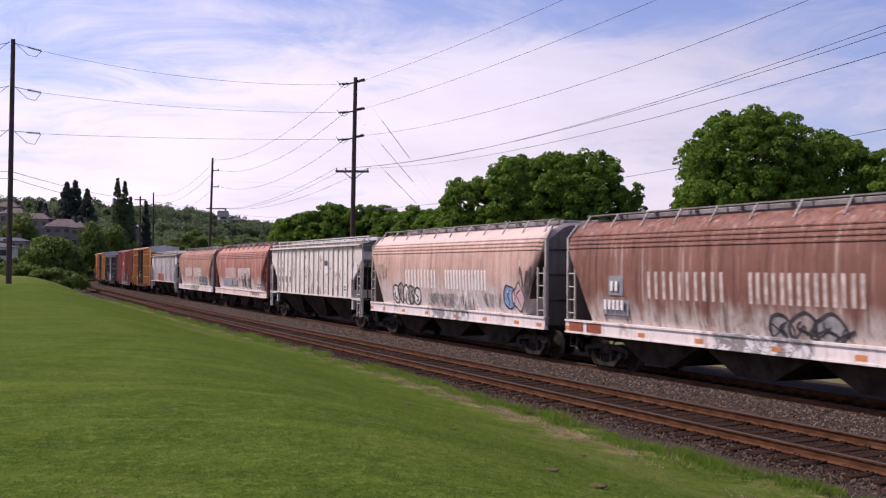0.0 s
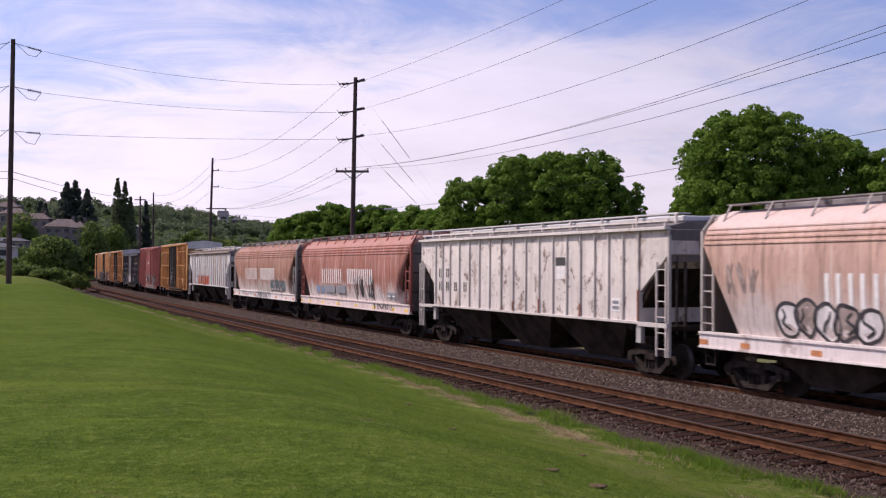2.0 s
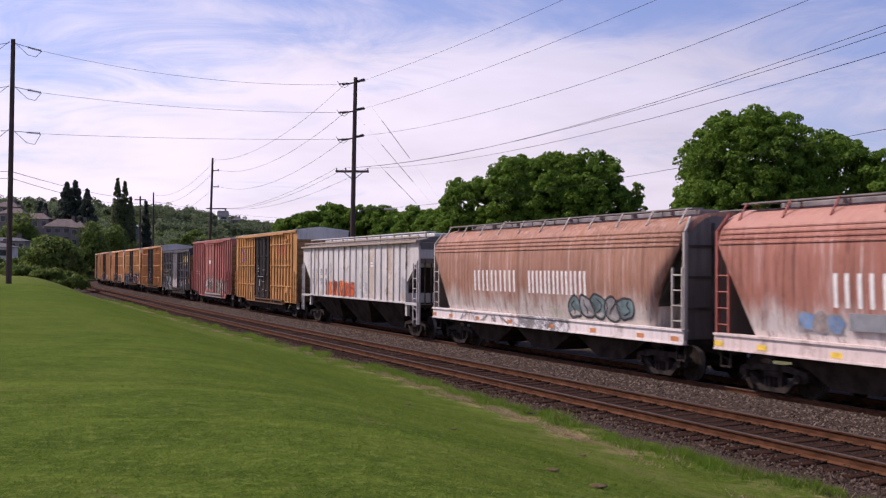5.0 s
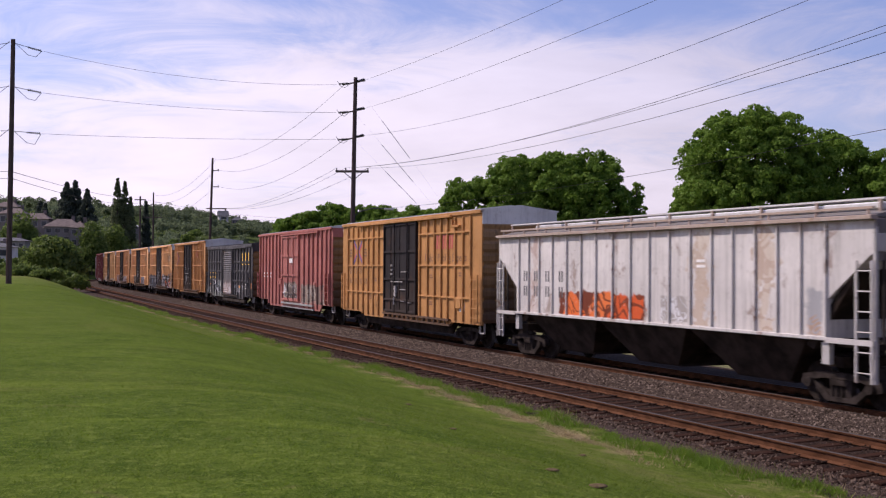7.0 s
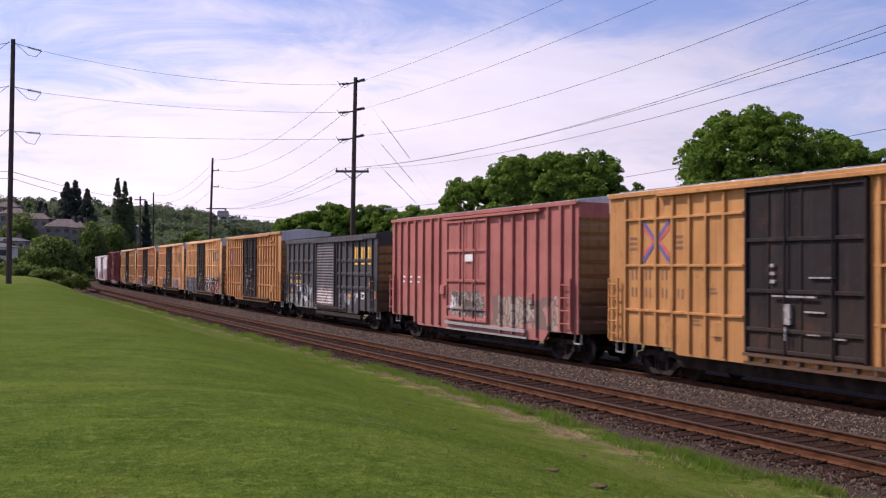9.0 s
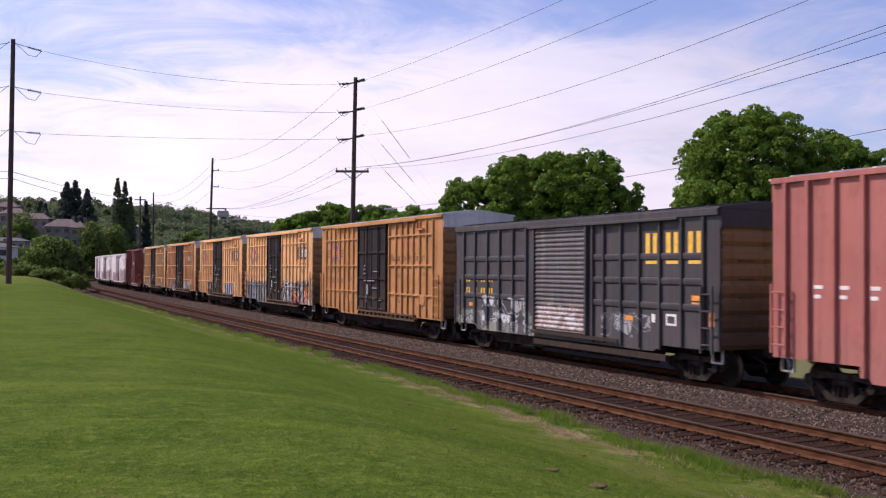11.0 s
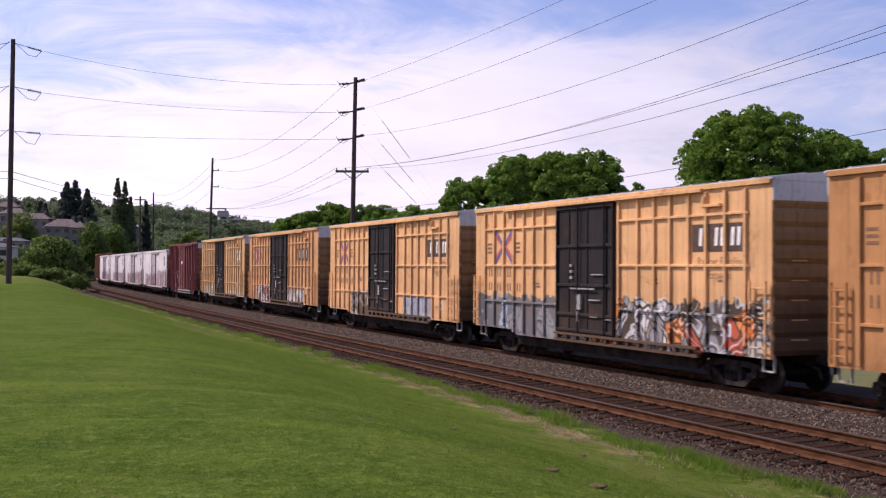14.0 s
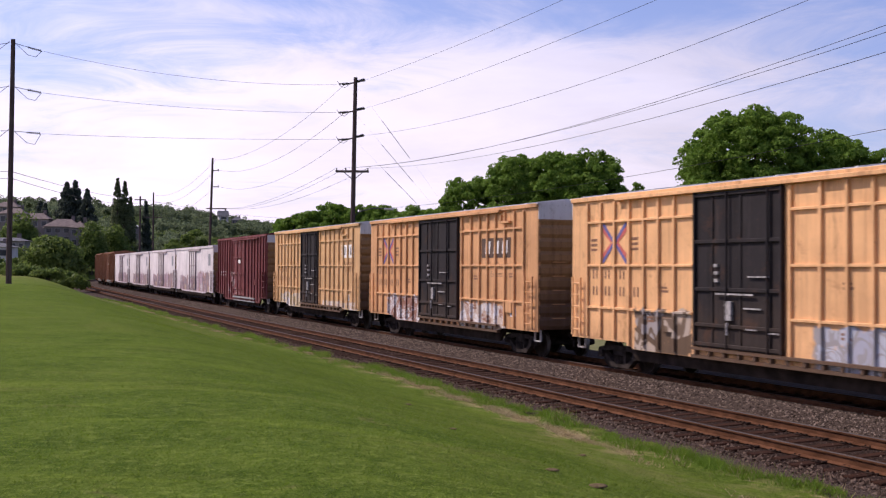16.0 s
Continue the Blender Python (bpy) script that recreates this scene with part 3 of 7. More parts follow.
M_DOOR_SILL = car_paint("rusty_door_sill", (0.20, 0.115, 0.062), (0.11, 0.068, 0.045), streak=0.4, rust=0.6)
# Dull grey for hopper ends and ribbed roofs, darker towards the bottom.
M_END_GREY = car_paint("end_roof_grey", (0.20, 0.18, 0.17), (0.12, 0.105, 0.098), (2.0, 3.4), 0.4, 0.4)
M_ORANGE = plain("orange_reflector", (0.50, 0.20, 0.08), 0.55)
M_ORANGE_BRIGHT = plain("bright_orange_patch", (0.80, 0.30, 0.05), 0.5)
M_YELLOW_MARK = plain("yellow_reflector", (0.80, 0.55, 0.08), 0.5)
M_WHITE_MARK = plain("white_stencil", (0.74, 0.71, 0.68), 0.6, vary=0.12, scale=8)
M_FADED_MARK = plain("faded_white_stencil", (0.50, 0.40, 0.35), 0.65, vary=0.3, scale=5)
M_BLACK_MARK = plain("black_stencil", (0.06, 0.055, 0.055), 0.6, vary=0.2, scale=8)
M_BROWN_MARK = plain("faded_brown_stencil", (0.21, 0.105, 0.06), 0.6, vary=0.2, scale=6)
M_DULL_STENCIL = plain("dull_stencil", (0.11, 0.105, 0.11), 0.65, vary=0.3, scale=5)
M_FAINT_MARK = plain("faint_brown_stencil", (0.33, 0.19, 0.105), 0.6, vary=0.25, scale=6)
M_PANEL_BROWN = plain("dark_brown_panel", (0.085, 0.050, 0.036), 0.65, vary=0.3, scale=4)
M_RED_MARK = plain("red_mark", (0.52, 0.12, 0.10), 0.6, vary=0.15, scale=6)
M_BLUE_MARK = plain("blue_mark", (0.11, 0.11, 0.28), 0.6, vary=0.15, scale=6)
M_GOLD_MARK = plain("gold_mark", (0.80, 0.47, 0.07), 0.6, vary=0.15, scale=6)
M_LOCK = plain("worn_grey_metal", (0.30, 0.28, 0.27), 0.6, vary=0.5, scale=9)
M_GREY_PATCH = plain("grey_paint_patch", (0.22, 0.225, 0.24), 0.6, vary=0.15, scale=4)

M_PRIMER = plain("red_primer", (0.26, 0.085, 0.055), 0.75, vary=0.2, scale=5)

WHEEL_R = 0.46
MOVERS, WHEELSETS = [], []


def wheel_mesh():
    bm = bmesh.new()
    n = 20
    for s in (-1, 1):
        prof = [(0.10, 0.10), (0.16, 0.085), (0.30, 0.045), (0.40, 0.05), (0.44, 0.07), (WHEEL_R, 0.07), (WHEEL_R + 0.003, -0.05), (WHEEL_R + 0.025, -0.065), (0.42, -0.07), (0.30, -0.03), (0.10, -0.08)]
        rings = []
        for k in range(n):
            a = 2 * math.pi * k / n
            rings.append([bm.verts.new((r * math.cos(a), s * (0.73 + y) * 1.0, r * math.sin(a))) for r, y in prof])
        for k in range(n):
            a, b = rings[k], rings[(k + 1) % n]
            for j in range(len(prof) - 1):
                f = bm.faces.new((a[j], a[j + 1], b[j + 1], b[j]))
                f.material_index = 1 if j in (5,) else 0
    rod(bm, (0, -1.05, 0), (0, 1.05, 0), 0.085, 8)
    for s in (-1, 1):
        for k in range(3):
            a = 2 * math.pi * k / 3
            box(bm, 0.05 * math.cos(a) - 0.02, 0.05 * math.cos(a) + 0.02, s * 1.05 - 0.02, s * 1.05 + 0.02, 0.05 * math.sin(a) - 0.02, 0.05 * math.sin(a) + 0.02)
    return finish(bm, [M_WHEEL, M_TREAD])


def side_frame_mesh(s):
    bm = bmesh.new()
    y0, y1 = s * 0.93, s * 1.10
    prism(bm, [(-1.18, 0.42), (-1.12, 0.62), (-0.62, 0.72), (0.62, 0.72), (1.12, 0.62), (1.18, 0.42), (1.0, 0.36), (0.84, 0.52), (0.50, 0.58), (-0.50, 0.58), (-0.84, 0.52), (-1.0, 0.36)], y0, y1)
    prism(bm, [(-0.95, 0.50), (-0.78, 0.50), (-0.28, 0.20), (0.28, 0.20), (0.78, 0.50), (0.95, 0.50), (0.42, 0.10), (-0.42, 0.10)], y0, y1)
    for x in (-0.30, 0.24):
        box(bm, x, x + 0.07, y0, y1, 0.18, 0.60)
    for x in (-0.16, 0.0, 0.16):
        rod(bm, (x, s * 1.02, 0.2), (x, s * 1.02, 0.46), 0.06, 8)
    box(bm, -0.26, 0.26, s * 0.9, s * 1.12, 0.45, 0.57)
    for x in (-0.89, 0.89):
        rod(bm, (x, s * 0.95, WHEEL_R), (x, s * 1.20, WHEEL_R), 0.105, 10)
    return finish(bm, M_TRUCK)


def bolster_mesh():
    bm = bmesh.new()
    box(bm, -0.22, 0.22, -0.95, 0.95, 0.42, 0.68)
    rod(bm, (0, 0, 0.66), (0, 0, 0.86), 0.2, 10)
    for x in (-0.45, 0.45):
        box(bm, x - 0.05, x + 0.05, -0.85, 0.85, 0.34, 0.46)
    return finish(bm, M_TRUCK)


WHEEL_ME, FRAME_NEAR, FRAME_FAR, BOLSTER_ME = wheel_mesh(), side_frame_mesh(-1), side_frame_mesh(1), bolster_mesh()


def coupler_mesh():
    bm = bmesh.new()
    box(bm, -0.75, 0.0, -0.09, 0.09, 0.78, 0.97)
    prism(bm, [(0.0, 0.74), (0.22, 0.72), (0.36, 0.80), (0.36, 0.97), (0.2, 1.03), (0.0, 1.0)], -0.16, 0.12)
    rod(bm, (0.1, -0.3, 0.62), (0.3, -0.42, 0.42), 0.025, 6)
    rod(bm, (-0.3, -0.3, 0.74), (0.1, -0.3, 0.62), 0.025, 6)
    return finish(bm, M_TRUCK)


COUPLER_ME = coupler_mesh()


def running_gear(car, tc, end, u):
    for s in (1, -1):
        truck = part("truck", BOLSTER_ME, None, car, at=Matrix.Translation((s * tc, 0, 0)))
        part("side_frame", FRAME_NEAR, None, truck)
        part("side_frame", FRAME_FAR, None, truck)
        for x in (-0.89, 0.89):
            w = part("wheelset", WHEEL_ME, None, truck, at=Matrix.Translation((x, 0, WHEEL_R)))
            WHEELSETS.append((w, x))
        part("coupler", COUPLER_ME, None, car, at=Matrix.Translation((s * end, 0, 0)) @ Matrix.Rotation(0 if s > 0 else math.pi, 4, "Z"))
    bm = bmesh.new()
    box(bm, -end + 0.25, end - 0.25, -0.24, 0.24, 0.72, 1.05)
    for s in (-1, 1):
        box(bm, s * tc - 0.25, s * tc + 0.25, -1.25, 1.25, 0.86, 1.08)
    part("centre_sill", bm, M_UNDER, car)
    MOVERS.append((car, u, 2 * tc))


def wording(car, text, x0, x1, z, y, mat, label):
    """Painted words on a car's side, fitted between x0 and x1 with their foot at z."""
    cu = bpy.data.curves.new("wording", "FONT")
    cu.body, cu.extrude, cu.resolution_u = text, 0.003, 2
    ob = bpy.data.objects.new("wording", cu)
    scene.collection.objects.link(ob)
    bpy.context.view_layer.update()
    me = bpy.data.meshes.new_from_object(ob.evaluated_get(bpy.context.evaluated_depsgraph_get()))
    bpy.data.objects.remove(ob)
    bpy.data.curves.remove(cu)
    k = (x1 - x0) / max(v.co.x for v in me.vertices)
    me.transform(Matrix.Translation((x0, y, z)) @ Matrix.Rotation(math.pi / 2, 4, "X") @ Matrix.Diagonal((k, k, 1, 1)))
    bm = bmesh.new()
    bm.from_mesh(me)
    bpy.data.meshes.remove(me)
    loose("letter", bm, mat, car, label)


def ladder(bm, x0, x1, z0, z1, y, n, r=0.022, stile=0.03):
    for x in (x0, x1):
        box(bm, x - stile, x + stile, y - 0.025, y + 0.025, z0, z1)
    for k in range(n):
        z = z0 + (z1 - z0) * (k + 0.5) / n
        rod(bm, (x0, y, z), (x1, y, z), r, 5)


def patch(car, name, x0, x1, z0, z1, y, mat, label="", thick=0.006):
    bm = bmesh.new()
    box(bm, x0, x1, y - thick, y, z0, z1)
    return part(name, bm, mat, car, label)


def letter_row(bm, x0, x1, z0, z1, yfun, n, stroke=0.13):
    """A row of plain upright bars, two to a letter, in place of a company name."""
    w = (x1 - x0) / n
    zs = [z0 + (z1 - z0) * j / 5 for j in range(6)]
    for k in range(n):
        for xs in (x0 + k * w + 0.10 * w, x0 + k * w + 0.58 * w):
            a = [bm.verts.new((xs, yfun(z) - 0.008, z)) for z in zs]
            b = [bm.verts.new((xs + stroke, yfun(z) - 0.008, z)) for z in zs]
            for j in range(5):
                bm.faces.new((a[j], b[j], b[j + 1], a[j + 1]))


def ribbon(bm, pts, width, yfun, lift):
    """A flat brush stroke along (x, z) points on a car's side."""
    rows = []
    for k, (x, z) in enumerate(pts):
        ax, az = pts[max(k - 1, 0)]
        bx, bz = pts[min(k + 1, len(pts) - 1)]
        d = math.hypot(bx - ax, bz - az) or 1.0
        w = width * (0.55 + 0.45 * math.sin(math.pi * (k + 0.6) / (len(pts) + 0.2)))
        nx, nz = -(bz - az) / d * w / 2, (bx - ax) / d * w / 2
        rows.append([bm.verts.new((x + sg * nx, yfun(z + sg * nz) - lift, z + sg * nz)) for sg in (1, -1)])
    for a, b in zip(rows, rows[1:]):
        bm.faces.new((a[0], a[1], b[1], b[0]))


def smooth_line(ctrl, closed=False, steps=5):
    """Points on a soft curve through control points."""
    n, out = len(ctrl), []
    for k in range(n if closed else n - 1):
        p = [ctrl[(k + j) % n] if closed else ctrl[min(max(k + j, 0), n - 1)] for j in (-1, 0, 1, 2)]
        for i in range(steps):
            t = i / steps
            out.append(tuple(0.5 * (2 * p[1][c] + (p[2][c] - p[0][c]) * t + (2 * p[0][c] - 5 * p[1][c] + 4 * p[2][c] - p[3][c]) * t * t + (3 * p[1][c] - p[0][c] - 3 * p[2][c] + p[3][c]) * t ** 3) for c in (0, 1)))
    out.append(tuple(ctrl[0] if closed else ctrl[-1]))
    return out


def scrawl(car, x0, x1, z0, z1, yfun, mat, seed, n, width=0.05, label="sprayed scrawl"):
    """Loose looping strokes that cannot be read."""
    rng = random.Random(seed)
    w, bm = (x1 - x0) / n, bmesh.new()
    for k in range(n):
        c = x0 + w * (k + 0.5)
        up, ctrl = rng.random() < 0.5, []
        for j in range(rng.randint(4, 6)):
            z = (z1 if up else z0) + rng.uniform(-0.18, 0.18) * (z1 - z0)
            ctrl.append((c + rng.uniform(-0.52, 0.52) * w, z))
            up = not up
        ribbon(bm, smooth_line(ctrl), width, yfun, 0.014)
        part("graffiti", bm, mat, car, label)
        bm = bmesh.new()
    bm.free()


def bubbles(car, x0, x1, z0, z1, yfun, fills, line, seed, n, width=0.05, label="sprayed bubble shapes"):
    """A row of swollen overlapping shapes with a dark outline."""
    rng = random.Random(seed)
    w = (x1 - x0) / n
    for k in range(n):
        cx, cz = x0 + w * (k + 0.5), (z0 + z1) / 2 + rng.uniform(-0.06, 0.06) * (z1 - z0)
        ctrl = []
        for j in range(9):
            a = 2 * math.pi * j / 9
            r = rng.uniform(0.74, 1.12)
            ctrl.append((cx + 0.62 * w * r * math.cos(a), cz + 0.52 * (z1 - z0) * r * math.sin(a)))
        rim = smooth_line(ctrl, True, 4)
        bm = bmesh.new()
        lift = 0.005 + 0.001 * k
        mid = bm.verts.new((cx, yfun(cz) - lift - 0.002, cz))
        ring = [bm.verts.new((x, yfun(z) - lift, z)) for x, z in rim[:-1]]
        for a, b in zip(ring, ring[1:] + ring[:1]):
            bm.faces.new((mid, a, b))
        part("graffiti", bm, fills[k % len(fills)], car, label)
        bm = bmesh.new()
        ribbon(bm, rim, width, yfun, lift + 0.004)
        part("graffiti", bm, line, car, "dark sprayed outline")
        bm = bmesh.new()
        ctrl = [(cx + rng.uniform(-0.3, 0.3) * w, cz + (0.3 - 0.2 * j) * (z1 - z0)) for j in range(4)]
        ribbon(bm, smooth_line(ctrl), width * 0.8, yfun, lift + 0.005)
        part("graffiti", bm, line, car, "dark sprayed outline")


M_SPRAY_BLACK = plain("sprayed_black", (0.045, 0.042, 0.045), 0.7, vary=0.5, scale=4)
M_SPRAY_GREY = plain("sprayed_grey", (0.26, 0.25, 0.25), 0.7, vary=0.3, scale=3)
M_SPRAY_WHITE = plain("sprayed_white", (0.66, 0.62, 0.60), 0.7, vary=0.2, scale=3)
M_SPRAY_TEAL = plain("sprayed_teal", (0.13, 0.19, 0.19), 0.7, vary=0.35, scale=3)
M_SPRAY_DUST = plain("worn_spray", (0.34, 0.27, 0.24), 0.75, vary=0.3, scale=4)
M_SPRAY_BLUE = plain("sprayed_blue", (0.17, 0.27, 0.44), 0.7, vary=0.3, scale=3)
M_SPRAY_PINK = plain("sprayed_pink", (0.55, 0.36, 0.37), 0.7, vary=0.2, scale=3)
M_WALK = plain("dull_grating", (0.20, 0.185, 0.18), 0.7, vary=0.35, scale=2)


# ---- rounded covered hopper ----
HOP_PROFILE = [(1.38, 1.28), (1.47, 1.6), (1.53, 2.1), (1.56, 2.7), (1.55, 3.2), (1.52, 3.5), (1.46, 3.75), (1.36, 3.95), (1.20, 4.12), (0.95, 4.26), (0.6, 4.36), (0.0, 4.40)]


def hop_y(z):
    zs, ys = [p[1] for p in HOP_PROFILE], [p[0] for p in HOP_PROFILE]
    return -float(np.interp(z, zs, ys))


def hop_end(z):
    return float(np.interp(z, (1.28, 1.9, 2.4, 2.8, 3.15, 3.4, 3.6), (6.95, 6.98, 7.12, 7.5, 7.98, 8.22, 8.28)))


def rounded_hopper(u, label, paint, sill_paint, reflector, ladder_mat, marks):
    car = thing("hopper_car", label, "freight car", "cars of the freight train")
    # skin of the body, both sides and roof
    bm = bmesh.new()
    cols = 30
    prof = [(-y, z) for y, z in HOP_PROFILE] + [(y, z) for y, z in HOP_PROFILE[-2::-1]]
    secs = []
    for k in range(cols + 1):
        f = 2 * k / cols - 1
        secs.append([(f * hop_end(z), y, z) for y, z in prof])
    sweep(bm, secs, False, True)
    body = part("body", bm, paint, car, smooth=True)
    # pressed ridges under the roof line
    for z in (3.52, 3.64, 3.76, 3.88):
        bm = bmesh.new()
        y = hop_y(z)
        box(bm, -8.2, 8.2, y - 0.03, y + 0.05, z - 0.028, z + 0.028)
        part("side_ridge", bm, paint, body, bevel=0.012)
    # slope sheets at the ends
    for s in (1, -1):
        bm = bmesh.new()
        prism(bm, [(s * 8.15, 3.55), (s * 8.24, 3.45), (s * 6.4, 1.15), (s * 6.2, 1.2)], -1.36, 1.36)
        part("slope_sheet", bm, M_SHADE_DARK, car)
        bm = bmesh.new()
        box(bm, s * 8.0 if s > 0 else -8.42, 8.42 if s > 0 else -8.0, -1.42, 1.42, 1.0, 1.12)
        part("end_platform", bm, M_UNDER, car)
        bm = bmesh.new()
        for yy in (-1.45, 1.45):
            box(bm, s * 8.34 - 0.045, s * 8.34 + 0.045, yy - 0.05, yy + 0.05, 1.1, 3.85)
            rod(bm, (s * 8.34, yy, 3.85), (s * 8.22, yy * 0.82, 4.25), 0.045, 6)
        loose("end_post", bm, ladder_mat, car)
        bm = bmesh.new()
        ladder(bm, s * 7.86, s * 8.30, 1.39, 2.95, -1.50, 4)
        part("ladder", bm, ladder_mat, car)
        bm = bmesh.new()
        box(bm, s * 8.1 - 0.2, s * 8.1 + 0.2, -1.42, -1.36, 0.56, 0.60)
        for x in (-0.2, 0.17):
            box(bm, s * 8.1 + x, s * 8.1 + x + 0.03, -1.41, -1.37, 0.58, 1.0)
        part("sill_step", bm, M_TRUCK, car)
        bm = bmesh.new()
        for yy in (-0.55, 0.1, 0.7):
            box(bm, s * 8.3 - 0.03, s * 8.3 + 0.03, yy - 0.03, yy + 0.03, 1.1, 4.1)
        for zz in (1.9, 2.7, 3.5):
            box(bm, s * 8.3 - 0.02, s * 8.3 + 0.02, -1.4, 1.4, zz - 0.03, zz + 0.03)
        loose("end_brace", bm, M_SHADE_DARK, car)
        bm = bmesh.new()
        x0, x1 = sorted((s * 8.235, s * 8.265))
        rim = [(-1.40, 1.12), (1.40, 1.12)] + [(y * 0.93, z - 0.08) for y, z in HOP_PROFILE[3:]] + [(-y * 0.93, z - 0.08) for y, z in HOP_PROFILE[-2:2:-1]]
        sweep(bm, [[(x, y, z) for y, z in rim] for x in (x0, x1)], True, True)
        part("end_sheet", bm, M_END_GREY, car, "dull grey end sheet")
    # side sills
    for y in (-1.53, 1.41):
        bm = bmesh.new()
        rail = ((-0.04, 1.385), (0.16, 1.385), (0.16, 1.33), (0.12, 1.33), (0.12, 1.03), (0.15, 1.03), (0.15, 0.985), (-0.03, 0.985), (-0.03, 1.03), (0.0, 1.03), (0.0, 1.33), (-0.04, 1.33))
        sweep(bm, [[(x, y + a, z) for a, z in rail] for x in (-8.38, 8.38)], True, True)
        bmesh.ops.recalc_face_normals(bm, faces=bm.faces)
        part("side_sill", bm, sill_paint, car)
    rng = random.Random(int(u * 7) + 1)
    for x in (-8.2, -6.6, -4.2, -1.6, 1.3, 3.9, 6.4, 8.0):
        patch(car, "reflector", x - 0.17, x + 0.17, 1.07, 1.19, -1.532, reflector)
    # outlet bays under the sill
    for x in (-4.1, 0.0, 4.1):
        bm = bmesh.new()
        prism(bm, [(x - 2.05, 1.3), (x + 2.05, 1.3), (x + 1.9, 0.9), (x + 0.95, 0.46), (x + 0.7, 0.34), (x - 0.7, 0.34), (x - 0.95, 0.46), (x - 1.9, 0.9)], -1.1, 1.1)
        part("outlet_bay", bm, M_UNDER, car)
    # roof walk with its brackets
    bm = bmesh.new()
    for y in (-1.0, 0.62):
        box(bm, -8.0, 8.0, y, y + 0.38, 4.47, 4.505)
    part("roof_walk", bm, M_WALK, car)
    bm = bmesh.new()
    for k in range(11):
        x = -7.8 + 1.56 * k
        for s in (-1, 1):
            rod(bm, (x, s * 1.25, 4.08), (x, s * 1.0, 4.49), 0.028, 5)
            rod(bm, (x, s * 0.7, 4.33), (x, s * 0.7, 4.49), 0.025, 5)
    loose("walk_bracket", bm, ladder_mat, car)
    bm = bmesh.new()
    box(bm, -7.4, 7.4, -0.32, 0.32, 4.36, 4.50)
    for k in range(8):
        box(bm, -7.2 + 1.9 * k, -7.1 + 1.9 * k, -0.42, 0.42, 4.4, 4.54)
    loose("hatch_cover", bm, M_WALK, car, bevel=0.02)
    # company name as plain strokes
    bm = bmesh.new()
    x0 = marks.get("x", -4.0)
    letter_row(bm, x0, x0 + 3.5, 2.12, 2.84, hop_y, 5)
    letter_row(bm, x0 + 4.25, x0 + 8.1, 2.12, 2.84, hop_y, 7)
    loose("letter_bar", bm, marks.get("ink", M_WHITE_MARK), car)
    if "patch" in marks:
        x, z = marks["patch"]
        patch(car, "paint_patch", x, x + 1.35, z, z + 0.55, hop_y(z + 0.3) + 0.005, M_GREY_PATCH, thick=0.02)
        patch(car, "paint_patch", x + 0.35, x + 1.1, z + 0.55, z + 1.1, hop_y(z + 0.8) + 0.005, M_GREY_PATCH, thick=0.02)
        bm = bmesh.new()
        for k in range(5):
            box(bm, x + 0.16 + 0.22 * k, x + 0.29 + 0.22 * k, -1.60, -1.575, z + 0.15, z + 0.42)
        for k in range(2):
            box(bm, x + 0.5 + 0.24 * k, x + 0.64 + 0.24 * k, -1.605, -1.58, z + 0.68, z + 0.95)
        loose("stencil", bm, M_WHITE_MARK, car)
    if "plates" in marks:
        for x in marks["plates"]:
            patch(car, "data_plate", x, x + 0.46, 1.56, 1.84, hop_y(1.7) - 0.004, M_GREY_PATCH, thick=0.02)
            patch(car, "stencil", x + 0.06, x + 0.4, 1.66, 1.70, hop_y(1.7) - 0.025, M_WHITE_MARK)
    # all drawn a little long: 16.2 m over the sills
    for ob in car.children:
        ob.data.transform(Matrix.Diagonal((0.969, 1, 1, 1)))
        for sub in ob.children:
            sub.data.transform(Matrix.Diagonal((0.969, 1, 1, 1)))
    running_gear(car, 6.55, 8.22, u)
    return car


# ---- ribbed covered hopper ----
RIB_POSTS = (-6.9, -6.23, -5.53, -4.68, -3.8, -2.95, -2.12, -1.23, -0.33, 0.57, 1.47, 2.37, 3.22, 4.02, 4.82, 5.57, 6.32, 7.08)


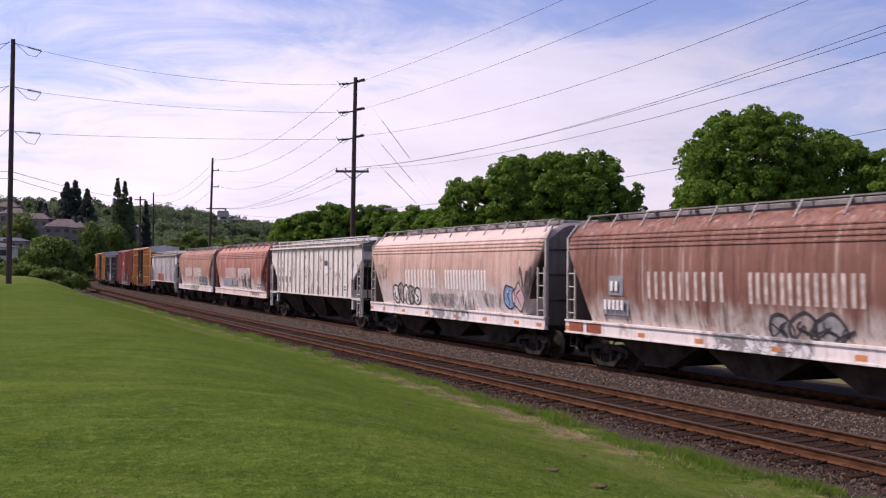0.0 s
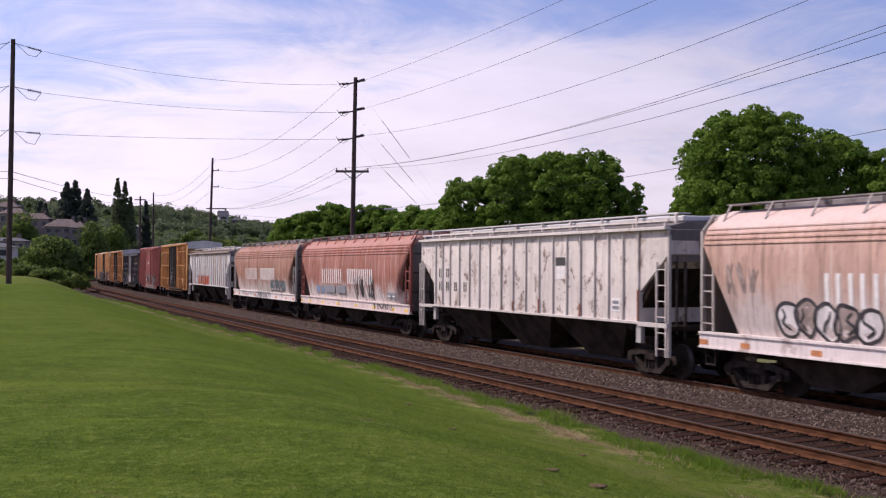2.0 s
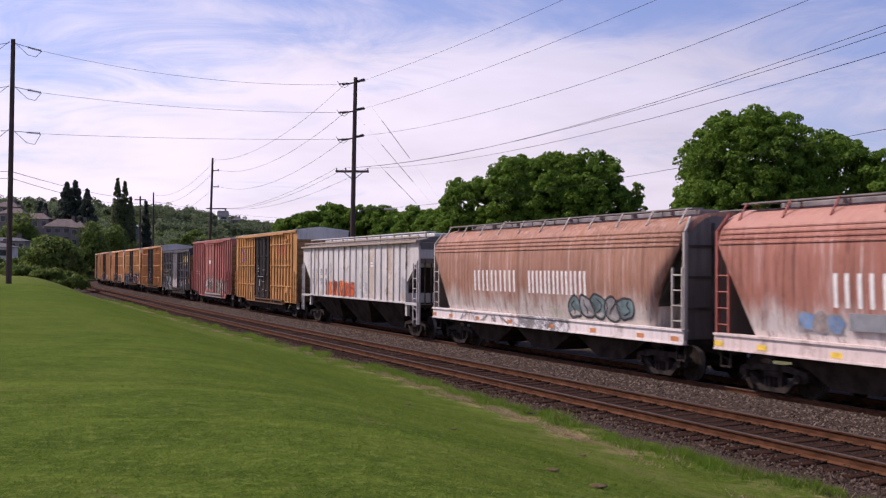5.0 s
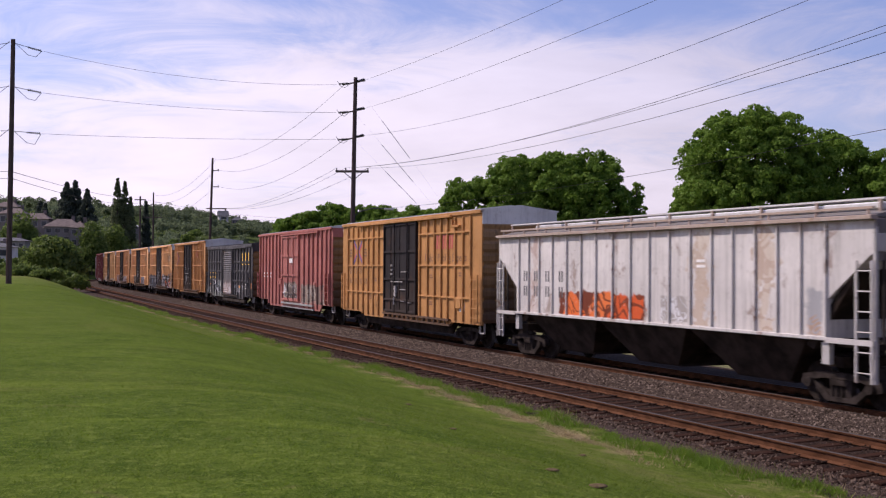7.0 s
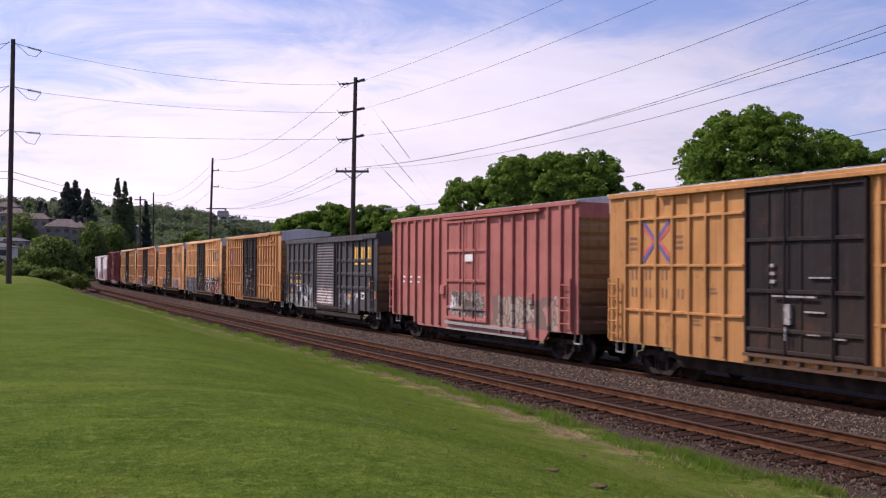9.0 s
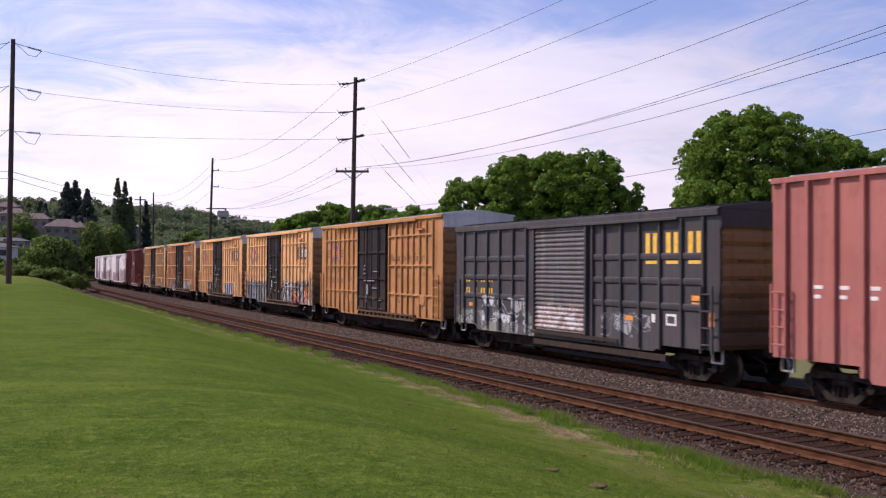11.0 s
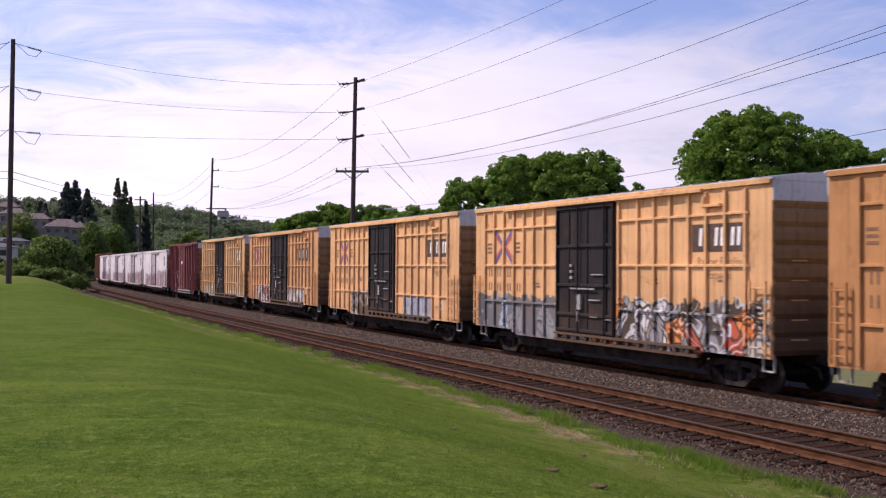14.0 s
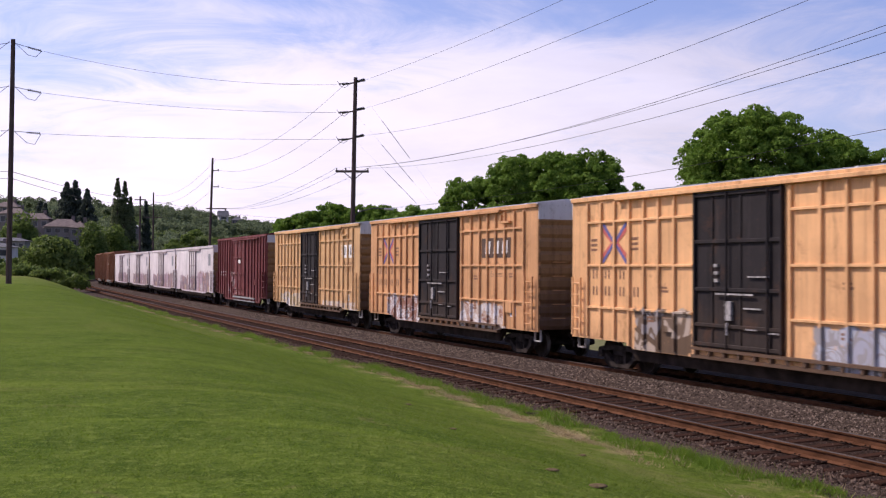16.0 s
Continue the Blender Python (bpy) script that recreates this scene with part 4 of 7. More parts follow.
def ribbed_hopper(u, label, paint, post_paint, marks):
    car = thing("hopper_car", label, "freight car", "cars of the freight train")
    # side walls with the slanted lower corners, roof between
    bm = bmesh.new()
    out = [(-7.1, 1.46), (7.1, 1.46), (7.12, 2.3), (8.42, 3.3), (8.42, 3.96), (-8.42, 3.96), (-8.42, 3.3), (-7.12, 2.3)]
    prism(bm, out, -1.50, 1.50)
    body = part("body", bm, paint, car)
    for s in (-1, 1):
        for x in RIB_POSTS:
            bm = bmesh.new()
            y0, y1 = sorted((s * 1.495, s * 1.558))
            box(bm, x - 0.027, x + 0.027, y0, y1, 1.46, 3.92)
            part("side_post", bm, post_paint, body, bevel=0.008)
        bm = bmesh.new()
        y0, y1 = sorted((s * 1.49, s * 1.63))
        box(bm, -8.44, 8.44, y0, y1, 3.93, 4.02)
        part("top_chord", bm, post_paint, body, bevel=0.01)
        bm = bmesh.new()
        y0, y1 = sorted((s * 1.49, s * 1.57))
        box(bm, -7.12, 7.12, y0, y1, 1.42, 1.50)
        part("bottom_chord", bm, post_paint, body, bevel=0.01)
    # roof sloping up to the hatches
    bm = bmesh.new()
    sweep(bm, [[(x, -1.55, 4.0), (x, -0.9, 4.16), (x, 0, 4.22), (x, 0.9, 4.16), (x, 1.55, 4.0), (x, 0, 3.9)] for x in (-8.42, 8.42)], True, True)
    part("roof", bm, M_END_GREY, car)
    bm = bmesh.new()
    for k in range(8):
        box(bm, -7.7 + 1.94 * k, -5.9 + 1.94 * k, -0.5, 0.5, 4.2, 4.36)
    loose("hatch_cover", bm, M_GALV, car, bevel=0.03)
    bm = bmesh.new()
    for y in (-1.12, 0.72):
        box(bm, -8.3, 8.3, y, y + 0.40, 4.36, 4.40)
    part("roof_walk", bm, M_GALV, car)
    bm = bmesh.new()
    for k in range(10):
        x = -8.2 + 1.82 * k
        for s in (-1, 1):
            box(bm, x - 0.03, x + 0.03, s * 1.1 - 0.03, s * 1.1 + 0.03, 4.1, 4.37)
    for s in (-1, 1):
        box(bm, -8.35, 8.35, s * 1.45 - 0.03, s * 1.45 + 0.03, 4.15, 4.2)
        for k in range(12):
            x = -8.2 + 1.49 * k
            box(bm, x - 0.02, x + 0.02, s * 1.45 - 0.02, s * 1.45 + 0.02, 4.0, 4.16)
    loose("walk_bracket", bm, post_paint, car)
    # underside: three bays and the slope sheets
    for x in (-4.3, 0.0, 4.3):
        bm = bmesh.new()
        deep = [[(x - 2.15 + 1.2 * k, y * (1 - 0.42 * k), 1.47 - 1.1 * k) for y in (-1.46, 1.46)] for k in (0.0, 0.25, 1.0)] + [[(x + 2.15 - 1.2 * k, y * (1 - 0.42 * k), 1.47 - 1.1 * k) for y in (-1.46, 1.46)] for k in (1.0, 0.25, 0.0)]
        sweep(bm, deep, False)
        for s in (0, 1):
            bm.faces.new([bm.verts.new(r[s]) for r in deep])
        box(bm, x - 1.0, x + 1.0, -0.8, 0.8, 0.33, 0.40)
        part("outlet_bay", bm, M_UNDER, car)
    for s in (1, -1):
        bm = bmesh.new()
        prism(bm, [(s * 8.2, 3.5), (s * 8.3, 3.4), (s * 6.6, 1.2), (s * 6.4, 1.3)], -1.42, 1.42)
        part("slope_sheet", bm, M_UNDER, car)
        bm = bmesh.new()
        x0, x1 = sorted((s * 7.1, s * 8.45))
        box(bm, x0, x1, -1.58, -1.46, 1.38, 1.49)
        part("end_sill", bm, post_paint, car)
        bm = bmesh.new()
        box(bm, x0, x1, 1.46, 1.58, 1.38, 1.49)
        part("end_sill", bm, M_UNDER, car)
        bm = bmesh.new()
        ladder(bm, s * 7.98, s * 8.40, 0.62, 3.1, -1.56, 6, 0.015, stile=0.02)
        part("ladder", bm, post_paint, car)
        bm = bmesh.new()
        for yy in (-1.46, 1.46):
            box(bm, s * 8.40 - 0.03, s * 8.40 + 0.03, yy - 0.04, yy + 0.04, 0.62, 4.0)
        loose("end_post", bm, post_paint, car)
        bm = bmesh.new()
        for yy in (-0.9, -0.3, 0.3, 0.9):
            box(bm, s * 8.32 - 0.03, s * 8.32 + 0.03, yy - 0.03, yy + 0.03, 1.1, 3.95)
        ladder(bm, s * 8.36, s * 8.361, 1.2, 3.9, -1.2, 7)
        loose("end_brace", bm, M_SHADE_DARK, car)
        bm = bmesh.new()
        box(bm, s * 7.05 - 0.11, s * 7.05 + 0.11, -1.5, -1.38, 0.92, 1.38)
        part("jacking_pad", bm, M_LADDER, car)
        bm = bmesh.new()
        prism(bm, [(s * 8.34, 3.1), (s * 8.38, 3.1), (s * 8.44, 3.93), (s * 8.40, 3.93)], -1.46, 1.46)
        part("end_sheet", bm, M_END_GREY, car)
        bm = bmesh.new()
        prism(bm, [(s * 7.3, 1.30), (s * 8.42, 1.30), (s * 8.42, 1.42), (s * 7.3, 1.42)], -1.4, 1.4)
        part("end_platform", bm, M_UNDER, car)
    if marks == "number":
        bm = bmesh.new()
        for k, (x, z, h) in enumerate(((-6.62, 2.55, 0.34), (-5.95, 2.55, 0.34), (-6.62, 2.05, 0.34), (-5.95, 2.05, 0.34), (-5.2, 2.05, 0.34), (-4.35, 2.05, 0.34))):
            box(bm, x, x + 0.09, -1.508, -1.50, z, z + h)
            box(bm, x + 0.17, x + 0.26, -1.508, -1.50, z, z + h)
        loose("stencil", bm, M_BLACK_MARK, car)
        patch(car, "emblem_plate", 2.5, 3.1, 3.0, 3.25, -1.502, M_BLACK_MARK)
        patch(car, "emblem_plate", 2.5, 3.08, 2.6, 2.97, -1.502, M_WHITE_MARK)
        patch(car, "data_plate", 5.70, 6.14, 1.72, 2.10, -1.502, M_WHITE_MARK)
        for z in (1.78, 1.93):
            patch(car, "stencil", 5.76, 6.08, z, z + 0.09, -1.510, M_GREY_PATCH)
        for x, h in ((7.08, 0.85), (4.02, 0.38), (1.47, 0.45), (-0.33, 0.3)):
            bm = bmesh.new()
            box(bm, x - 0.032, x + 0.032, -1.563, -1.54, 1.50, 1.50 + h)
            part("primer_patch", bm, M_PRIMER, car, "red-brown primer on the foot of a post")
    else:
        bm = bmesh.new()
        for x in (-6.6, -5.9, -5.15, -4.3):
            for z in (2.5, 2.02):
                box(bm, x, x + 0.07, -1.508, -1.50, z, z + 0.33)
                box(bm, x + 0.16, x + 0.23, -1.508, -1.50, z, z + 0.33)
        loose("stencil", bm, M_DULL_STENCIL, car)
        for z in (2.95, 3.08):
            patch(car, "stencil", 2.6, 2.95, z, z + 0.07, -1.504, M_WHITE_MARK)
    running_gear(car, 7.05, 8.5, u)
    return car


# ---- box cars ----
def end_panel(car, x, h, paint, s):
    """A pressed steel end with shallow level corrugations."""
    bm = bmesh.new()
    zs = [0.95]
    while zs[-1] < h - 0.45:
        zs += [zs[-1] + 0.12, zs[-1] + 0.30, zs[-1] + 0.42]
    secs = []
    for k, z in enumerate(zs):
        d = 0.0 if k % 3 == 0 else 0.07
        secs.append([(x + s * d, -1.47, z), (x + s * d, 1.47, z)])
    sweep(bm, secs, False)
    part("end_panel", bm, paint, car)


def box_shell(car, L, h, paint, roof_mat, end_mat, belly, crown=0.2, end_paint=None):
    """The side walls with their deeper middle, the roof and both ends."""
    a = L / 2
    end_paint = end_paint or M_END_SHADED
    bm = bmesh.new()
    low, mid, x0, x1 = belly
    for s in (-1, 1):
        y0, y1 = sorted((s * 1.42, s * 1.50))
        prism(bm, [(-a, low), (x0, low), (x0 + 0.35, mid), (x1 - 0.35, mid), (x1, low), (a, low), (a, h), (-a, h)], y0, y1)
    body = part("body", bm, paint, car)
    bm = bmesh.new()
    box(bm, -a + 0.05, a - 0.05, -1.42, 1.42, low + 0.12, low + 0.2)
    part("floor", bm, M_UNDER, car)
    bm = bmesh.new()
    sweep(bm, [[(x, -1.56, h - 0.03), (x, -1.56, h + 0.02), (x, 0, h + crown), (x, 1.56, h + 0.02), (x, 1.56, h - 0.03), (x, 0, h - 0.06)] for x in (-a - 0.06, a + 0.06)], True, True)
    part("roof", bm, roof_mat, car)
    bm = bmesh.new()
    k = -a + 0.6
    while k < a - 0.3:
        sweep(bm, [[(x, -1.5, h + 0.03), (x, -1.5, h + 0.055), (x, 0, h + crown + 0.035), (x, 1.5, h + 0.055), (x, 1.5, h + 0.03)] for x in (k - 0.04, k + 0.04)], True, True)
        k += 1.2
    part("roof_seam", bm, roof_mat, car)
    for s in (1, -1):
        end_panel(car, s * (a - 0.04), h, end_paint, s)
        bm = bmesh.new()
        prism(bm, [(s * (a - 0.05), h - 0.5), (s * (a + 0.045), h - 0.5), (s * (a + 0.045), h), (s * (a - 0.05), h)], -1.49, 1.49)
        part("end_fascia", bm, end_mat, car)
        bm = bmesh.new()
        for yy in (-1.0, 0.55):
            for z in (1.3, 1.75, 2.2, 2.65, 3.1):
                box(bm, s * (a + 0.06), s * (a + 0.06) + s * 0.04, yy, yy + 0.45, z, z + 0.03)
        loose("end_rung", bm, paint, car)
        bm = bmesh.new()
        box(bm, s * (a - 0.3) - 0.2, s * (a - 0.3) + 0.2, -1.35, -1.30, low - 0.32, low - 0.28)
        for x in (-0.2, 0.18):
            box(bm, s * (a - 0.3) + x, s * (a - 0.3) + x + 0.03, -1.36, -1.3, low - 0.3, low + 0.05)
        part("sill_step", bm, M_LADDER, car)
    return body


def side_posts(body, xs, z0f, z1, paint, depth=0.075, width=0.05):
    for x in xs:
        bm = bmesh.new()
        z0 = z0f(x)
        box(bm, x - width, x + width, -1.50 - depth, -1.49, z0, z1)
        part("side_post", bm, paint, body, bevel=0.01)
    bm = bmesh.new()
    for x in xs:
        box(bm, -x - width, -x + width, 1.49, 1.50 + depth, 1.0, z1)
    part("far_posts", bm, paint, body)


def yellow_boxcar(u, L, label, paint, door_paint, marks):
    car = thing("box_car", label, "freight car", "cars of the freight train")
    h, a = 4.98, L / 2
    body = box_shell(car, L, h, paint, M_GALV, marks.get("fascia", M_GALV), (0.88, 0.72, -5.0, 5.3))
    narrow = marks.get("narrow_door", False)
    left, right = (-7.0, -6.28, -5.56, -4.82, -4.12, -3.45, -2.75), (2.12, 2.93, 3.63, 4.28, 4.92, 5.63, 6.33, 7.0)
    if narrow:
        right = (1.56, 2.49, 3.26, 3.97, 4.76, 5.47, 6.21, 6.95)
    d0, d1 = (-1.86, 1.36) if narrow else (-1.92, 1.84)
    bot = lambda x: 0.95 if abs(x) > 5.2 else 0.80
    side_posts(body, left + right, bot, 4.80, paint)
    for x0, x1 in ((-7.05, d0 - 0.12), (d1 + 0.14, 7.05)):
        for z in (4.24, 3.0, 1.80):
            bm = bmesh.new()
            box(bm, x0, x1, -1.565, -1.49, z - 0.035, z + 0.035)
            part("side_girt", bm, paint, body, bevel=0.01)
    # eave and door track
    bm = bmesh.new()
    box(bm, -a, a, -1.57, -1.48, 4.86, 4.99)
    part("top_chord", bm, paint, car, bevel=0.012)
    bm = bmesh.new()
    box(bm, -5.4, 5.4, -1.66, -1.5, 4.80, 4.90)
    part("door_track", bm, paint, car, bevel=0.012)
    # lower rail with the door's runners
    bm = bmesh.new()
    box(bm, -1.95, 5.2, -1.64, -1.48, 0.92, 0.99)
    box(bm, -1.95, 5.2, -1.60, -1.48, 0.72, 0.80)
    for k in range(13):
        box(bm, -1.8 + 0.55 * k, -1.72 + 0.55 * k, -1.62, -1.48, 0.80, 0.92)
    part("door_sill", bm, M_DOOR_SILL, car, "rusty lower door rail")
    # plug door
    bm = bmesh.new()
    box(bm, d0, d1, -1.545, -1.48, 1.0, 4.78)
    door = part("door", bm, door_paint, car, "black steel plug door")
    bm = bmesh.new()
    for x in (d0, d1 - 0.07):
        box(bm, x, x + 0.07, -1.62, -1.54, 1.0, 4.80)
    for z in (4.72, 3.58, 2.42, 1.55, 1.08):
        box(bm, d0 + 0.05, d1 - 0.05, -1.60, -1.54, z - 0.045, z + 0.045)
    part("door_frame", bm, door_paint, door, bevel=0.01)
    bm = bmesh.new()
    for x in (-1.15, -0.1, 0.95):
        box(bm, x - 0.03, x + 0.03, -1.575, -1.54, 1.0, 4.7)
    for x in (-0.55, 0.9):
        rod(bm, (x, -1.62, 1.0), (x, -1.62, 4.75), 0.028, 6)
    loose("door_bar", bm, door_paint, door)
    bm = bmesh.new()
    box(bm, -0.58, -0.36, -1.64, -1.56, 1.70, 2.15)
    rod(bm, (-0.47, -1.66, 1.35), (-0.47, -1.66, 1.65), 0.03, 6)
    part("door_lock", bm, M_LOCK, door, "pale locking gear")
    bm = bmesh.new()
    box(bm, -0.95, 0.42, -1.63, -1.60, 2.30, 2.34)
    for x, z, w in ((0.05, 1.98, 0.6), (0.12, 1.5, 0.4), (0.2, 2.72, 0.7), (-1.05, 2.6, 0.14), (-1.05, 2.78, 0.14), (-1.05, 2.96, 0.14), (0.85, 1.45, 0.4)):
        box(bm, x, x + w, -1.60, -1.545, z, z + 0.035 if w > 0.3 else z + 0.08)
    loose("stencil", bm, M_LOCK, door)
    # ladders and small fittings
    for x0, x1 in ((7.18, 7.72), (-7.74, -7.30)):
        bm = bmesh.new()
        ladder(bm, x0, x1, 0.95, 2.65, -1.60, 5, stile=0.025)
        part("ladder", bm, paint, car)
    for x, z in ((-3.2, 1.28), (5.75, 1.42)):
        bm = bmesh.new()
        box(bm, x, x + 0.45, -1.58, -1.5, z, z + 0.36)
        part("placard_holder", bm, paint, car, bevel=0.01)
    bm = bmesh.new()
    box(bm, 5.4, 6.1, -1.62, -1.5, 4.42, 4.50)
    box(bm, 5.4, 5.48, -1.62, -1.5, 4.42, 4.72)
    part("door_stop", bm, paint, car, bevel=0.01)
    patch(car, "data_plate", 6.0, 6.4, 1.30, 1.62, -1.503, M_WHITE_MARK)
    patch(car, "data_plate", 6.07, 6.33, 1.36, 1.56, -1.511, M_GREY_PATCH)
    # crossed emblem
    if marks.get("cross"):
        for sx in (1, -1):
            for col, sh in ((M_RED_MARK, 0.0), (M_BLUE_MARK, 0.17)):
                bm = bmesh.new()
                cx, cz = -5.60, 3.64
                for sz in (1, -1):
                    pts = [(cx + sx * (0.05 + (0.14 - sh * 0.6)), cz), (cx + sx * (0.60), cz + sz * (0.30 + sh)), (cx + sx * 0.60, cz + sz * (0.44 + sh)), (cx + sx * (0.02 + 0.05 * (sh == 0)), cz + sz * 0.06)]
                    prism(bm, pts, -1.512 - sh * 0.02, -1.504)
                part("emblem", bm, col, car, "crossed red and blue arrow shapes")
        for x in (-6.85, -4.75):
            for z in (3.42, 3.56, 3.70):
                patch(car, "stencil", x, x + 0.32, z, z + 0.07, -1.502, M_BROWN_MARK)
    # company mark as plain blocks
    mk = marks.get("mark")
    if mk:
        x0, x1, z0, z1, col, back = mk
        if back:
            patch(car, "mark_panel", x0 - 0.12, x1 + 0.12, z0 - 0.08, z1 + 0.10, -1.503, back)
        bm = bmesh.new()
        w = (x1 - x0) / 3
        for k in range(3):
            c = x0 + w * (k + 0.5)
            for dx in (-0.26 * w, 0.10 * w):
                prism(bm, [(c + dx, z0 + 0.06), (c + dx + 0.2 * w, z0 + 0.06), (c + dx + 0.26 * w, z1), (c + dx + 0.06 * w, z1)], -1.514, -1.506)
        loose("company_mark", bm, col, car, "plain block shapes of a company mark")
        if back:
            c = (x0 + x1) / 2
            wording(car, "Railcar Pooling", c - 0.85, c + 0.95, z0 - 0.42, -1.505, M_FAINT_MARK, "faded brown painted letter")
            wording(car, "Experts", c - 0.42, c + 0.48, z0 - 0.74, -1.505, M_FAINT_MARK, "faded brown painted letter")
        else:
            wording(car, "Railcar Pooling Experts", x0 - 1.05, x1 + 1.15, z0 - 0.42, -1.505, M_BROWN_MARK, "brown painted letter")
    bm = bmesh.new()
    for k, x in enumerate((-6.75, -6.1, -5.35, -4.65)):
        for z in (2.62, 2.15):
            if k == 3 and z > 2.5:
                continue
            box(bm, x, x + 0.07, -1.507, -1.502, z, z + 0.26)
            box(bm, x + 0.18, x + 0.25, -1.507, -1.502, z, z + 0.26)
    for x, z in ((-3.35, 2.3), (-3.3, 1.5), (3.1, 2.5), (3.05, 1.45), (5.9, 2.6), (-4.0, 1.5)):
        box(bm, x, x + 0.3, -1.507, -1.502, z, z + 0.06)
        box(bm, x, x + 0.26, -1.507, -1.502, z + 0.1, z + 0.15)
    loose("stencil", bm, marks.get("text", M_BROWN_MARK), car)
    under_beam(car, 5.3)
    running_gear(car, 5.95, a + 0.1, u)
    return car


def under_beam(car, half):
    """The dark side beam and brake gear between the trucks."""
    for y in (-1.3, 1.2):
        bm = bmesh.new()
        prism(bm, [(-half, 0.86), (half, 0.86), (half - 0.5, 0.40), (-half + 0.5, 0.40)], y, y + 0.1)
        part("under_beam", bm, M_UNDER, car)
    bm = bmesh.new()
    rod(bm, (-1.2, -0.7, 0.62), (-0.2, -0.7, 0.62), 0.2, 10)
    rod(bm, (-3.0, -0.4, 0.5), (3.0, -0.4, 0.5), 0.03, 5)
    part("brake_gear", bm, M_UNDER, car)


def red_boxcar(u, L, label, paint, dark, marks):
    car = thing("box_car", label, "freight car", "cars of the freight train")
    h, a = 4.93, L / 2
    body = box_shell(car, L, h, paint, marks.get("roof", M_GALV), marks.get("fascia", M_GALV), (0.95, 0.62, -5.2, 6.0))
    xs = [-7.35, -6.65, -5.87, -5.05, -4.25, -3.35, -2.6, 2.68, 3.6, 4.4, 5.25, 6.03, 6.83, 7.5]
    xs = [x for x in xs if abs(x) < a - 0.1]
    side_posts(body, xs, lambda x: 0.98 if abs(x) > 5.4 else 0.72, 4.82, paint, 0.09, 0.06)
    bm = bmesh.new()
    box(bm, -a, a, -1.58, -1.48, 4.82, 4.95)
    part("top_chord", bm, paint, car, bevel=0.012)
    bm = bmesh.new()
    box(bm, -2.0, 5.6, -1.66, -1.5, 4.70, 4.79)
    part("door_track", bm, paint, car, bevel=0.012)
    bm = bmesh.new()
    box(bm, -1.78, 1.72, -1.56, -1.49, 0.98, 4.70)
    door = part("door", bm, paint, car, "ribbed sliding door")
    bm = bmesh.new()
    for z in (4.62, 3.55, 2.45, 1.45, 1.05):
        box(bm, -1.78, 1.72, -1.62, -1.55, z - 0.05, z + 0.05)
    for x in (-1.74, -0.6, 0.55, 1.68):
        box(bm, x - 0.045, x + 0.045, -1.615, -1.55, 1.0, 4.68)
    for x in (-0.15, 0.9):
        rod(bm, (x, -1.64, 1.0), (x, -1.64, 4.7), 0.025, 6)
    part("door_rib", bm, paint, door, bevel=0.008)
    bm = bmesh.new()
    box(bm, -0.05, 0.6, -1.625, -1.61, 3.15, 3.4)
    loose("stencil", bm, M_WHITE_MARK, door)
    bm = bmesh.new()
    box(bm, -1.9, 4.6, -1.62, -1.48, 0.82, 0.92)
    box(bm, -1.9, 4.6, -1.56, -1.48, 0.62, 0.68)
    part("door_sill", bm, dark, car, "worn grey lower door rail")
    for x0, x1 in ((6.95, 7.55), (-a + 0.1, -a + 0.55)):
        bm = bmesh.new()
        ladder(bm, x0, x1, 1.05, 2.6, -1.63, 4, stile=0.025)
        part("ladder", bm, paint, car)
    for x, z in ((4.7, 1.75), (-2.4, 1.9)):
        bm = bmesh.new()
        box(bm, x, x + 0.4, -1.61, -1.5, z, z + 0.35)
        part("placard_holder", bm, paint, car, bevel=0.01)
    bm = bmesh.new()
    for x in (-6.5, -5.75, -4.9):
        box(bm, x, x + 0.26, -1.507, -1.502, 2.5, 2.58)
        box(bm, x, x + 0.2, -1.507, -1.502, 2.3, 2.38)
    loose("stencil", bm, M_WHITE_MARK, car)
    under_beam(car, 5.2)
    running_gear(car, 6.1, a + 0.1, u)
    return car


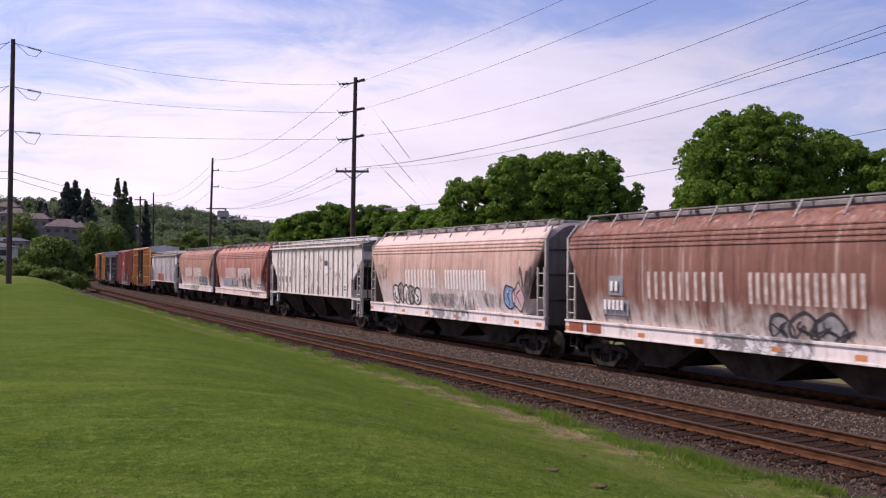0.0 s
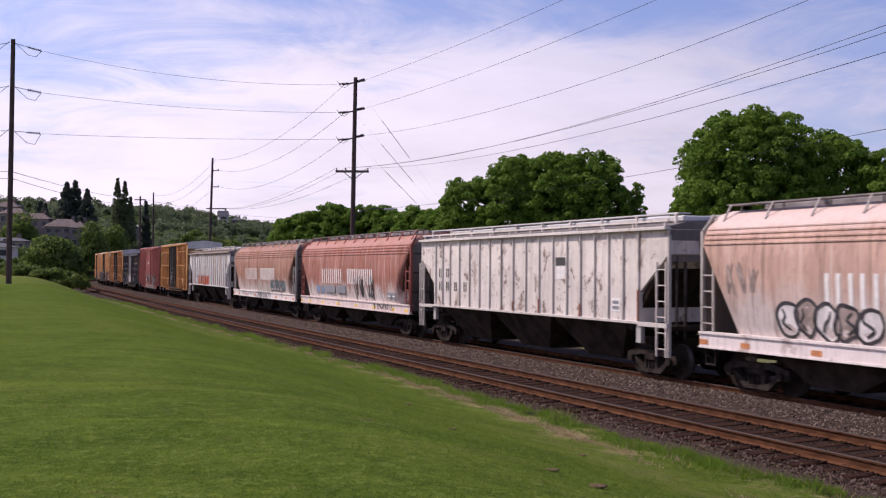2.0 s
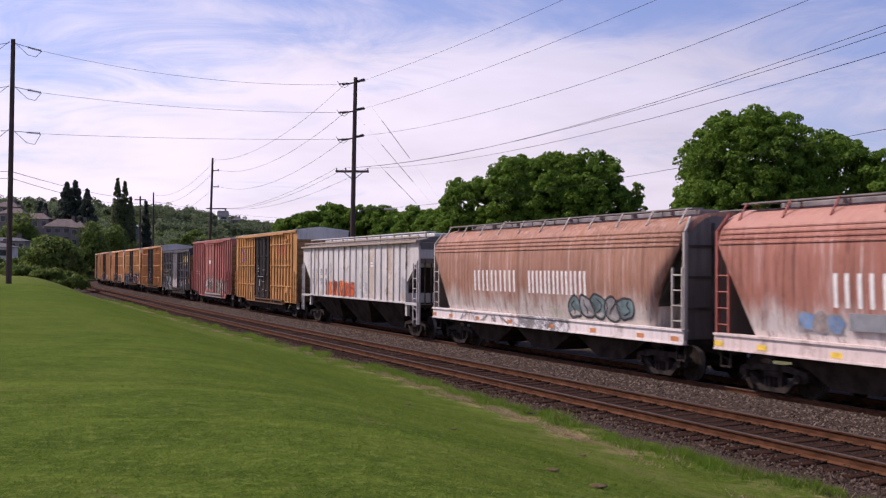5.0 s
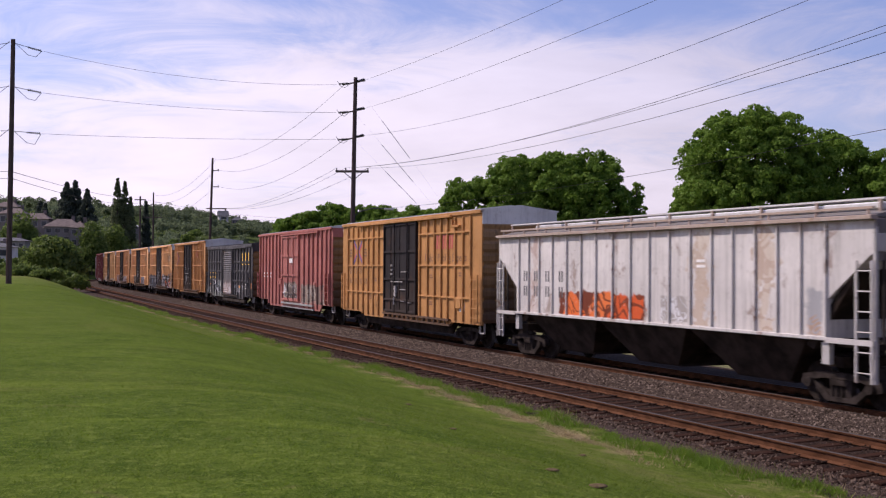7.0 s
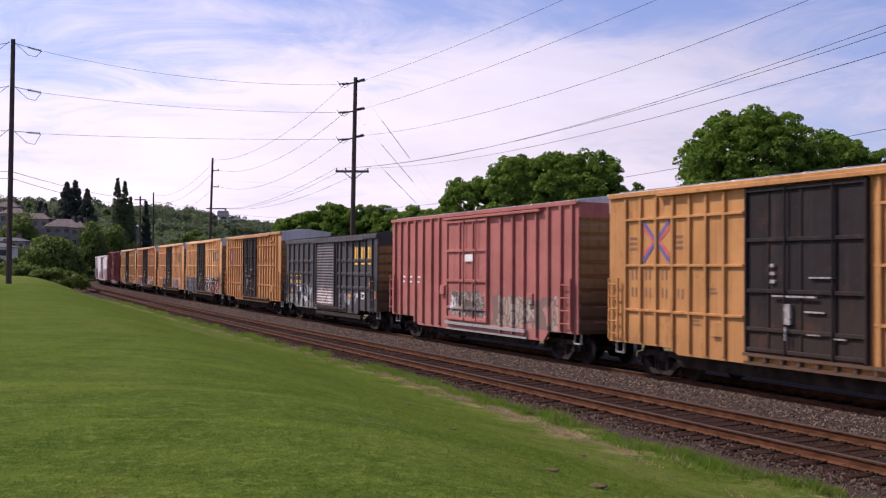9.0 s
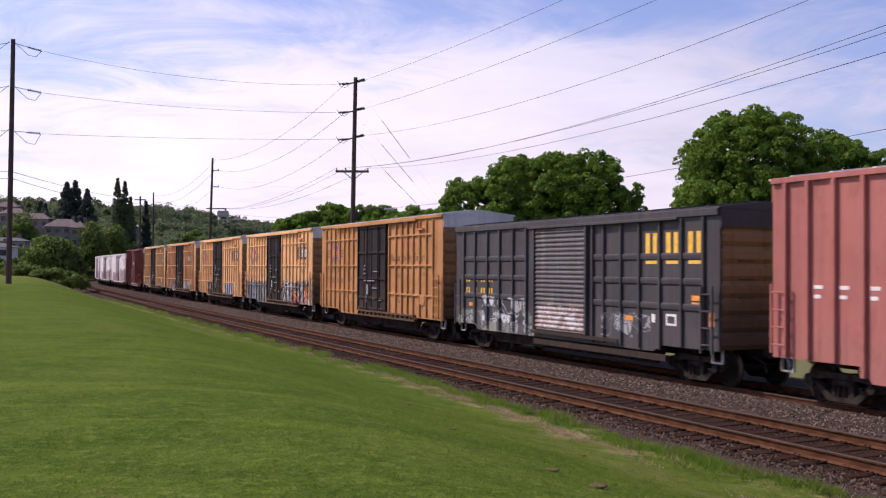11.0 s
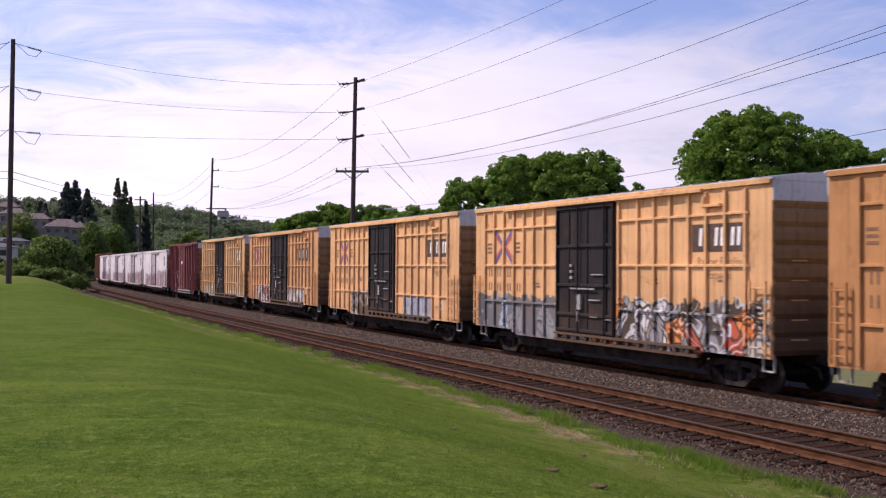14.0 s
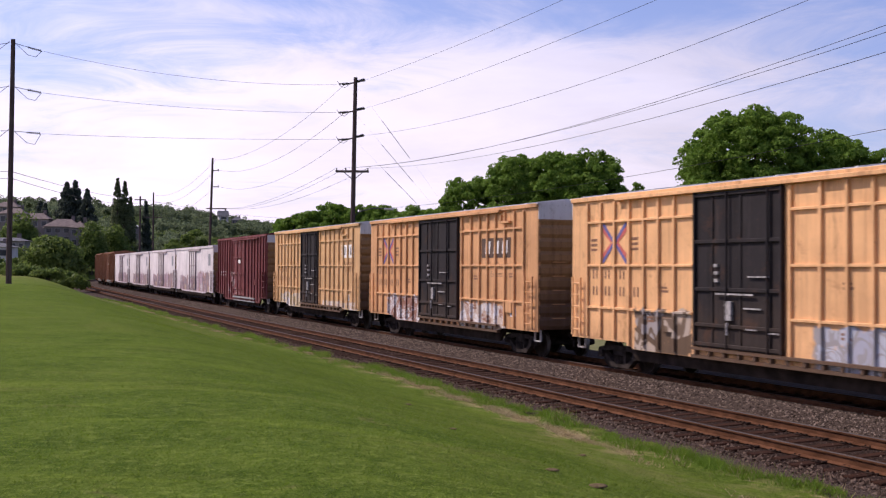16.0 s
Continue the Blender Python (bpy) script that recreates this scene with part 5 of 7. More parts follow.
def dark_boxcar(u, L, label, paint, door_paint, belly_paint):
    car = thing("box_car", label, "freight car", "cars of the freight train")
    h, a = 4.42, L / 2
    body = box_shell(car, L, h, paint, paint, paint, (0.92, 0.74, -6.2, 5.3), 0.18)
    xs = (-7.0, -6.05, -5.05, -4.1, -3.1, -2.15, 1.95, 2.55, 3.45, 4.35, 5.3, 6.25, 7.15)
    side_posts(body, xs, lambda x: 0.95 if abs(x) > 5.4 else 0.8, 4.2, paint, 0.08, 0.05)
    # pressed bars between the posts
    for x0, x1 in list(zip(xs, xs[1:])):
        if x1 - x0 > 1.5:
            continue
        for z in (3.22, 2.58, 1.93):
            bm = bmesh.new()
            prof = [(-1.50, z - 0.10), (-1.535, z - 0.05), (-1.55, z + 0.04), (-1.545, z + 0.085), (-1.50, z + 0.11), (-1.49, z)]
            sweep(bm, [[(x, y, zz) for y, zz in prof] for x in (x0 + 0.06, x1 - 0.06)], True, True)
            part("pressed_bar", bm, paint, body)
    bm = bmesh.new()
    box(bm, -a, a, -1.58, -1.48, 4.22, 4.40)
    part("top_chord", bm, paint, car, bevel=0.012)
    bm = bmesh.new()
    box(bm, -1.9, 6.2, -1.66, -1.5, 4.16, 4.24)
    part("door_track", bm, paint, car, bevel=0.012)
    # corrugated sliding door
    bm = bmesh.new()
    z, k, secs = 1.05, 0, []
    while z < 4.12:
        y = -1.585 if k % 4 in (1, 2) else -1.55
        secs.append([(-1.5, y, z), (1.62, y, z)])
        z += 0.030 if k % 2 == 0 else 0.040
        k += 1
    sweep(bm, secs, False)
    box(bm, -1.5, 1.62, -1.545, -1.49, 1.0, 4.15)
    door = part("door", bm, door_paint, car, "grey corrugated sliding door")
    bm = bmesh.new()
    for x in (-1.53, 1.66):
        box(bm, x - 0.05, x + 0.05, -1.63, -1.5, 0.98, 4.18)
    loose("door_frame", bm, paint, door)
    bm = bmesh.new()
    box(bm, -1.6, 5.6, -1.56, -1.44, 0.52, 0.68)
    box(bm, -1.7, 3.4, -1.62, -1.5, 0.86, 0.96)
    part("side_sill", bm, belly_paint, car, "rusty fish-belly side sill")
    # company mark: three tall blocks with bars below
    bm = bmesh.new()
    for x in (4.62, 5.55, 6.5):
        box(bm, x, x + 0.2, -1.512, -1.504, 3.22, 3.86)
        box(bm, x + 0.34, x + 0.52, -1.512, -1.504, 3.22, 3.86)
        box(bm, x, x + 0.52, -1.512, -1.504, 3.04, 3.13)
    loose("company_mark", bm, M_GOLD_MARK, car, "plain gold block shapes")
    bm = bmesh.new()
    for x, z, w in ((6.65, 2.12, 0.5), (6.65, 1.95, 0.5), (3.62, 1.5, 0.4), (-6.6, 1.55, 0.3)):
        box(bm, x, x + w, -1.512, -1.502, z, z + 0.13)
    loose("reflector", bm, M_ORANGE_BRIGHT, car)
    bm = bmesh.new()
    for k in range(4):
        for z in (2.42, 1.98):
            x = -6.85 + 0.62 * k
            box(bm, x, x + 0.09, -1.509, -1.502, z, z + 0.24)
            box(bm, x + 0.2, x + 0.29, -1.509, -1.502, z, z + 0.24)
    loose("stencil", bm, M_GOLD_MARK, car)
    patch(car, "data_plate", 5.55, 6.0, 1.45, 1.75, -1.503, M_WHITE_MARK)
    patch(car, "data_plate", 5.62, 5.93, 1.51, 1.69, -1.511, M_BLACK_MARK)
    patch(car, "data_plate", 4.9, 5.05, 1.5, 1.72, -1.503, M_WHITE_MARK)
    patch(car, "reflector", 7.3, 7.55, 1.5, 1.85, -1.503, M_ORANGE)
    for x0, x1 in ((7.18, 7.62), (-7.55, -7.15)):
        bm = bmesh.new()
        ladder(bm, x0, x1, 0.85, 2.5, -1.63, 4, stile=0.025)
        part("ladder", bm, paint, car)
    under_beam(car, 5.3)
    running_gear(car, 6.25, a + 0.1, u)
    return car


def white_reefer(u, L, label, paint, dark):
    car = thing("refrigerator_car", label, "freight car", "cars of the freight train")
    h, a = 4.52, L / 2
    body = box_shell(car, L, h, paint, paint, paint, (0.92, 0.8, -6.0, 6.0), 0.12)
    bm = bmesh.new()
    box(bm, -a, a, -1.56, -1.48, 4.38, 4.52)
    part("top_chord", bm, paint, car, bevel=0.012)
    bm = bmesh.new()
    box(bm, -1.35, 1.55, -1.56, -1.49, 1.05, 4.15)
    door = part("door", bm, paint, car, "white plug door")
    bm = bmesh.new()
    for x in (-1.35, 1.5):
        box(bm, x, x + 0.08, -1.62, -1.5, 1.0, 4.2)
    for x in (-0.3, 0.6):
        rod(bm, (x, -1.6, 1.05), (x, -1.6, 4.15), 0.03, 6)
    for z in (2.0, 3.0):
        box(bm, -1.3, 1.5, -1.59, -1.55, z - 0.04, z + 0.04)
    loose("door_frame", bm, dark, door)
    bm = bmesh.new()
    box(bm, -1.9, 3.6, -1.62, -1.5, 4.2, 4.34)
    part("door_track", bm, dark, car, "dark door track")
    bm = bmesh.new()
    box(bm, -a + 0.6, a - 0.6, -1.5, -1.4, 0.62, 0.82)
    part("side_sill", bm, M_UNDER, car)
    for s in (1, -1):
        bm = bmesh.new()
        x0, x1 = sorted((s * (a - 0.65), s * (a - 0.15)))
        ladder(bm, x0, x1, 1.0, 2.6, -1.56, 4, stile=0.025)
        part("ladder", bm, dark, car)
    patch(car, "vent_grille", a - 2.0, a - 1.1, 3.0, 3.9, -1.506, M_GREY_PATCH)
    under_beam(car, a - 3.6)
    running_gear(car, a - 2.0, a + 0.1, u)
    return car


# ---- the train, from its head to its tail ----
BLUE, ORG, RED, TEAL = (0.10, 0.20, 0.42), (0.75, 0.22, 0.05), (0.50, 0.08, 0.05), (0.16, 0.24, 0.24)
SALMON, PINK, BROWN = (0.46, 0.255, 0.17), (0.60, 0.43, 0.37), (0.225, 0.107, 0.082)
YEL = (0.585, 0.345, 0.178)

sill_pale = car_paint("pale_sill", (0.80, 0.70, 0.66), (0.74, 0.66, 0.63), streak=0.3, rust=0.5, tags=((-1, 2.5, 0.9, 1.5, (WHT, GRY, BLK), 0.3, 0.7),))
sill_red = car_paint("pink_sill", (0.68, 0.42, 0.37), (0.70, 0.58, 0.54), streak=0.3, rust=0.35)
lad_pale = car_paint("pale_ladder", (0.46, 0.42, 0.38), rust=0.5)
lad_red = car_paint("red_ladder", (0.34, 0.11, 0.09), rust=0.3)
head_car = rounded_hopper(-19.31, "dark rust-brown rounded hopper with faded white lettering", car_paint("hopper_brown", BROWN, (0.50, 0.43, 0.39), (1.45, 2.25), 0.75, 0.4,
               seed=0.3), sill_pale, M_ORANGE, lad_pale, {"x": -3.95, "patch": (-6.2, 1.62), "ink": M_FADED_MARK})
# The crown colour paints sun and sky on the roof curve.
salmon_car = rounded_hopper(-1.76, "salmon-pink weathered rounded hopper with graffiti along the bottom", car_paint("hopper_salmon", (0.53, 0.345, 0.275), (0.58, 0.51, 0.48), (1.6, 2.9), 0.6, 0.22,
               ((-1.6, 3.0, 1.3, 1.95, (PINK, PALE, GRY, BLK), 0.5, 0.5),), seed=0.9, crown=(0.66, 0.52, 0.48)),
               sill_pale, M_ORANGE, lad_pale, {"x": -4.0})
rib_grey = car_paint("dirty_grey_white", (0.70, 0.635, 0.58), (0.66, 0.60, 0.55), streak=0.3, rust=0.6, spots=(0.135, 0.078, 0.050), seed=0.5, crown=(0.46, 0.37, 0.31))
post_grey = car_paint("grey_post", (0.68, 0.62, 0.57), streak=0.25, rust=0.4)
ribbed_hopper(16.13, "dirty light-grey ribbed hopper with brown stains", rib_grey, post_grey, "number")
# Here too the upper curve is tinted paler, as if sunlit.
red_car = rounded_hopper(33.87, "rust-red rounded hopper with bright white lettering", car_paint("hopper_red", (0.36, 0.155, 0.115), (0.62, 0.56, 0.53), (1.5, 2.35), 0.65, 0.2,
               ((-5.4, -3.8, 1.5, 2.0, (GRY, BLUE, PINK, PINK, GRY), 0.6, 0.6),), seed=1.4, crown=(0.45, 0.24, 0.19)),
               sill_red, M_YELLOW_MARK, lad_red, {"x": -4.34, "plates": (5.6, 6.15)})
teal_car = rounded_hopper(51.36, "brown rounded hopper with teal graffiti and white sill", car_paint("hopper_brown_two", (0.35, 0.18, 0.125), (0.56, 0.50, 0.46), (1.4, 2.4), 0.65, 0.25,
               ((1.0, 6.6, 1.3, 1.8, (TEAL, GRY, (0.3, 0.33, 0.2), PALE), 0.8, 0.5),), seed=2.1), sill_pale, M_ORANGE, lad_pale, {"x": -4.5})
# what has been sprayed on the smooth hoppers
bubbles(head_car, 0.95, 3.25, 1.18, 1.92, hop_y, (M_SPRAY_GREY, M_SPRAY_DUST), M_SPRAY_BLACK, 3, 3, 0.11)
scrawl(head_car, 0.9, 3.6, 1.42, 1.66, hop_y, M_SPRAY_BLACK, 5, 4, 0.05)
for x in (-7.9, -6.9):
    patch(head_car, "rust_patch", x, x + 0.8, 1.05, 1.34, -1.534, M_PRIMER)
bubbles(salmon_car, -5.3, -2.3, 1.42, 2.2, hop_y, (M_SPRAY_WHITE, M_SPRAY_DUST), M_SPRAY_BLACK, 11, 5, 0.10)
scrawl(salmon_car, -1.4, 1.0, 1.5, 1.9, hop_y, M_SPRAY_GREY, 12, 5, 0.05)
scrawl(salmon_car, 1.2, 3.4, 1.45, 2.05, hop_y, M_SPRAY_WHITE, 13, 4, 0.09)
scrawl(salmon_car, 3.6, 5.0, 1.6, 2.0, hop_y, M_SPRAY_GREY, 14, 3, 0.04)
scrawl(salmon_car, 6.4, 7.3, 2.35, 2.9, hop_y, M_SPRAY_BLACK, 15, 3, 0.045)
scrawl(salmon_car, -7.1, -5.9, 2.4, 3.0, hop_y, M_SPRAY_DUST, 16, 3, 0.05)
bubbles(salmon_car, 5.3, 6.6, 1.45, 2.35, hop_y, (M_SPRAY_BLUE, M_SPRAY_PINK), M_SPRAY_BLACK, 17, 2, 0.07)
scrawl(red_car, 0.9, 3.7, 1.5, 2.4, hop_y, M_SPRAY_BLACK, 21, 5, 0.075)
scrawl(red_car, 3.6, 6.3, 1.08, 1.32, lambda z: -1.532, M_SPRAY_BLACK, 22, 7, 0.04)
bubbles(red_car, -5.2, -3.9, 1.55, 2.0, hop_y, (M_SPRAY_BLUE, M_SPRAY_DUST), M_SPRAY_GREY, 23, 3, 0.05)
for x0, x1, z0 in ((-3.7, -2.0, 1.66), (-1.7, -0.3, 1.68)):
    patch(red_car, "paint_patch", x0, x1, z0, z0 + 0.36, hop_y(z0 + 0.18) - 0.012, M_GREY_PATCH, thick=0.03)
bubbles(teal_car, 2.3, 5.8, 1.45, 2.15, hop_y, (M_SPRAY_TEAL, M_SPRAY_GREY), M_SPRAY_BLACK, 31, 5, 0.08)
scrawl(teal_car, -5.5, 1.5, 1.06, 1.3, lambda z: -1.532, M_SPRAY_GREY, 32, 9, 0.04)
rib_white = car_paint("worn_white", (0.60, 0.565, 0.54), (0.56, 0.525, 0.50), streak=0.35, crown=(0.26, 0.17, 0.12), rust=0.6, seed=1.1,
                      tags=((-4.3, 0.4, 1.5, 2.25, ((0.68, 0.15, 0.04), (0.68, 0.15, 0.04), (0.58, 0.10, 0.03), (0.68, 0.17, 0.05), (0.16, 0.04, 0.02)), 0.95, 1.0), (2.42, 3.2, 1.5, 3.92, ((0.50, 0.42, 0.34), (0.55, 0.48, 0.40), (0.46, 0.36, 0.28)), 0.9, 0.85), (4.85, 5.55, 1.5, 3.92, ((0.52, 0.43, 0.34), (0.46, 0.36, 0.28), (0.40, 0.28, 0.2)), 0.9, 0.75), (1.0, 2.3, 1.55, 2.25, (WHT, WHT, (0.3, 0.27, 0.25)), 0.42, 0.8), (-6.2, -5.6, 1.5, 3.92, ((0.50, 0.36, 0.30), (0.55, 0.45, 0.4), (0.36, 0.22, 0.17)), 0.8, 0.6), (6.4, 7.0, 1.5, 2.5, ((0.32, 0.17, 0.09), GRY), 0.6, 0.7)))
ribbed_hopper(69.48, "white ribbed hopper with orange graffiti and rust runs", rib_white, car_paint("white_post", (0.62, 0.585, 0.56), streak=0.3, rust=0.8, crown=(0.30, 0.20, 0.14)), "faded")

door_black = car_paint("black_door", (0.024, 0.020, 0.021), (0.038, 0.028, 0.024), streak=0.4, rust=0.25, rough=0.7, grime=0.15)


def yellow(name, tone, tags, seed, rust=0.35, streak=0.36):
    return car_paint(name, tuple(y * t for y, t in zip(YEL, tone)), tuple(y * t * 0.93 for y, t in zip(YEL, tone)), (1.0, 1.5), streak, rust, tags, 0.55, seed, grime=0.18)


MIX = (GRY, WHT, ORG, GRY, PALE, RED, BLK)
yellow_boxcar(87.15, 15.75, "ochre-yellow high box car with black plug door", yellow("ochre", (0.78, 0.655, 0.47), (), 0.2), door_black,
              {"cross": True, "mark": (3.63, 5.45, 3.58, 4.18, M_RED_MARK, None), "text": M_BROWN_MARK})
red_paint = car_paint("faded_red", (0.38, 0.138, 0.118), (0.38, 0.15, 0.125), (1.2, 1.8), 0.2, 0.25, ((-1.6, 1.6, 1.15, 2.1, ((0.30, 0.27, 0.22), WHT, (0.30, 0.27, 0.22), (0.1, 0.09, 0.08)), 0.45, 0.9), (1.9, 6.6, 0.95, 2.05, ((0.34, 0.31, 0.25), (0.40, 0.37, 0.31), (0.42, 0.24, 0.2), (0.16, 0.13, 0.11)), 0.7, 0.85)), 0.55, 0.7, grime=0.2)
worn_grey = car_paint("worn_grey_sill", (0.36, 0.36, 0.35), rust=0.5)
red_boxcar(104.55, 15.6, "faded red ribbed box car with grey graffiti", red_paint, worn_grey, {"fascia": red_paint})
slate_paint = car_paint("dark_blue_grey", (0.068, 0.064, 0.068), (0.082, 0.076, 0.076), (1.2, 2.0), 0.25, 0.2, ((-7.6, -1.6, 0.6, 1.45, ((0.30, 0.31, 0.27), (0.24, 0.25, 0.23), (0.36, 0.36, 0.32), (0.10, 0.10, 0.10)), 0.5, 0.85), (-5.6, -2.2, 1.05, 1.95, (WHT, (0.40, 0.41, 0.40), WHT, (0.055, 0.055, 0.06)), 0.6, 0.92), (2.4, 4.8, 1.0, 1.7, ((0.062, 0.062, 0.072), WHT, (0.07, 0.07, 0.08)), 0.4, 0.5)), 0.5, 0.9, grime=0.15)
slate_door = car_paint("dark_grey_door", (0.135, 0.128, 0.130), (0.38, 0.29, 0.26), (1.1, 2.1), 0.35, 0.4, ((-1.4, 1.5, 1.0, 1.75, ((0.42, 0.33, 0.31), (0.3, 0.2, 0.18), WHT), 0.6, 0.6),), 0.5, 0.1)
dark_boxcar(121.99, 15.5, "dark blue-grey box car with corrugated door and gold blocks", slate_paint, slate_door, car_paint("mossy_sill", (0.050, 0.038, 0.030), rust=0.7))
yellow_boxcar(138.93, 15.8, "orange-yellow box car with red mark and black door", yellow("orange_yellow", (0.78, 0.64, 0.50), (), 1.2), door_black,
              {"cross": True, "mark": (3.3, 5.1, 3.62, 4.2, M_RED_MARK, None), "text": M_BROWN_MARK})
yellow_boxcar(156.42, 15.65, "yellow box car with grey, blue and orange graffiti", yellow("yellow_tagged", (1.2, 1.14, 1.04), ((-7.6, -2.0, 0.7, 2.05, (GRY, BLUE, (0.33, 0.40, 0.48), GRY, (0.12, 0.13, 0.14)), 0.75, 0.93), (-2.0, 7.7, 0.7, 2.15, MIX, 0.62, 0.93)), 2.2), door_black,
              {"narrow_door": True, "cross": True, "mark": (5.0, 6.85, 3.42, 3.92, M_WHITE_MARK, M_PANEL_BROWN)})
yellow_boxcar(173.66, 15.85, "yellow box car with silver and pale-blue graffiti", yellow("yellow_clean", (1.2, 1.14, 1.06), ((-4.7, -2.1, 0.7, 1.85, (GRY, (0.30, 0.26, 0.22), (0.35, 0.31, 0.27), BLK), 1.1, 0.85), (2.2, 5.3, 0.7, 1.75, ((0.36, 0.40, 0.48), (0.30, 0.33, 0.42), (0.42, 0.42, 0.45), GRY), 0.7, 0.9)), 3.1), door_black,
              {"narrow_door": True, "cross": True, "mark": (5.0, 6.85, 3.42, 3.92, M_WHITE_MARK, M_PANEL_BROWN)})
yellow_boxcar(191.68, 15.85, "browned yellow box car with white graffiti either side", yellow("yellow_brown", (1.0, 0.9, 0.84), ((-5.6, -2.0, 0.7, 1.75, (WHT, BROWN, WHT, BROWN), 0.32, 0.9), (2.0, 5.6, 0.7, 1.7, (WHT, BROWN, WHT, (0.45, 0.36, 0.3)), 0.32, 0.9)), 4.3, 0.4), door_black,
              {"cross": True, "mark": (3.9, 5.9, 3.35, 3.85, M_WHITE_MARK, M_PANEL_BROWN)})
yellow_boxcar(209.05, 15.8, "yellow box car with whitish tags along the sill", yellow("yellow_far", (0.98, 1.0, 0.95), ((-6.6, -1.9, 0.7, 1.45, (WHT, PALE, (0.5, 0.4, 0.25)), 0.5, 0.8), (1.9, 7.6, 0.7, 1.25, (WHT, PALE, (0.5, 0.35, 0.2)), 0.5, 0.7)), 5.2), door_black,
              {"narrow_door": True, "mark": (5.3, 6.9, 3.45, 3.9, M_BLACK_MARK, M_WHITE_MARK)})
maroon = car_paint("dark_maroon", (0.165, 0.048, 0.048), (0.19, 0.065, 0.06), (1.0, 1.6), 0.25, 0.15, ((-4.0, 1.0, 1.0, 2.6, ((0.165, 0.05, 0.05), (0.5, 0.42, 0.4), (0.17, 0.05, 0.05), (0.17, 0.05, 0.05)), 0.35, 0.6),), 0.55, 1.7, grime=0.12)
red_boxcar(226.63, 15.4, "dark maroon ribbed box car", maroon, worn_grey, {"roof": maroon, "fascia": M_GALV})
for k, (u, L) in enumerate(((245.34, 18.0), (264.0, 17.7), (282.9, 18.0), (301.1, 16.7))):
    pale = (0.66, 0.60, 0.60)
    wp = car_paint("reefer_white", pale, (0.62, 0.54, 0.56), (1.2, 2.4), 0.2, 0.25,
                   ((-a_, b_, 0.9, z_, ((0.42, 0.28, 0.33), pale, (0.34, 0.20, 0.17), (0.52, 0.40, 0.26), (0.20, 0.14, 0.16)), 0.6, 0.92) for a_, b_, z_ in ((7.0 - k, 2.0 + k, 2.2), (-2.2 - 0.3 * k, 7.5, 2.5 - 0.2 * k))), 0.45, k * 0.7, grime=0.2)
    white_reefer(u, L, ("white insulated refrigerator car with mauve graffiti", "white refrigerator car with brown graffiti by the door", "white refrigerator car with faded purple graffiti", "white refrigerator car with worn grey graffiti")[k], wp, car_paint("reefer_dark", (0.36, 0.30, 0.30)))
brown_paint = car_paint("box_brown", (0.24, 0.11, 0.06), rust=0.3, streak=0.3)
for u in (318.5, 335.7, 353.1):
    red_boxcar(u, 15.6, "plain brown ribbed box car at the tail of the train", brown_paint, worn_grey, {"roof": brown_paint, "fascia": brown_paint})


# ======== poles and their wires ========
def tube(bm, pts, r, n=5):
    """A thin round bar along points."""
    secs = []
    for k, p in enumerate(pts):
        d = (Vector(pts[min(k + 1, len(pts) - 1)]) - Vector(pts[max(k - 1, 0)])).normalized()
        q = d.to_track_quat("Z", "Y")
        secs.append([Vector(p) + q @ Vector((r * math.cos(j * 2 * math.pi / n), r * math.sin(j * 2 * math.pi / n), 0)) for j in range(n)])
    sweep(bm, secs, True, True)


def pole(name, x, y, z0, z1, r0, r1, label, lean=(0, 0), group="poles along the railway"):
    p = thing(name, label, "utility pole", group, Matrix.Translation((x, y, z0)))
    bm = bmesh.new()
    rod(bm, (0, 0, -0.4), (lean[0], lean[1], z1 - z0), r0, 12, r1)
    part("shaft", bm, M_POLE, p)
    return p


def on_pole(p, z, dx=0.0):
    """World point on a pole's axis at height z, shifted along x."""
    return Vector((p.matrix_basis.translation.x + dx, p.matrix_basis.translation.y, z))


def insulator(p, a, b, label=""):
    """A string of discs from a to b, in the pole's space."""
    bm = bmesh.new()
    a, b = Vector(a), Vector(b)
    rod(bm, a, b, 0.03, 6)
    n = 7
    for k in range(n):
        c, d = a.lerp(b, (k + 0.35) / n), a.lerp(b, (k + 0.75) / n)
        rod(bm, c, d, 0.10, 8, 0.06)
    part("insulator", bm, M_INSUL, p)


def local(p, v):
    return Vector(v) - p.matrix_basis.translation


P_LEFT = (-28.75, 72.0)
P_MID = (-6.75, 80.0)
P_FAR = (-30.2, 140.0)
P_NEXT = (16.6, 20.0)
left_pole = pole("utility_pole", *P_LEFT, 1.85, 17.95, 0.19, 0.14, "tall dark wooden pole standing on the lawn", (0.1, 0))
mid_pole = pole("utility_pole", *P_MID, -0.7, 16.95, 0.20, 0.14, "tall weathered wooden pole with crossarm beyond the tracks", (0.22, 0))
far_pole = pole("utility_pole", *P_FAR, -0.7, 16.95, 0.19, 0.13, "leaning wooden pole far along the tracks", (0.42, 0))
pole_d = pole("utility_pole", -54.7, 205.0, 0.5, 16.9, 0.2, 0.13, "distant wooden pole before the wooded slope")
pole_e = pole("utility_pole", -53.0, 190.0, 0.3, 15.2, 0.2, 0.14, "distant dark pole carrying the lower lines")
next_pole = pole("utility_pole", P_NEXT[0] + 1.2, P_NEXT[1], -0.6, 16.9, 0.2, 0.14, "wooden pole beyond the tracks")
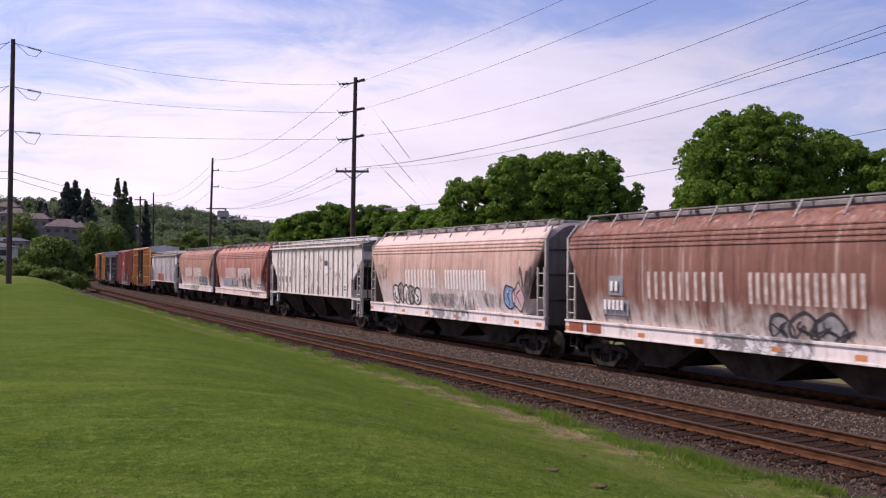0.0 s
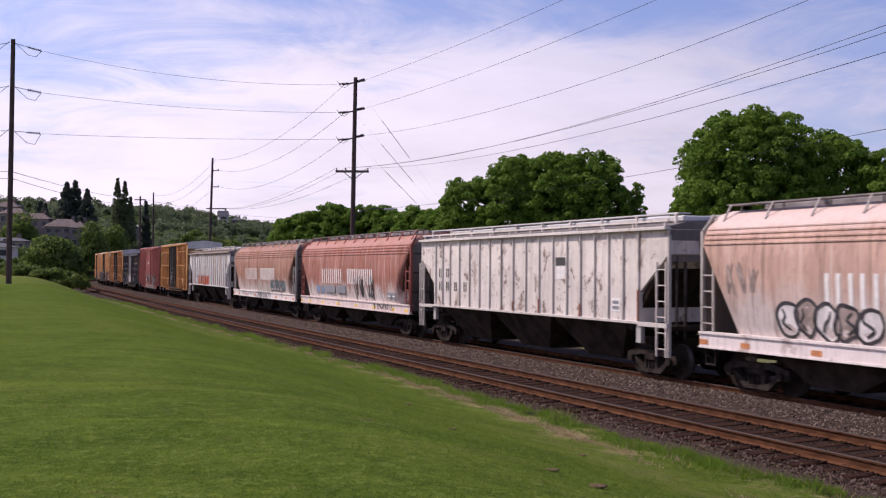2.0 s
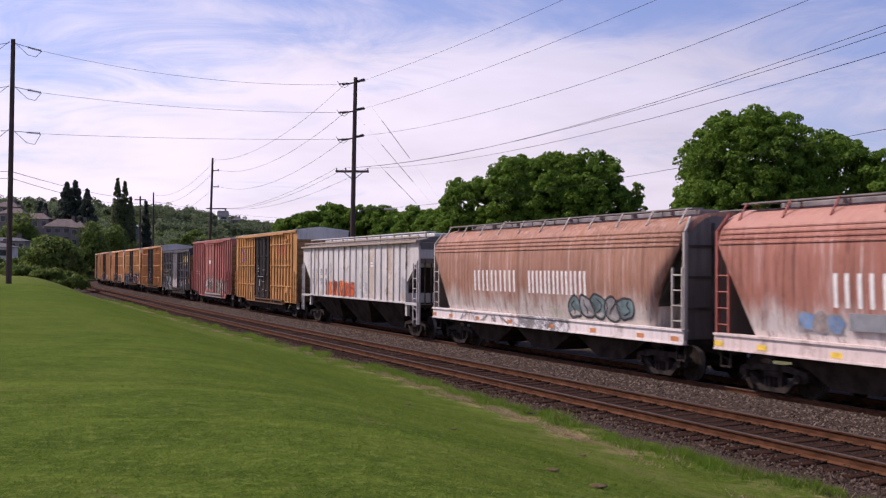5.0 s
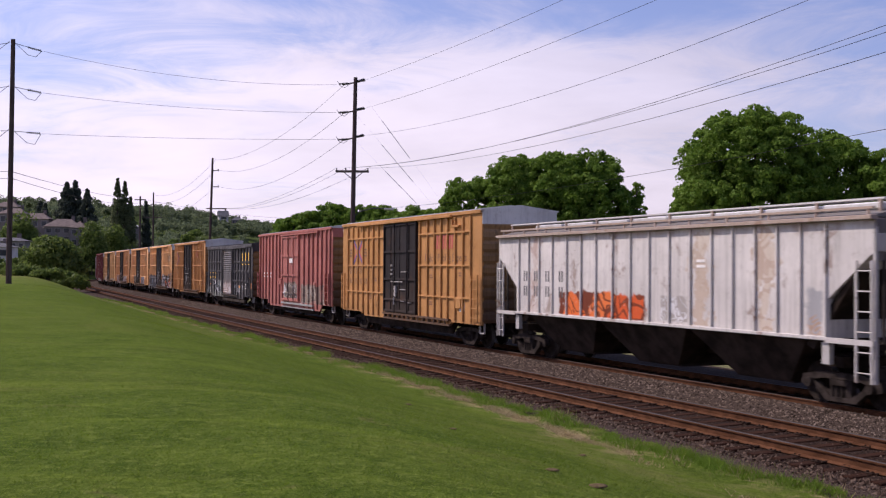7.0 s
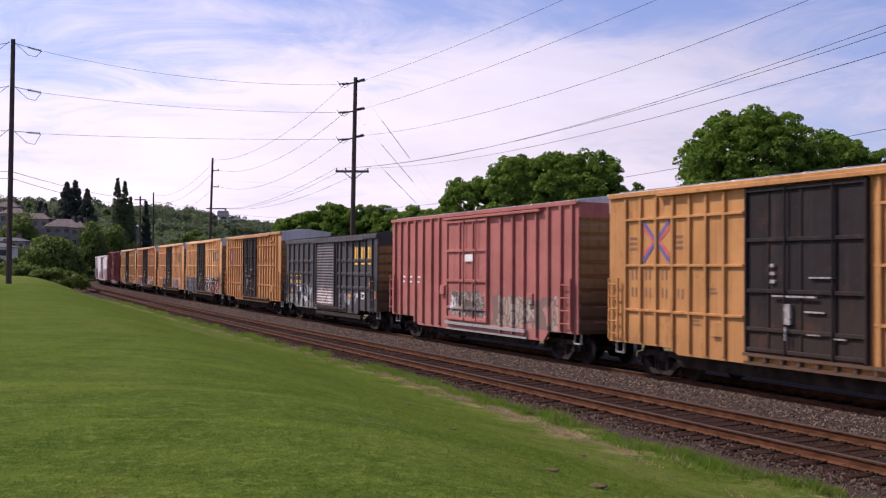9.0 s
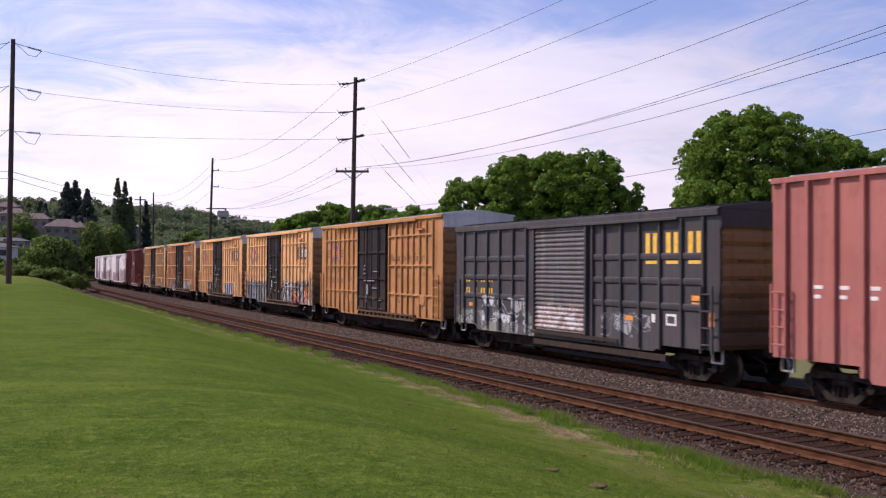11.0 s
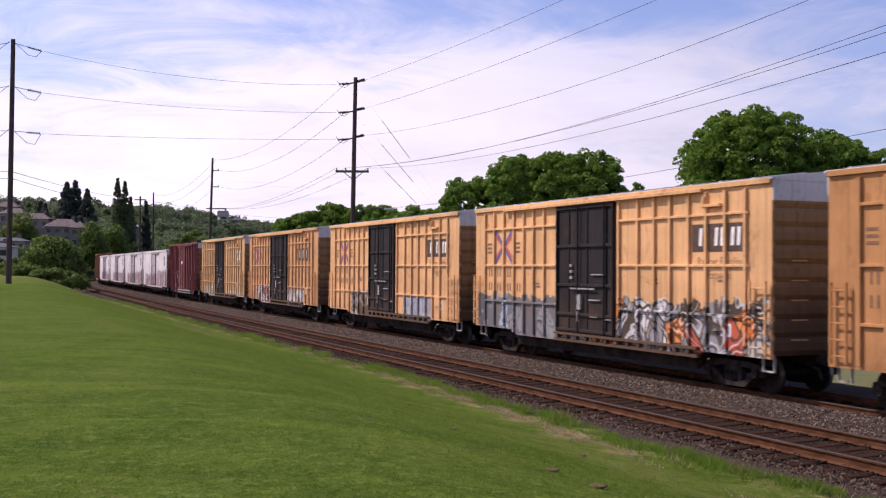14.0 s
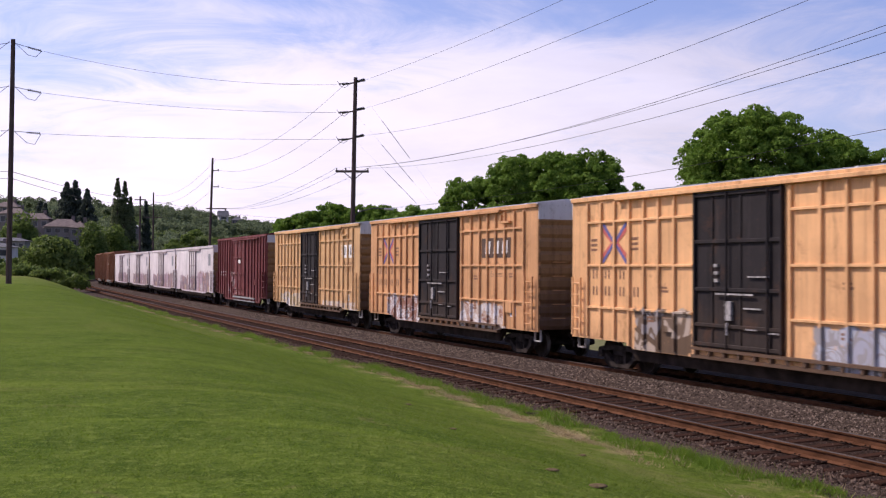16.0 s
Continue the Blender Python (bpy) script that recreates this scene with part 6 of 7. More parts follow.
for h, x0, x1 in ((16.6, -0.2, 1.6), (15.35, -0.2, 1.8), (14.1, -0.2, 2.0), (11.75, -0.8, 1.8), (9.55, -3.4, 0.3), (8.3, -0.2, 1.2)):
    bm = bmesh.new()
    box(bm, x0, x1, -0.07, 0.07, h, h + 0.14)
    part("crossarm", bm, M_CROSSARM, next_pole)
pole("utility_pole", -75.0, 56.0, float(ground_z(np.array([-75.0]), np.array([56.0]))[0]), 19.2, 0.2, 0.14, "wooden pole farther along the lawn")
# dead-end strings on the first two poles, a jumper loop under each
for z, drop in ((17.72, 0.42), (14.80, 0.30), (11.85, 0.10)):
    for s in (1, -1):
        d = (Vector((*P_MID, z)) - Vector((*P_LEFT, z))).normalized() * s
        a = Vector((0.12 * s, 0, z - 1.85))
        insulator(left_pole, a + d * 0.9 + Vector((0, 0, -0.55 * drop)), a + d * 1.75 + Vector((0, 0, -drop)))
        bm = bmesh.new()
        tube(bm, [a, a + d * 0.9 + Vector((0, 0, -0.55 * drop))], 0.02)
        tube(bm, [a + Vector((0, 0, 0.1)), a + d * 0.9 + Vector((0, 0.0, -0.75)), a + d * 1.4 + Vector((0, 0, -0.85)), a + d * 1.8 + Vector((0, 0, -drop))], 0.018)
        part("jumper", bm, M_WIRE, left_pole)
MID_Z = (16.65, 14.55, 12.55)
for z in MID_Z:
    h = z + 0.7
    lx = -0.05 + 0.22 * h / 17.6
    bm = bmesh.new()
    rod(bm, (lx - 0.85, -0.25, h - 0.30), (lx + 0.75, 0.25, h + 0.12), 0.06, 6)
    part("pole_bracket", bm, M_CROSSARM, mid_pole)
    insulator(mid_pole, (lx - 0.45, -0.1, h - 0.16), (lx - 1.15, -0.35, h - 0.26))
    insulator(mid_pole, (lx + 0.1, 0.0, h), (lx + 0.75, -0.2, h + 0.14))
    bm = bmesh.new()
    tube(bm, [(lx - 1.25, -0.38, h - 0.05), (lx - 1.0, -0.3, h - 0.42), (lx - 0.7, -0.2, h - 0.5), (lx - 0.35, -0.1, h - 0.2)], 0.02)
    part("jumper", bm, M_WIRE, mid_pole)
bm = bmesh.new()
box(bm, -1.2, 1.25, -0.08, 0.08, 10.62, 10.78)
part("crossarm", bm, M_CROSSARM, mid_pole, bevel=0.01)
bm = bmesh.new()
for s in (-1, 1):
    rod(bm, (0.12 + s * 0.72, -0.1, 10.66), (0.12, -0.1, 10.05), 0.03, 5)
part("arm_brace", bm, M_CROSSARM, mid_pole)
for x in (-1.12, -0.45, 1.18):
    bm = bmesh.new()
    rod(bm, (x, 0, 10.78), (x, 0, 10.95), 0.05, 8, 0.035)
    part("pin_insulator", bm, M_INSUL, mid_pole)
# bracket lamp low on the middle pole
bm = bmesh.new()
tube(bm, [(0.1, 0, 7.3), (0.6, 0, 7.75), (1.6, 0, 8.0), (2.5, 0, 7.98)], 0.04)
part("lamp_arm", bm, M_INSUL, mid_pole)
bm = bmesh.new()
box(bm, 2.4, 3.1, -0.13, 0.13, 7.86, 8.02)
part("lamp_head", bm, M_GALV, mid_pole, bevel=0.04)
for z in (15.35, 13.24):
    h = z + 0.7
    bm = bmesh.new()
    rod(bm, (0.3, 0, h), (1.15, 0, h), 0.06, 6)
    rod(bm, (1.15, 0, h - 0.1), (1.15, 0, h + 0.2), 0.07, 6)
    part("pole_bracket", bm, M_INSUL, far_pole)
bm = bmesh.new()
box(bm, -0.3, 2.3, -0.08, 0.08, 11.05, 11.2)
part("crossarm", bm, M_CROSSARM, far_pole)
for p, h, w in ((pole_d, 11.6, 1.6), (pole_e, 14.2, 1.0)):
    bm = bmesh.new()
    box(bm, -w, w, -0.1, 0.1, h, h + 0.18)
    part("crossarm", bm, M_CROSSARM, p)
L_HV, L_LOW = "thin dark power line between wooden poles", "slack dark cable strung between wooden poles"
for z, zm in zip((17.3, 14.4, 11.45), MID_Z):
    wire("power_line", (P_LEFT[0] - 1.7, P_LEFT[1] - 0.6, z), (-75.0, 56.0, z + 1.0), 1.0, 0.022, L_HV)
for za, zb, sag in ((17.3, 16.35, 0.65), (14.5, 14.3, 0.35), (11.75, 12.33, 0.13)):
    wire("power_line", (P_LEFT[0] + 1.85, P_LEFT[1] + 0.7, za), (P_MID[0] - 1.15, P_MID[1] - 0.35, zb), sag, 0.022, L_HV)
for zm, zf in zip(MID_Z, (16.75, 15.4, 13.3)):
    wire("power_line", (P_MID[0] - 0.5, P_MID[1], zm - 0.15), (P_FAR[0] + (0.4 if zf > 16 else 1.2), P_FAR[1], zf), 1.6, 0.024, L_HV)
    wire("power_line", (P_FAR[0] + 0.8, P_FAR[1], zf), (-54.5, 205.0, zf - 0.3), 1.6, 0.03, L_HV)
for zm, dx, zn, sag in zip(MID_Z, (1.75, 2.0, 2.75), (16.0, 14.75, 13.5), (0.7, 0.8, 1.5)):
    wire("power_line", (P_MID[0] + 0.9, P_MID[1] - 0.1, zm + 0.1), (P_NEXT[0] + dx, P_NEXT[1], zn), sag, 0.017, L_HV)
for x, dx, zn, sag in ((-0.45, 1.5, 11.25, 1.4), (-0.40, 2.5, 11.25, 1.3), (1.18, -2.0, 9.0, 1.0)):
    wire("power_line", (P_MID[0] + x, P_MID[1], 10.25), (P_NEXT[0] + dx, P_NEXT[1], zn), sag, 0.017, L_LOW)
for x in (-1.12, -0.45, 1.18):
    wire("power_line", (P_MID[0] + x, P_MID[1], 10.25), (P_FAR[0] + 1.0 + x, P_FAR[1], 10.5), 1.1, 0.022, L_LOW)
wire("cable", (P_MID[0] + 0.1, P_MID[1], 7.15), (P_NEXT[0] + 2.0, P_NEXT[1], 7.75), 0.7, 0.018, L_LOW)
for dz, sag in ((0.0, 0.5), (-0.45, 0.7)):
    wire("cable", (P_LEFT[0] + 0.1, P_LEFT[1], 9.15 + dz), (-53.0, 190.0, 14.9 + dz * 2), sag, 0.035, L_LOW)
    wire("cable", (P_LEFT[0] + 0.1, P_LEFT[1], 9.15 + dz), (-74.9, 56.0, 9.9 + dz), 0.7, 0.03, L_LOW)
    wire("cable", (-53.0, 190.0, 14.8 + dz * 2), (-22.5, 196.0, 11.6 + dz), 0.8, 0.035, L_LOW)
# stays with their insulating rods
for z, f0, f1 in ((16.4, 0.30, 0.62), (14.3, 0.30, 0.66), (12.3, 0.34, 0.70)):
    a, b = on_pole(mid_pole, z, 0.2), Vector((6.4, 84.0, -0.6))
    st = wire("guy_wire", a, b, 0.0, 0.005, "steel guy wire holding a wooden pole", 4)
    bm = bmesh.new()
    rod(bm, a.lerp(b, f0 * 0.5), a.lerp(b, f1 * 0.5), 0.018, 6)
    part("strain_rod", bm, M_INSUL, st)


# ======== trees and bushes ========
def leaf_cloud(rng, centres, radii, per, size, flat=0.8):
    """Small three-cornered leaves over many rounded clumps."""
    n = len(centres) * per
    c = np.repeat(np.asarray(centres), per, axis=0)
    r = np.repeat(np.asarray(radii), per)
    d = rng.normal(size=(n, 3))
    d[:, 2] = np.abs(d[:, 2]) * 1.15 - 0.42
    d /= np.linalg.norm(d, axis=1)[:, None]
    p = c + d * (r * rng.uniform(0.80, 1.05, n))[:, None] * np.array([1, 1, flat])
    nrm = d + rng.normal(size=(n, 3)) * 0.55
    nrm /= np.linalg.norm(nrm, axis=1)[:, None]
    t = np.cross(nrm, rng.normal(size=(n, 3)))
    t /= np.linalg.norm(t, axis=1)[:, None]
    b = np.cross(nrm, t)
    s = (size * rng.uniform(0.6, 1.35, n))[:, None]
    q = np.stack([p + t * s * 1.1, p - t * s * 0.7 + b * s * 0.85, p - t * s * 0.7 - b * s * 0.85], 1).reshape(-1, 3)
    return q, np.arange(n * 3).reshape(n, 3)


def crown_centres(rng, n, rx, ry, rz, zc, shell=0.72, lumps=6, full=2.0):
    """Clump centres in an uneven rounded crown."""
    bumps = rng.normal(size=(lumps, 3))
    bumps /= np.linalg.norm(bumps, axis=1)[:, None]
    amp = rng.uniform(-0.10, 0.09, lumps)
    out, rad = [], []
    while len(out) < n:
        d = rng.normal(size=3)
        d /= np.linalg.norm(d)
        if d[2] < -0.35:
            continue
        k = 1 + float(np.sum(amp * np.exp(-8 * (1 - bumps @ d))))
        # fuller shoulders than a ball
        k *= 1 / float(np.sum(np.abs(d) ** full)) ** (1 / full)
        f = k * (rng.uniform(shell, 1.0) if rng.random() < 0.8 else rng.uniform(0.3, shell))
        out.append((d[0] * rx * f, d[1] * ry * f, zc + d[2] * rz * f))
        rad.append(rng.uniform(0.62, 1.15))
    return np.array(out), np.array(rad)


def broadleaf(x, y, top, r, label, seed, clumps=150, per=75, leaf=0.17, clump=0.62, base=None, low=3.2, mat=None, name="tree", group="trees beyond the railway", depth=0.9):
    rng = np.random.default_rng(seed)
    z0 = float(ground_z(np.array([x]), np.array([y]))[0]) if base is None else base
    tree = thing(name, label, "tree", group, Matrix.Translation((x, y, z0)))
    h = top - z0
    rz = (h - low) / 1.45
    zc = h - rz
    cs, rad = crown_centres(rng, clumps, r - clump * 0.7, (r - clump * 0.7) * depth, rz - clump * 0.6, zc, lumps=11, full=2.7)
    v, f = leaf_cloud(rng, cs, rad * clump, per, leaf)
    # trunk, and limbs that reach into the crown
    bm = bmesh.new()
    fork = low + 0.2 * rz
    rod(bm, (0, 0, -0.3), (0, 0, fork), 0.034 * h, 10, 0.022 * h)
    part("trunk", bm, M_BARK, tree)
    pick = rng.choice(len(cs), min(10, len(cs)), replace=False)
    for k in pick:
        bm = bmesh.new()
        a = Vector((0, 0, fork - rng.uniform(0, 0.8)))
        e = Vector(cs[k])
        m = a.lerp(e, 0.5) + Vector((0, 0, 0.1 * h))
        rod(bm, a, m, 0.012 * h, 6, 0.008 * h), rod(bm, m, e, 0.008 * h, 5, 0.003 * h)
        part("limb", bm, M_BARK, tree)
    part("crown", from_arrays("crown", v, f, mat or M_LEAF), None, tree)
    return tree


MAPLE = "dense round green maple standing beyond the tracks"
broadleaf(6.0, 87, 12.1, 3.5, MAPLE, 1, 560, 100, 0.105, 0.52)
broadleaf(9.0, 85.5, 12.4, 3.3, MAPLE, 9, 520, 100, 0.105, 0.52)
broadleaf(11.5, 85, 12.3, 3.3, MAPLE, 2, 520, 100, 0.105, 0.52)
broadleaf(2.2, 89, 10.4, 3.0, "smaller round green maple beside taller ones", 3, 380, 100, 0.105, 0.50)
broadleaf(15.3, 86, 9.9, 1.1, "thin sparse green tree at the end of a row", 4, 46, 50, 0.12, clump=0.36, low=5.5)
broadleaf(17.9, 63, 12.5, 4.7, "tall spreading green maple, the largest in the row", 5, 1150, 100, 0.088, 0.46)
broadleaf(15.9, 64.5, 10.0, 2.7, "lower maple half hidden by a larger one", 10, 400, 100, 0.088, 0.46)
broadleaf(22.6, 63.8, 10.9, 3.7, MAPLE, 6, 640, 100, 0.088, 0.46)
broadleaf(26.6, 62, 10.3, 3.8, MAPLE, 7, 560, 80, 0.095, 0.46)
broadleaf(32.5, 60, 10.6, 4.0, MAPLE, 8, 110, 60)
FARM = "green tree far along the other side of the tracks"
for k, (x, y, top, r) in enumerate(((-21.0, 152, 10.6, 3.8), (-15.2, 150, 12.0, 4.4), (-8.6, 148, 12.0, 4.3), (-3.2, 134, 10.6, 3.4), (0.6, 120, 10.0, 2.9), (-12.0, 160, 11.2, 3.8), (-25.0, 172, 10.4, 3.2), (-4.6, 150, 11.0, 3.6), (-18.2, 151, 11.0, 3.6), (-11.6, 149, 11.3, 3.8), (-6.4, 146, 10.8, 3.6), (-1.2, 131, 10.0, 3.0), (2.4, 116, 9.3, 2.6))):
    broadleaf(x, y, top, r, FARM, 20 + k, 260, 70, 0.19, 0.62)
broadleaf(-40.0, 172, 9.3, 4.1, "low round bright-green tree beside the line", 30, 90, 45, 0.27, 0.75, low=1.0, mat=M_LEAF_BUSH)
# the far row goes on
for k, (x, y) in enumerate(((44, 58), (52, 55), (60, 50))):
    broadleaf(x, y, 10.5, 4.0, MAPLE, 40 + k, 60, 40, 0.25)


def bush(x, y, top, rx, ry, label, seed, n=60, per=50, leaf=0.2, mat=None):
    per = int(per * 1.5)
    rng = np.random.default_rng(seed)
    z0 = float(ground_z(np.array([x]), np.array([y]))[0])
    h = top - z0
    b = thing("bush", label, "bush", "bushes by the railway", Matrix.Translation((x, y, z0)))
    cs, rad = crown_centres(rng, n, rx * 0.88, ry * 0.88, h * 0.62, h * 0.40, 0.6)
    cs[:, 2] = np.maximum(cs[:, 2], 0.25)
    v, f = leaf_cloud(rng, cs, rad * 0.16 * (rx + h), per, leaf)
    part("foliage", from_arrays("foliage", v, f, mat or M_LEAF_BUSH), None, b)
    bm = bmesh.new()
    for k in range(5):
        rod(bm, (0.1 * k - 0.2, 0.1 * (k % 3), -0.2), cs[k], 0.06, 5, 0.02)
    part("stems", bm, M_BARK, b)


bush(-45.7, 128, 6.0, 2.9, 2.8, "large rounded green bush below the houses", 51, 120, 60, 0.24)
bush(-50.6, 132, 3.7, 2.2, 2.2, "green bush on the bank behind the lawn", 52, 80, 50, 0.24)
for k, (x, y, t, r) in enumerate(((-33.5, 92, 2.55, 1.7), (-36.6, 95, 2.75, 2.1), (-34.6, 101, 2.1, 1.8), (-40.0, 99, 2.9, 2.3), (-43.5, 97, 3.1, 2.2))):
    bush(x, y, t, r, 1.6, "low dark ivy hedge behind the lawn's crest", 60 + k, 50, 45, 0.13)


def clear_of_line(x, y, margin=0.0):
    u, o = line_coords(np.array([x]), np.array([y]))
    return o[0] < -5.5 - margin or o[0] > 9.5 + margin


rng_t = random.Random(77)
k = 0
while k < 34:
    y = rng_t.uniform(205, 292)
    x = rng_t.uniform(-0.36, 0.0) * y
    r = rng_t.uniform(3.2, 5.5)
    if clear_of_line(x, y, r * 0.8) and not (-0.40 * y < x < -0.315 * y):
        t = float(ground_z(np.array([x]), np.array([y]))[0]) + rng_t.uniform(5.0, 9.0)
        bush(x, y, t, r, r * 0.8, "shaggy green thicket at the foot of the slope", 200 + k, 60, 40, 0.36)
        k += 1
for k, (x, y, h, r) in enumerate(((-84, 236, 6.5, 4.0), (-88, 250, 7.0, 4.2), (-86, 262, 7.0, 4.2), (-83, 274, 7.0, 4.0), (-92, 243, 6.0, 4.0), (-86, 224, 5.5, 3.6), (-66.0, 152, 4.2, 3.6), (-74.0, 172, 5.0, 4.2), (-83.0, 186, 5.5, 4.4), (-62.0, 138, 3.8, 3.4), (-88, 205, 6.5, 4.6), (-80.0, 228, 5.0, 3.6))):
    z = float(ground_z(np.array([x]), np.array([y]))[0])
    bush(x, y, z + h, r, r * 0.9, "green bush on the bank below the houses", 260 + k, 60, 45, 0.3)

for k, (x, y, top, r) in enumerate(((-96.4, 250, 14.2, 2.6), (-82.4, 255, 13.2, 2.4), (-92.0, 248, 8.6, 3.6), (-86.0, 246, 8.4, 3.6), (-100.0, 246, 8.8, 3.4), (-117.6, 300, 15.8, 3.6), (-106.0, 276, 12.6, 2.8), (-112.6, 282, 12.0, 3.4), (-79.0, 262, 12.0, 3.0))):
    bush(x, y, top, r, r * 0.9, "tall leafy shrub among the hillside houses", 290 + k, 70, 42, 0.3)


# ======== the wooded slope ========
def spire(x, y, top, r, label, seed, layers=15, per=34, size=0.34, mat=None, column=False):
    rng = np.random.default_rng(seed)
    z0 = float(ground_z(np.array([x]), np.array([y]))[0])
    h = top - z0
    t = thing("conifer", label, "tree", "conifers on the slope", Matrix.Translation((x, y, z0)))
    cs, rad = [], []
    for k in range(layers * (20 if column else 38)):
        f = rng.uniform(0.04, 0.98)
        full = 1.3 * (1 - f) ** 0.95 * (0.8 + 0.2 * math.sin(f * 46)) if not column else min(1.0, 1.9 * (1 - f) ** 0.85, 0.5 + 2 * f)
        w = r * full * math.sqrt(rng.uniform(0.25, 1.0))
        a = rng.uniform(0, 2 * math.pi)
        cs.append((w * math.cos(a), w * math.sin(a), h * f))
        rad.append(0.2 + (0.085 if not column else 0.22) * r * full * rng.uniform(0.7, 1.2))
    v, f = leaf_cloud(rng, np.array(cs), np.array(rad), per // 2, size, 0.7)
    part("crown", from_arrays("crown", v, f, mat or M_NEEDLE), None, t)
    bm = bmesh.new()
    rod(bm, (0, 0, -0.3), (0, 0, h * 0.95), 0.02 * h, 8, 0.02)
    part("trunk", bm, M_BARK, t)


CON = "tall dark conifer standing among hillside houses"
spire(-104.0, 300, 26.4, 6.6, CON, 101)
spire(-102.3, 302, 27.0, 6.2, CON, 102)
spire(-97.7, 298, 24.4, 5.0, CON, 103)
spire(-110.0, 300, 20.5, 2.8, "dark conifer on the slope", 104)
spire(-85.4, 312, 21.9, 2.2, "dark conifer on the slope", 105)
spire(-122.5, 330, 22.8, 4.4, "dark conifer on the slope", 106)
# Poplar green with some of the slope's haze mixed into it.
POP = leaf_material("hazy_poplar_leaves", (0.085, 0.108, 0.056), (0.128, 0.158, 0.078), (0.180, 0.210, 0.104), 0.45)
for k, (x, top, r) in enumerate(((-90.0, 27.6, 1.7), (-88.0, 26.8, 1.6), (-86.4, 22.4, 1.5))):
    spire(x, 300, top, r, "slender dark poplar on the slope", 110 + k, 20, 34, 0.24, POP, True)


def woods():
    rng = np.random.default_rng(7)
    vs, fs, n0 = [], [], 0
    spots = []
    for _ in range(760):
        y = 225 + 415 * rng.random() ** 1.3
        x = rng.uniform(-0.44 * y, 0.02 * y)
        if (-0.385 * y < x < -0.325 * y and 225 < y < 262) or not clear_of_line(x, y, 3.0):
            continue
        spots.append((x, y))
    for _ in range(140):
        spots.append((rng.uniform(-420, 420), rng.uniform(640, 900)))
    for x, y in spots:
        far = y / 300
        r = rng.uniform(2.6, 5.2) * (1 + 0.25 * (far - 1))
        h = rng.uniform(4.0, 9.5)
        z = float(ground_z(np.array([x]), np.array([y]))[0])
        cs, rad = crown_centres(rng, 15, r * 0.75, r * 0.75, h * 0.46, h * 0.36, 0.55)
        v, f = leaf_cloud(rng, cs + np.array([x, y, z]), rad * r * 0.36, 30, 0.31 * far ** 0.6)
        vs.append(v), fs.append(f + n0)
        n0 += len(v)
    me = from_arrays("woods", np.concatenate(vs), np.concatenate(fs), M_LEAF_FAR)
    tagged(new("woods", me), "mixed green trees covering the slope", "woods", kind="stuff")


woods()

# ======== houses on the slope ========
M_WALLS = [plain("house_grey", (0.235, 0.215, 0.205), 0.8, vary=0.1, scale=0.6), plain("house_white", (0.52, 0.50, 0.49), 0.8, vary=0.1, scale=0.6), plain("house_tan", (0.22, 0.185, 0.165), 0.8, vary=0.1, scale=0.6)]
M_ROOFS = [plain("roof_brown", (0.165, 0.135, 0.125), 0.9, vary=0.25, scale=1.5), plain("roof_grey", (0.13, 0.13, 0.14), 0.9, vary=0.25, scale=1.5)]
M_PANE = plain("window_glass", (0.03, 0.035, 0.045), 0.15, vary=0.1)
M_TRIM = plain("white_trim", (0.34, 0.32, 0.31), 0.7, vary=0.08)


def house(x, y, z, w, d, h, turn, wall, roof, label, cols=4, rows=2, pitch=0.28, hip=True):
    ho = thing("house", label, "house", "houses on the slope", pose(x, y, z, 0, 0, turn))
    bm = bmesh.new()
    box(bm, -w / 2, w / 2, -d / 2, d / 2, float(ground_z(np.array([x]), np.array([y]))[0]) - z - 0.6, h)
    part("wall", bm, wall, ho)
    bm = bmesh.new()
    e, rh = 0.45, d * pitch
    a = [bm.verts.new(p) for p in ((-w / 2 - e, -d / 2 - e, h), (w / 2 + e, -d / 2 - e, h), (w / 2 + e, d / 2 + e, h), (-w / 2 - e, d / 2 + e, h))]
    g = d * 0.4 if hip else 0.0
    b = [bm.verts.new((-w / 2 - e + g, 0, h + rh)), bm.verts.new((w / 2 + e - g, 0, h + rh))]
    for f in ((a[0], a[1], b[1], b[0]), (a[2], a[3], b[0], b[1]), (a[1], a[2], b[1]), (a[3], a[0], b[0]), (a[3], a[2], a[1], a[0])):
        bm.faces.new(f)
    roof_ob = part("roof", bm, roof, ho)
    bm = bmesh.new()
    box(bm, w * 0.2, w * 0.2 + 0.8, 0.3, 1.0, h, h + rh + 0.9)
    part("chimney", bm, M_ROOFS[0], roof_ob)
    sw, sh = w / cols, h / rows
    for r in range(rows):
        for c in range(cols):
            cx, cz = -w / 2 + sw * (c + 0.5), sh * (r + 0.52)
            bm = bmesh.new()
            box(bm, cx - sw * 0.32, cx + sw * 0.32, -d / 2 - 0.08, -d / 2 + 0.02, cz - sh * 0.30, cz + sh * 0.30)
            win = part("window", bm, M_TRIM, ho)
            bm = bmesh.new()
            box(bm, cx - sw * 0.27, cx + sw * 0.27, -d / 2 - 0.11, -d / 2 - 0.03, cz - sh * 0.24, cz + sh * 0.24)
            part("pane", bm, M_PANE, win)
    return ho


house(-91.4, 262, 8.4, 8.0, 7, 3.9, 12, M_WALLS[0], M_ROOFS[0], "grey two-storey house with brown hipped roof", 4)
house(-86.6, 259, 7.4, 3.6, 6, 4.6, 12, M_WALLS[0], M_ROOFS[0], "grey house wing with white window trim", 2)
house(-93.0, 233, 6.0, 7.5, 5, 2.2, 8, M_WALLS[0], M_ROOFS[1], "low grey house with a row of wide windows", 5, 1, 0.15)
